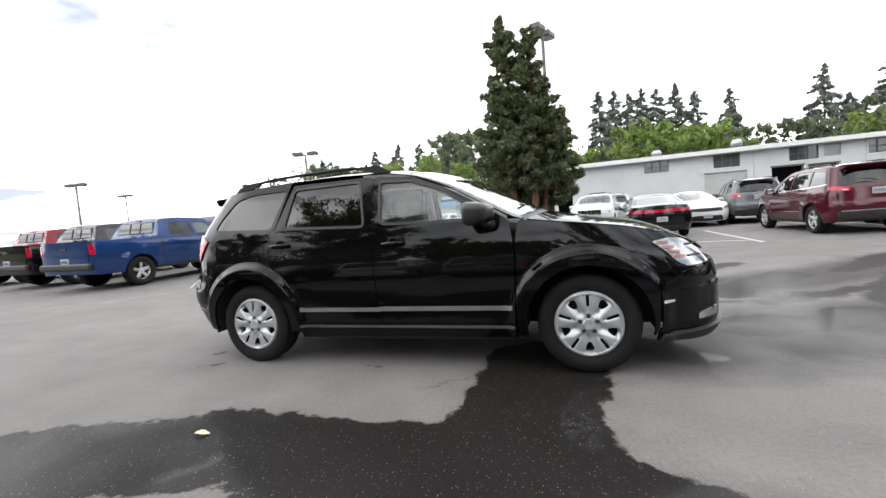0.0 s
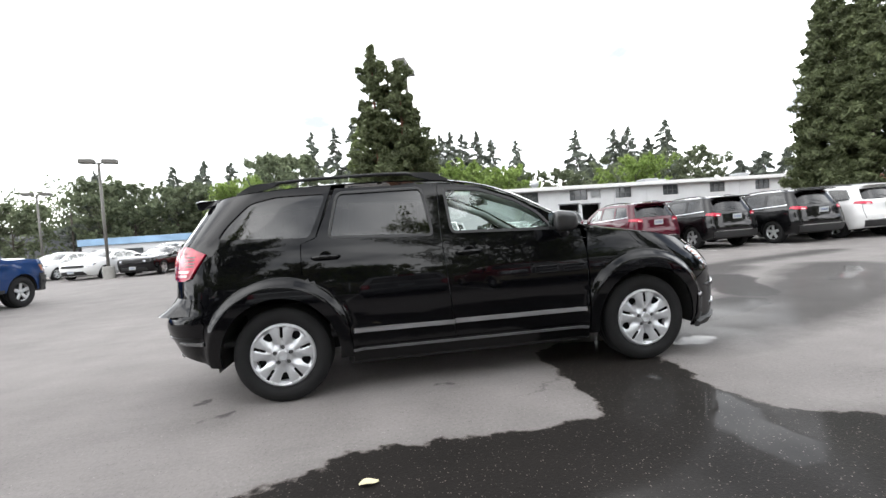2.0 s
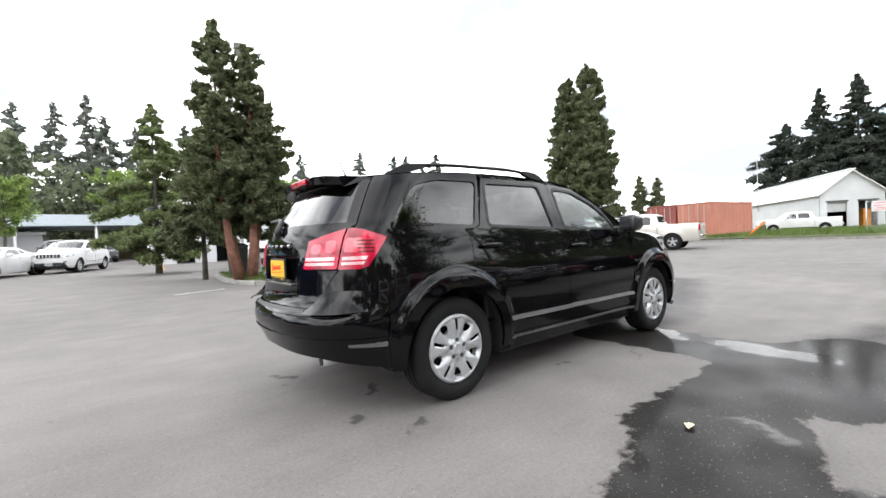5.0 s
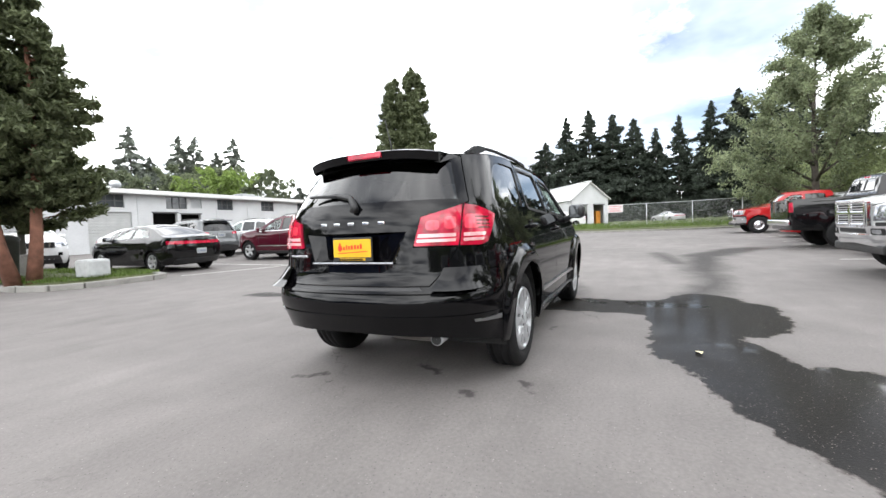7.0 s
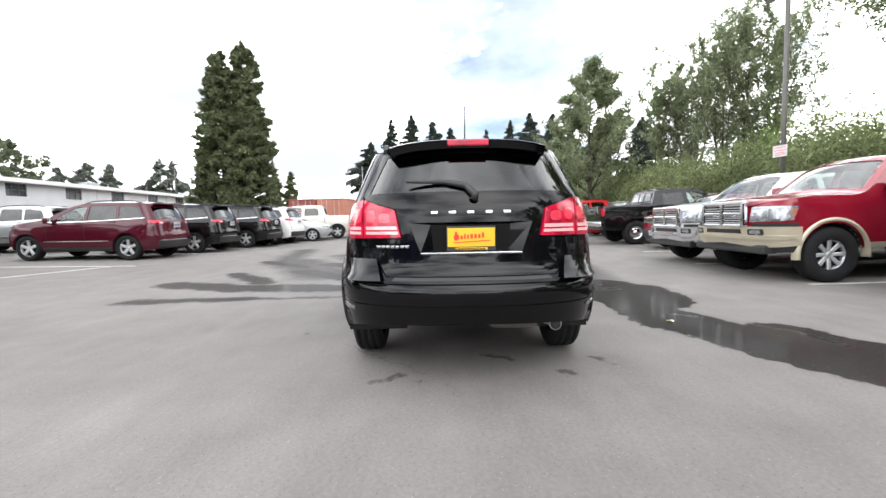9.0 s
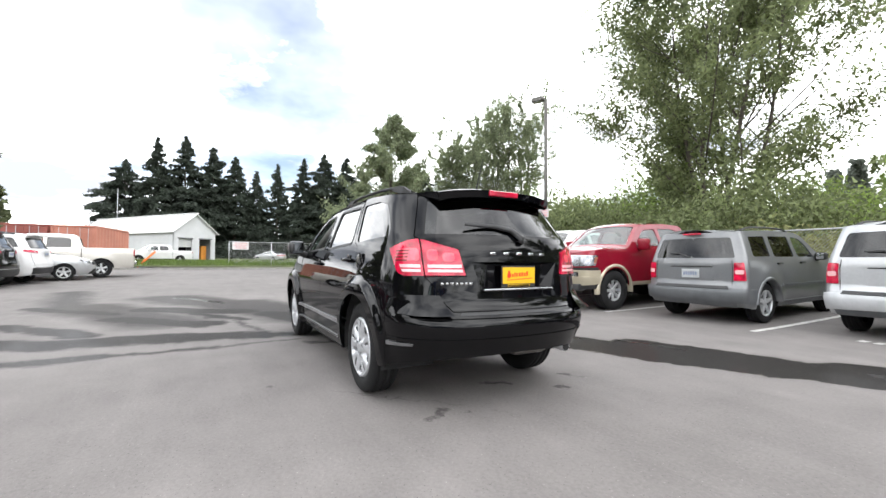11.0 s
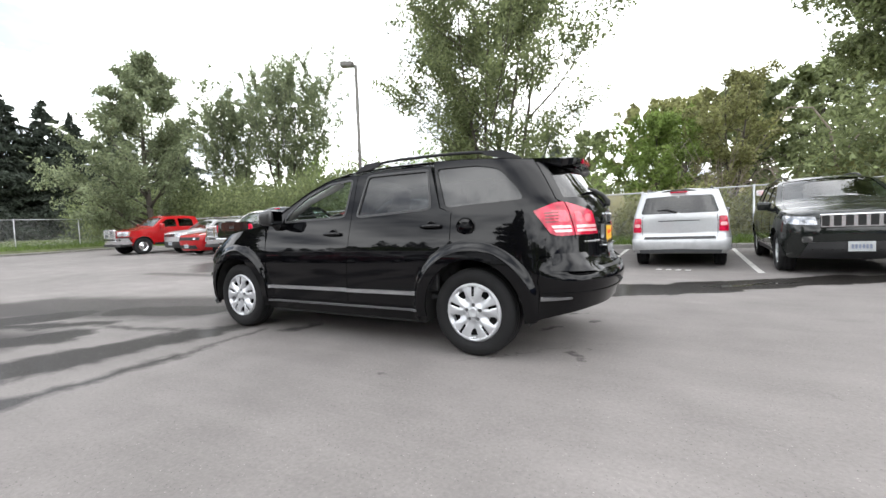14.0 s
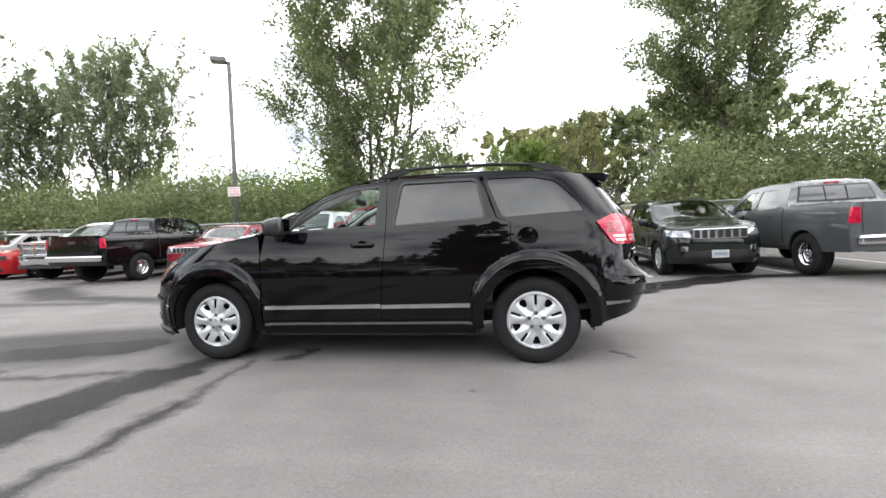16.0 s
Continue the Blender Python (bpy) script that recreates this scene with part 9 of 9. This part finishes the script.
def lamp_post(x, y, high, heads, label, arm=0.45, base=None, r=0.075, yaw=0.0):
    """A square-headed lot lamp on a dark pole."""
    z = ground_height(x, y) if base is None else base
    root = thing("street_lamp", Matrix.Translation((x, y, z)) @ pose(0, 0, 0, 0, 0, yaw), label, "street lamp", "lot lamps")
    bronze = mat("bronze_pole_paint", (0.10, 0.095, 0.085), 0.5, vary=0.1)
    tube("pole", [(0, 0, -0.1), (0, 0, high)], [r, r * 0.8], bronze, root, sides=12)
    lathe("foot", [(-0.1, 0.26), (0.55, 0.26), (0.6, 0.22), (0.6, 0.01)], CONCRETE, root, axis="Z", sides=16)
    for s in heads:
        bm = bmesh.new()
        add_tube(bm, [(0, 0, high - 0.08), (s * arm, 0, high)], 0.03, 6)
        arm_ob = part("arm", bm, bronze, root)
        bm = bmesh.new()
        add_box(bm, (min(s * arm, s * (arm + 0.62)), -0.2, high - 0.05), (max(s * arm, s * (arm + 0.62)), 0.2, high + 0.16), 0.03)
        head = part("lamp_head", bm, bronze, root)
        box("lens", (min(s * (arm + 0.05), s * (arm + 0.57)), -0.16, high - 0.065), (max(s * (arm + 0.05), s * (arm + 0.57)), 0.16, high - 0.048), mat("lamp_lens", (0.35, 0.35, 0.33), 0.3), head, 0.004)
    return root


lamp_post(10.9, -12.65, 8.95, (1,), "tall single-headed lot lamp by the fence", 0.1, yaw=25, r=0.10)
notice(Matrix.Translation((10.86, -12.50, 3.42)) @ pose(0, 0, 0, 0, 0, 100), 0.55, 0.42, "white and red notice on the lamp pole")
lamp_post(0.61, 12.5, 7.55, (1, -1), "two-headed lot lamp behind the cedar", 0.12, base=ISLE_Z, yaw=70)
lamp_post(-14.3, 18.6, 5.7, (1, -1), "two-headed lot lamp in the far row", 0.15, yaw=15)
lamp_post(-33.0, 17.3, 5.4, (1, -1), "two-headed lot lamp across the lot", 0.15, yaw=10)
lamp_post(-41.7, 27.0, 5.6, (1, -1), "two-headed lot lamp far across the lot", 0.15, yaw=10)
lamp_post(-24.0, 28.0, 5.5, (1, -1), "two-headed lot lamp by the far row", 0.15, yaw=20)
lamp_post(-40.7, 40.2, 5.6, (1, -1), "two-headed lot lamp near the road", 0.15)
lamp_post(55.0, 38.0, 9.0, (1, -1), "two-headed lamp beyond the workshop", 0.15)

# utility poles and wires to the north-west
for k, (x, y) in enumerate(((-42, 58), (-20, 60), (2, 62))):
    root = thing("utility_pole", pose(x, y, 0.6), "weathered wooden utility pole", "utility pole", "utility poles")
    tube("pole", [(0, 0, -0.4), (0, 0, 7.2)], [0.14, 0.10], BARK, root)
    box("cross_arm", (-0.06, -1.1, 6.5), (0.06, 1.1, 6.62), BARK, root)
for k, (y0, z) in enumerate(((59, 7.0), (59.6, 7.3), (60.3, 6.1))):
    pts = []
    for i in range(41):
        t = i / 40
        sag = 0.5 * math.sin(math.pi * ((t * 4) % 1))
        pts.append((-64 + 88 * t, y0 + 3 * t - 1, z + 0.6 - sag))
    tube("overhead_wire", pts, 0.018, DARK, None, "thin dark overhead wire", sides=4, category="wire", group="overhead wires")

# things on the island
blk = box("concrete_block", (-0.28, -0.2, 0), (0.28, 0.2, 0.42), mat("pale_concrete", (0.42, 0.43, 0.43), 0.8, vary=0.12, scale=8, bump=0.2), None, 0.06, "pale grey concrete block on the island grass")
tagged(blk, category="block")
blk.matrix_world = Matrix.Translation((0.95, 10.05, ISLE_Z + 0.02)) @ pose(0, 0, 0, 0, 0, 12)
bin_ = thing("waste_bin", pose(-0.05, 11.7, ISLE_Z + 0.08), "dark grey ribbed waste bin beside the cedar", "bin")
lathe("body", [(0, 0.24), (0.02, 0.27), (0.85, 0.31), (0.88, 0.33), (0.9, 0.3)], mat("bin_plastic", (0.05, 0.055, 0.05), 0.6), bin_, axis="Z", sides=20)
lathe("lid", [(0.88, 0.335), (0.93, 0.335), (1.0, 0.22), (1.02, 0.01)], mat("bin_plastic", (0.05, 0.055, 0.05), 0.6), bin_, axis="Z", sides=20)
hyd = thing("fire_hydrant", pose(-1.3, 22.5, ground_height(-1.3, 22.5)), "yellow fire hydrant on a planted strip", "hydrant")
lathe("barrel", [(0, 0.16), (0.05, 0.16), (0.06, 0.1), (0.5, 0.1), (0.52, 0.14), (0.56, 0.14), (0.66, 0.08), (0.72, 0.03), (0.72, 0.005)], YELLOW, hyd, axis="Z", sides=16)
for s in (1, -1):
    tube("nozzle", [(0, 0, 0.42), (0, s * 0.2, 0.42)], 0.05, YELLOW, hyd)
# orange bar leaning by the kerb
tube("leaning_bar", [(30.2, 6.2, ground_height(30, 6) + 0.1), (30.4, 5.2, ground_height(30, 6) + 1.2)], 0.07, mat("orange_bar", (0.75, 0.17, 0.03), 0.5), None, "orange marker bar leaning over the grass", category="marker")
# dead bent branch over the fence
bm = bmesh.new()
add_tube(bm, [(-7.4, -13.2, 1.0), (-7.0, -13.2, 3.6), (-6.6, -13.2, 4.3), (-6.0, -13.2, 4.4), (-5.7, -13.2, 4.0)], [0.05, 0.035, 0.025, 0.018, 0.008], 6)
add_tube(bm, [(-7.2, -13.2, 2.6), (-7.7, -13.2, 3.4), (-7.9, -13.2, 3.9)], [0.03, 0.02, 0.006], 6)
part("dead_branch", bm, mat("bare_wood", (0.30, 0.25, 0.20), 0.9), None, "bare bent branch rising behind the fence", smooth=True, category="branch")
# distant cars
parked(spec_pickup(grille=False), "pickup_truck", 44.8, 6.4, 115, WHITEP, "white pickup truck standing before the shed", "pickup truck", plate="")
parked(spec_sedan(), "sedan", 58, -5.5, 40, SILVERP, "silver sedan behind the fence", "car", plate="")
parked(spec_sedan(), "sedan", 0.6, 45.0, -90, WHITEP, "white sedan before the carport", "car", "front")
parked(spec_suv(), "sport_utility_car", -4.2, 44.0, -70, GREYP, "dark sport utility car under the carport edge", "car", "front")
parked(spec_pickup(grille=False), "pickup_truck", -5.8, 34.0, -80, GREYP, "dark pickup truck across the lot", "pickup truck", plate="")
# one fallen leaf beside the puddle
bm = bmesh.new()
rows = []
for i in range(7):
    t = i / 6
    wv = 0.042 * math.sin(math.pi * (0.06 + 0.9 * t)) ** 0.8
    rows.append([bm.verts.new((-0.07 + 0.15 * t, s * wv, 0.014 + 0.012 * abs(s) + 0.01 * math.sin(5 * t))) for s in (-1, -0.5, 0, 0.5, 1)])
for a, b in zip(rows, rows[1:]):
    for k in range(4):
        bm.faces.new((a[k], a[k + 1], b[k + 1], b[k]))
leaf = part("fallen_leaf", bm, mat("dry_leaf", (0.62, 0.55, 0.36), 0.7, vary=0.15, scale=20), None, "pale dry fallen leaf on wet asphalt", smooth=True, category="leaf")
leaf.matrix_world = pose(-0.80, -2.09, 0.0, 0, 0, 15) @ Matrix.Scale(0.62, 4)
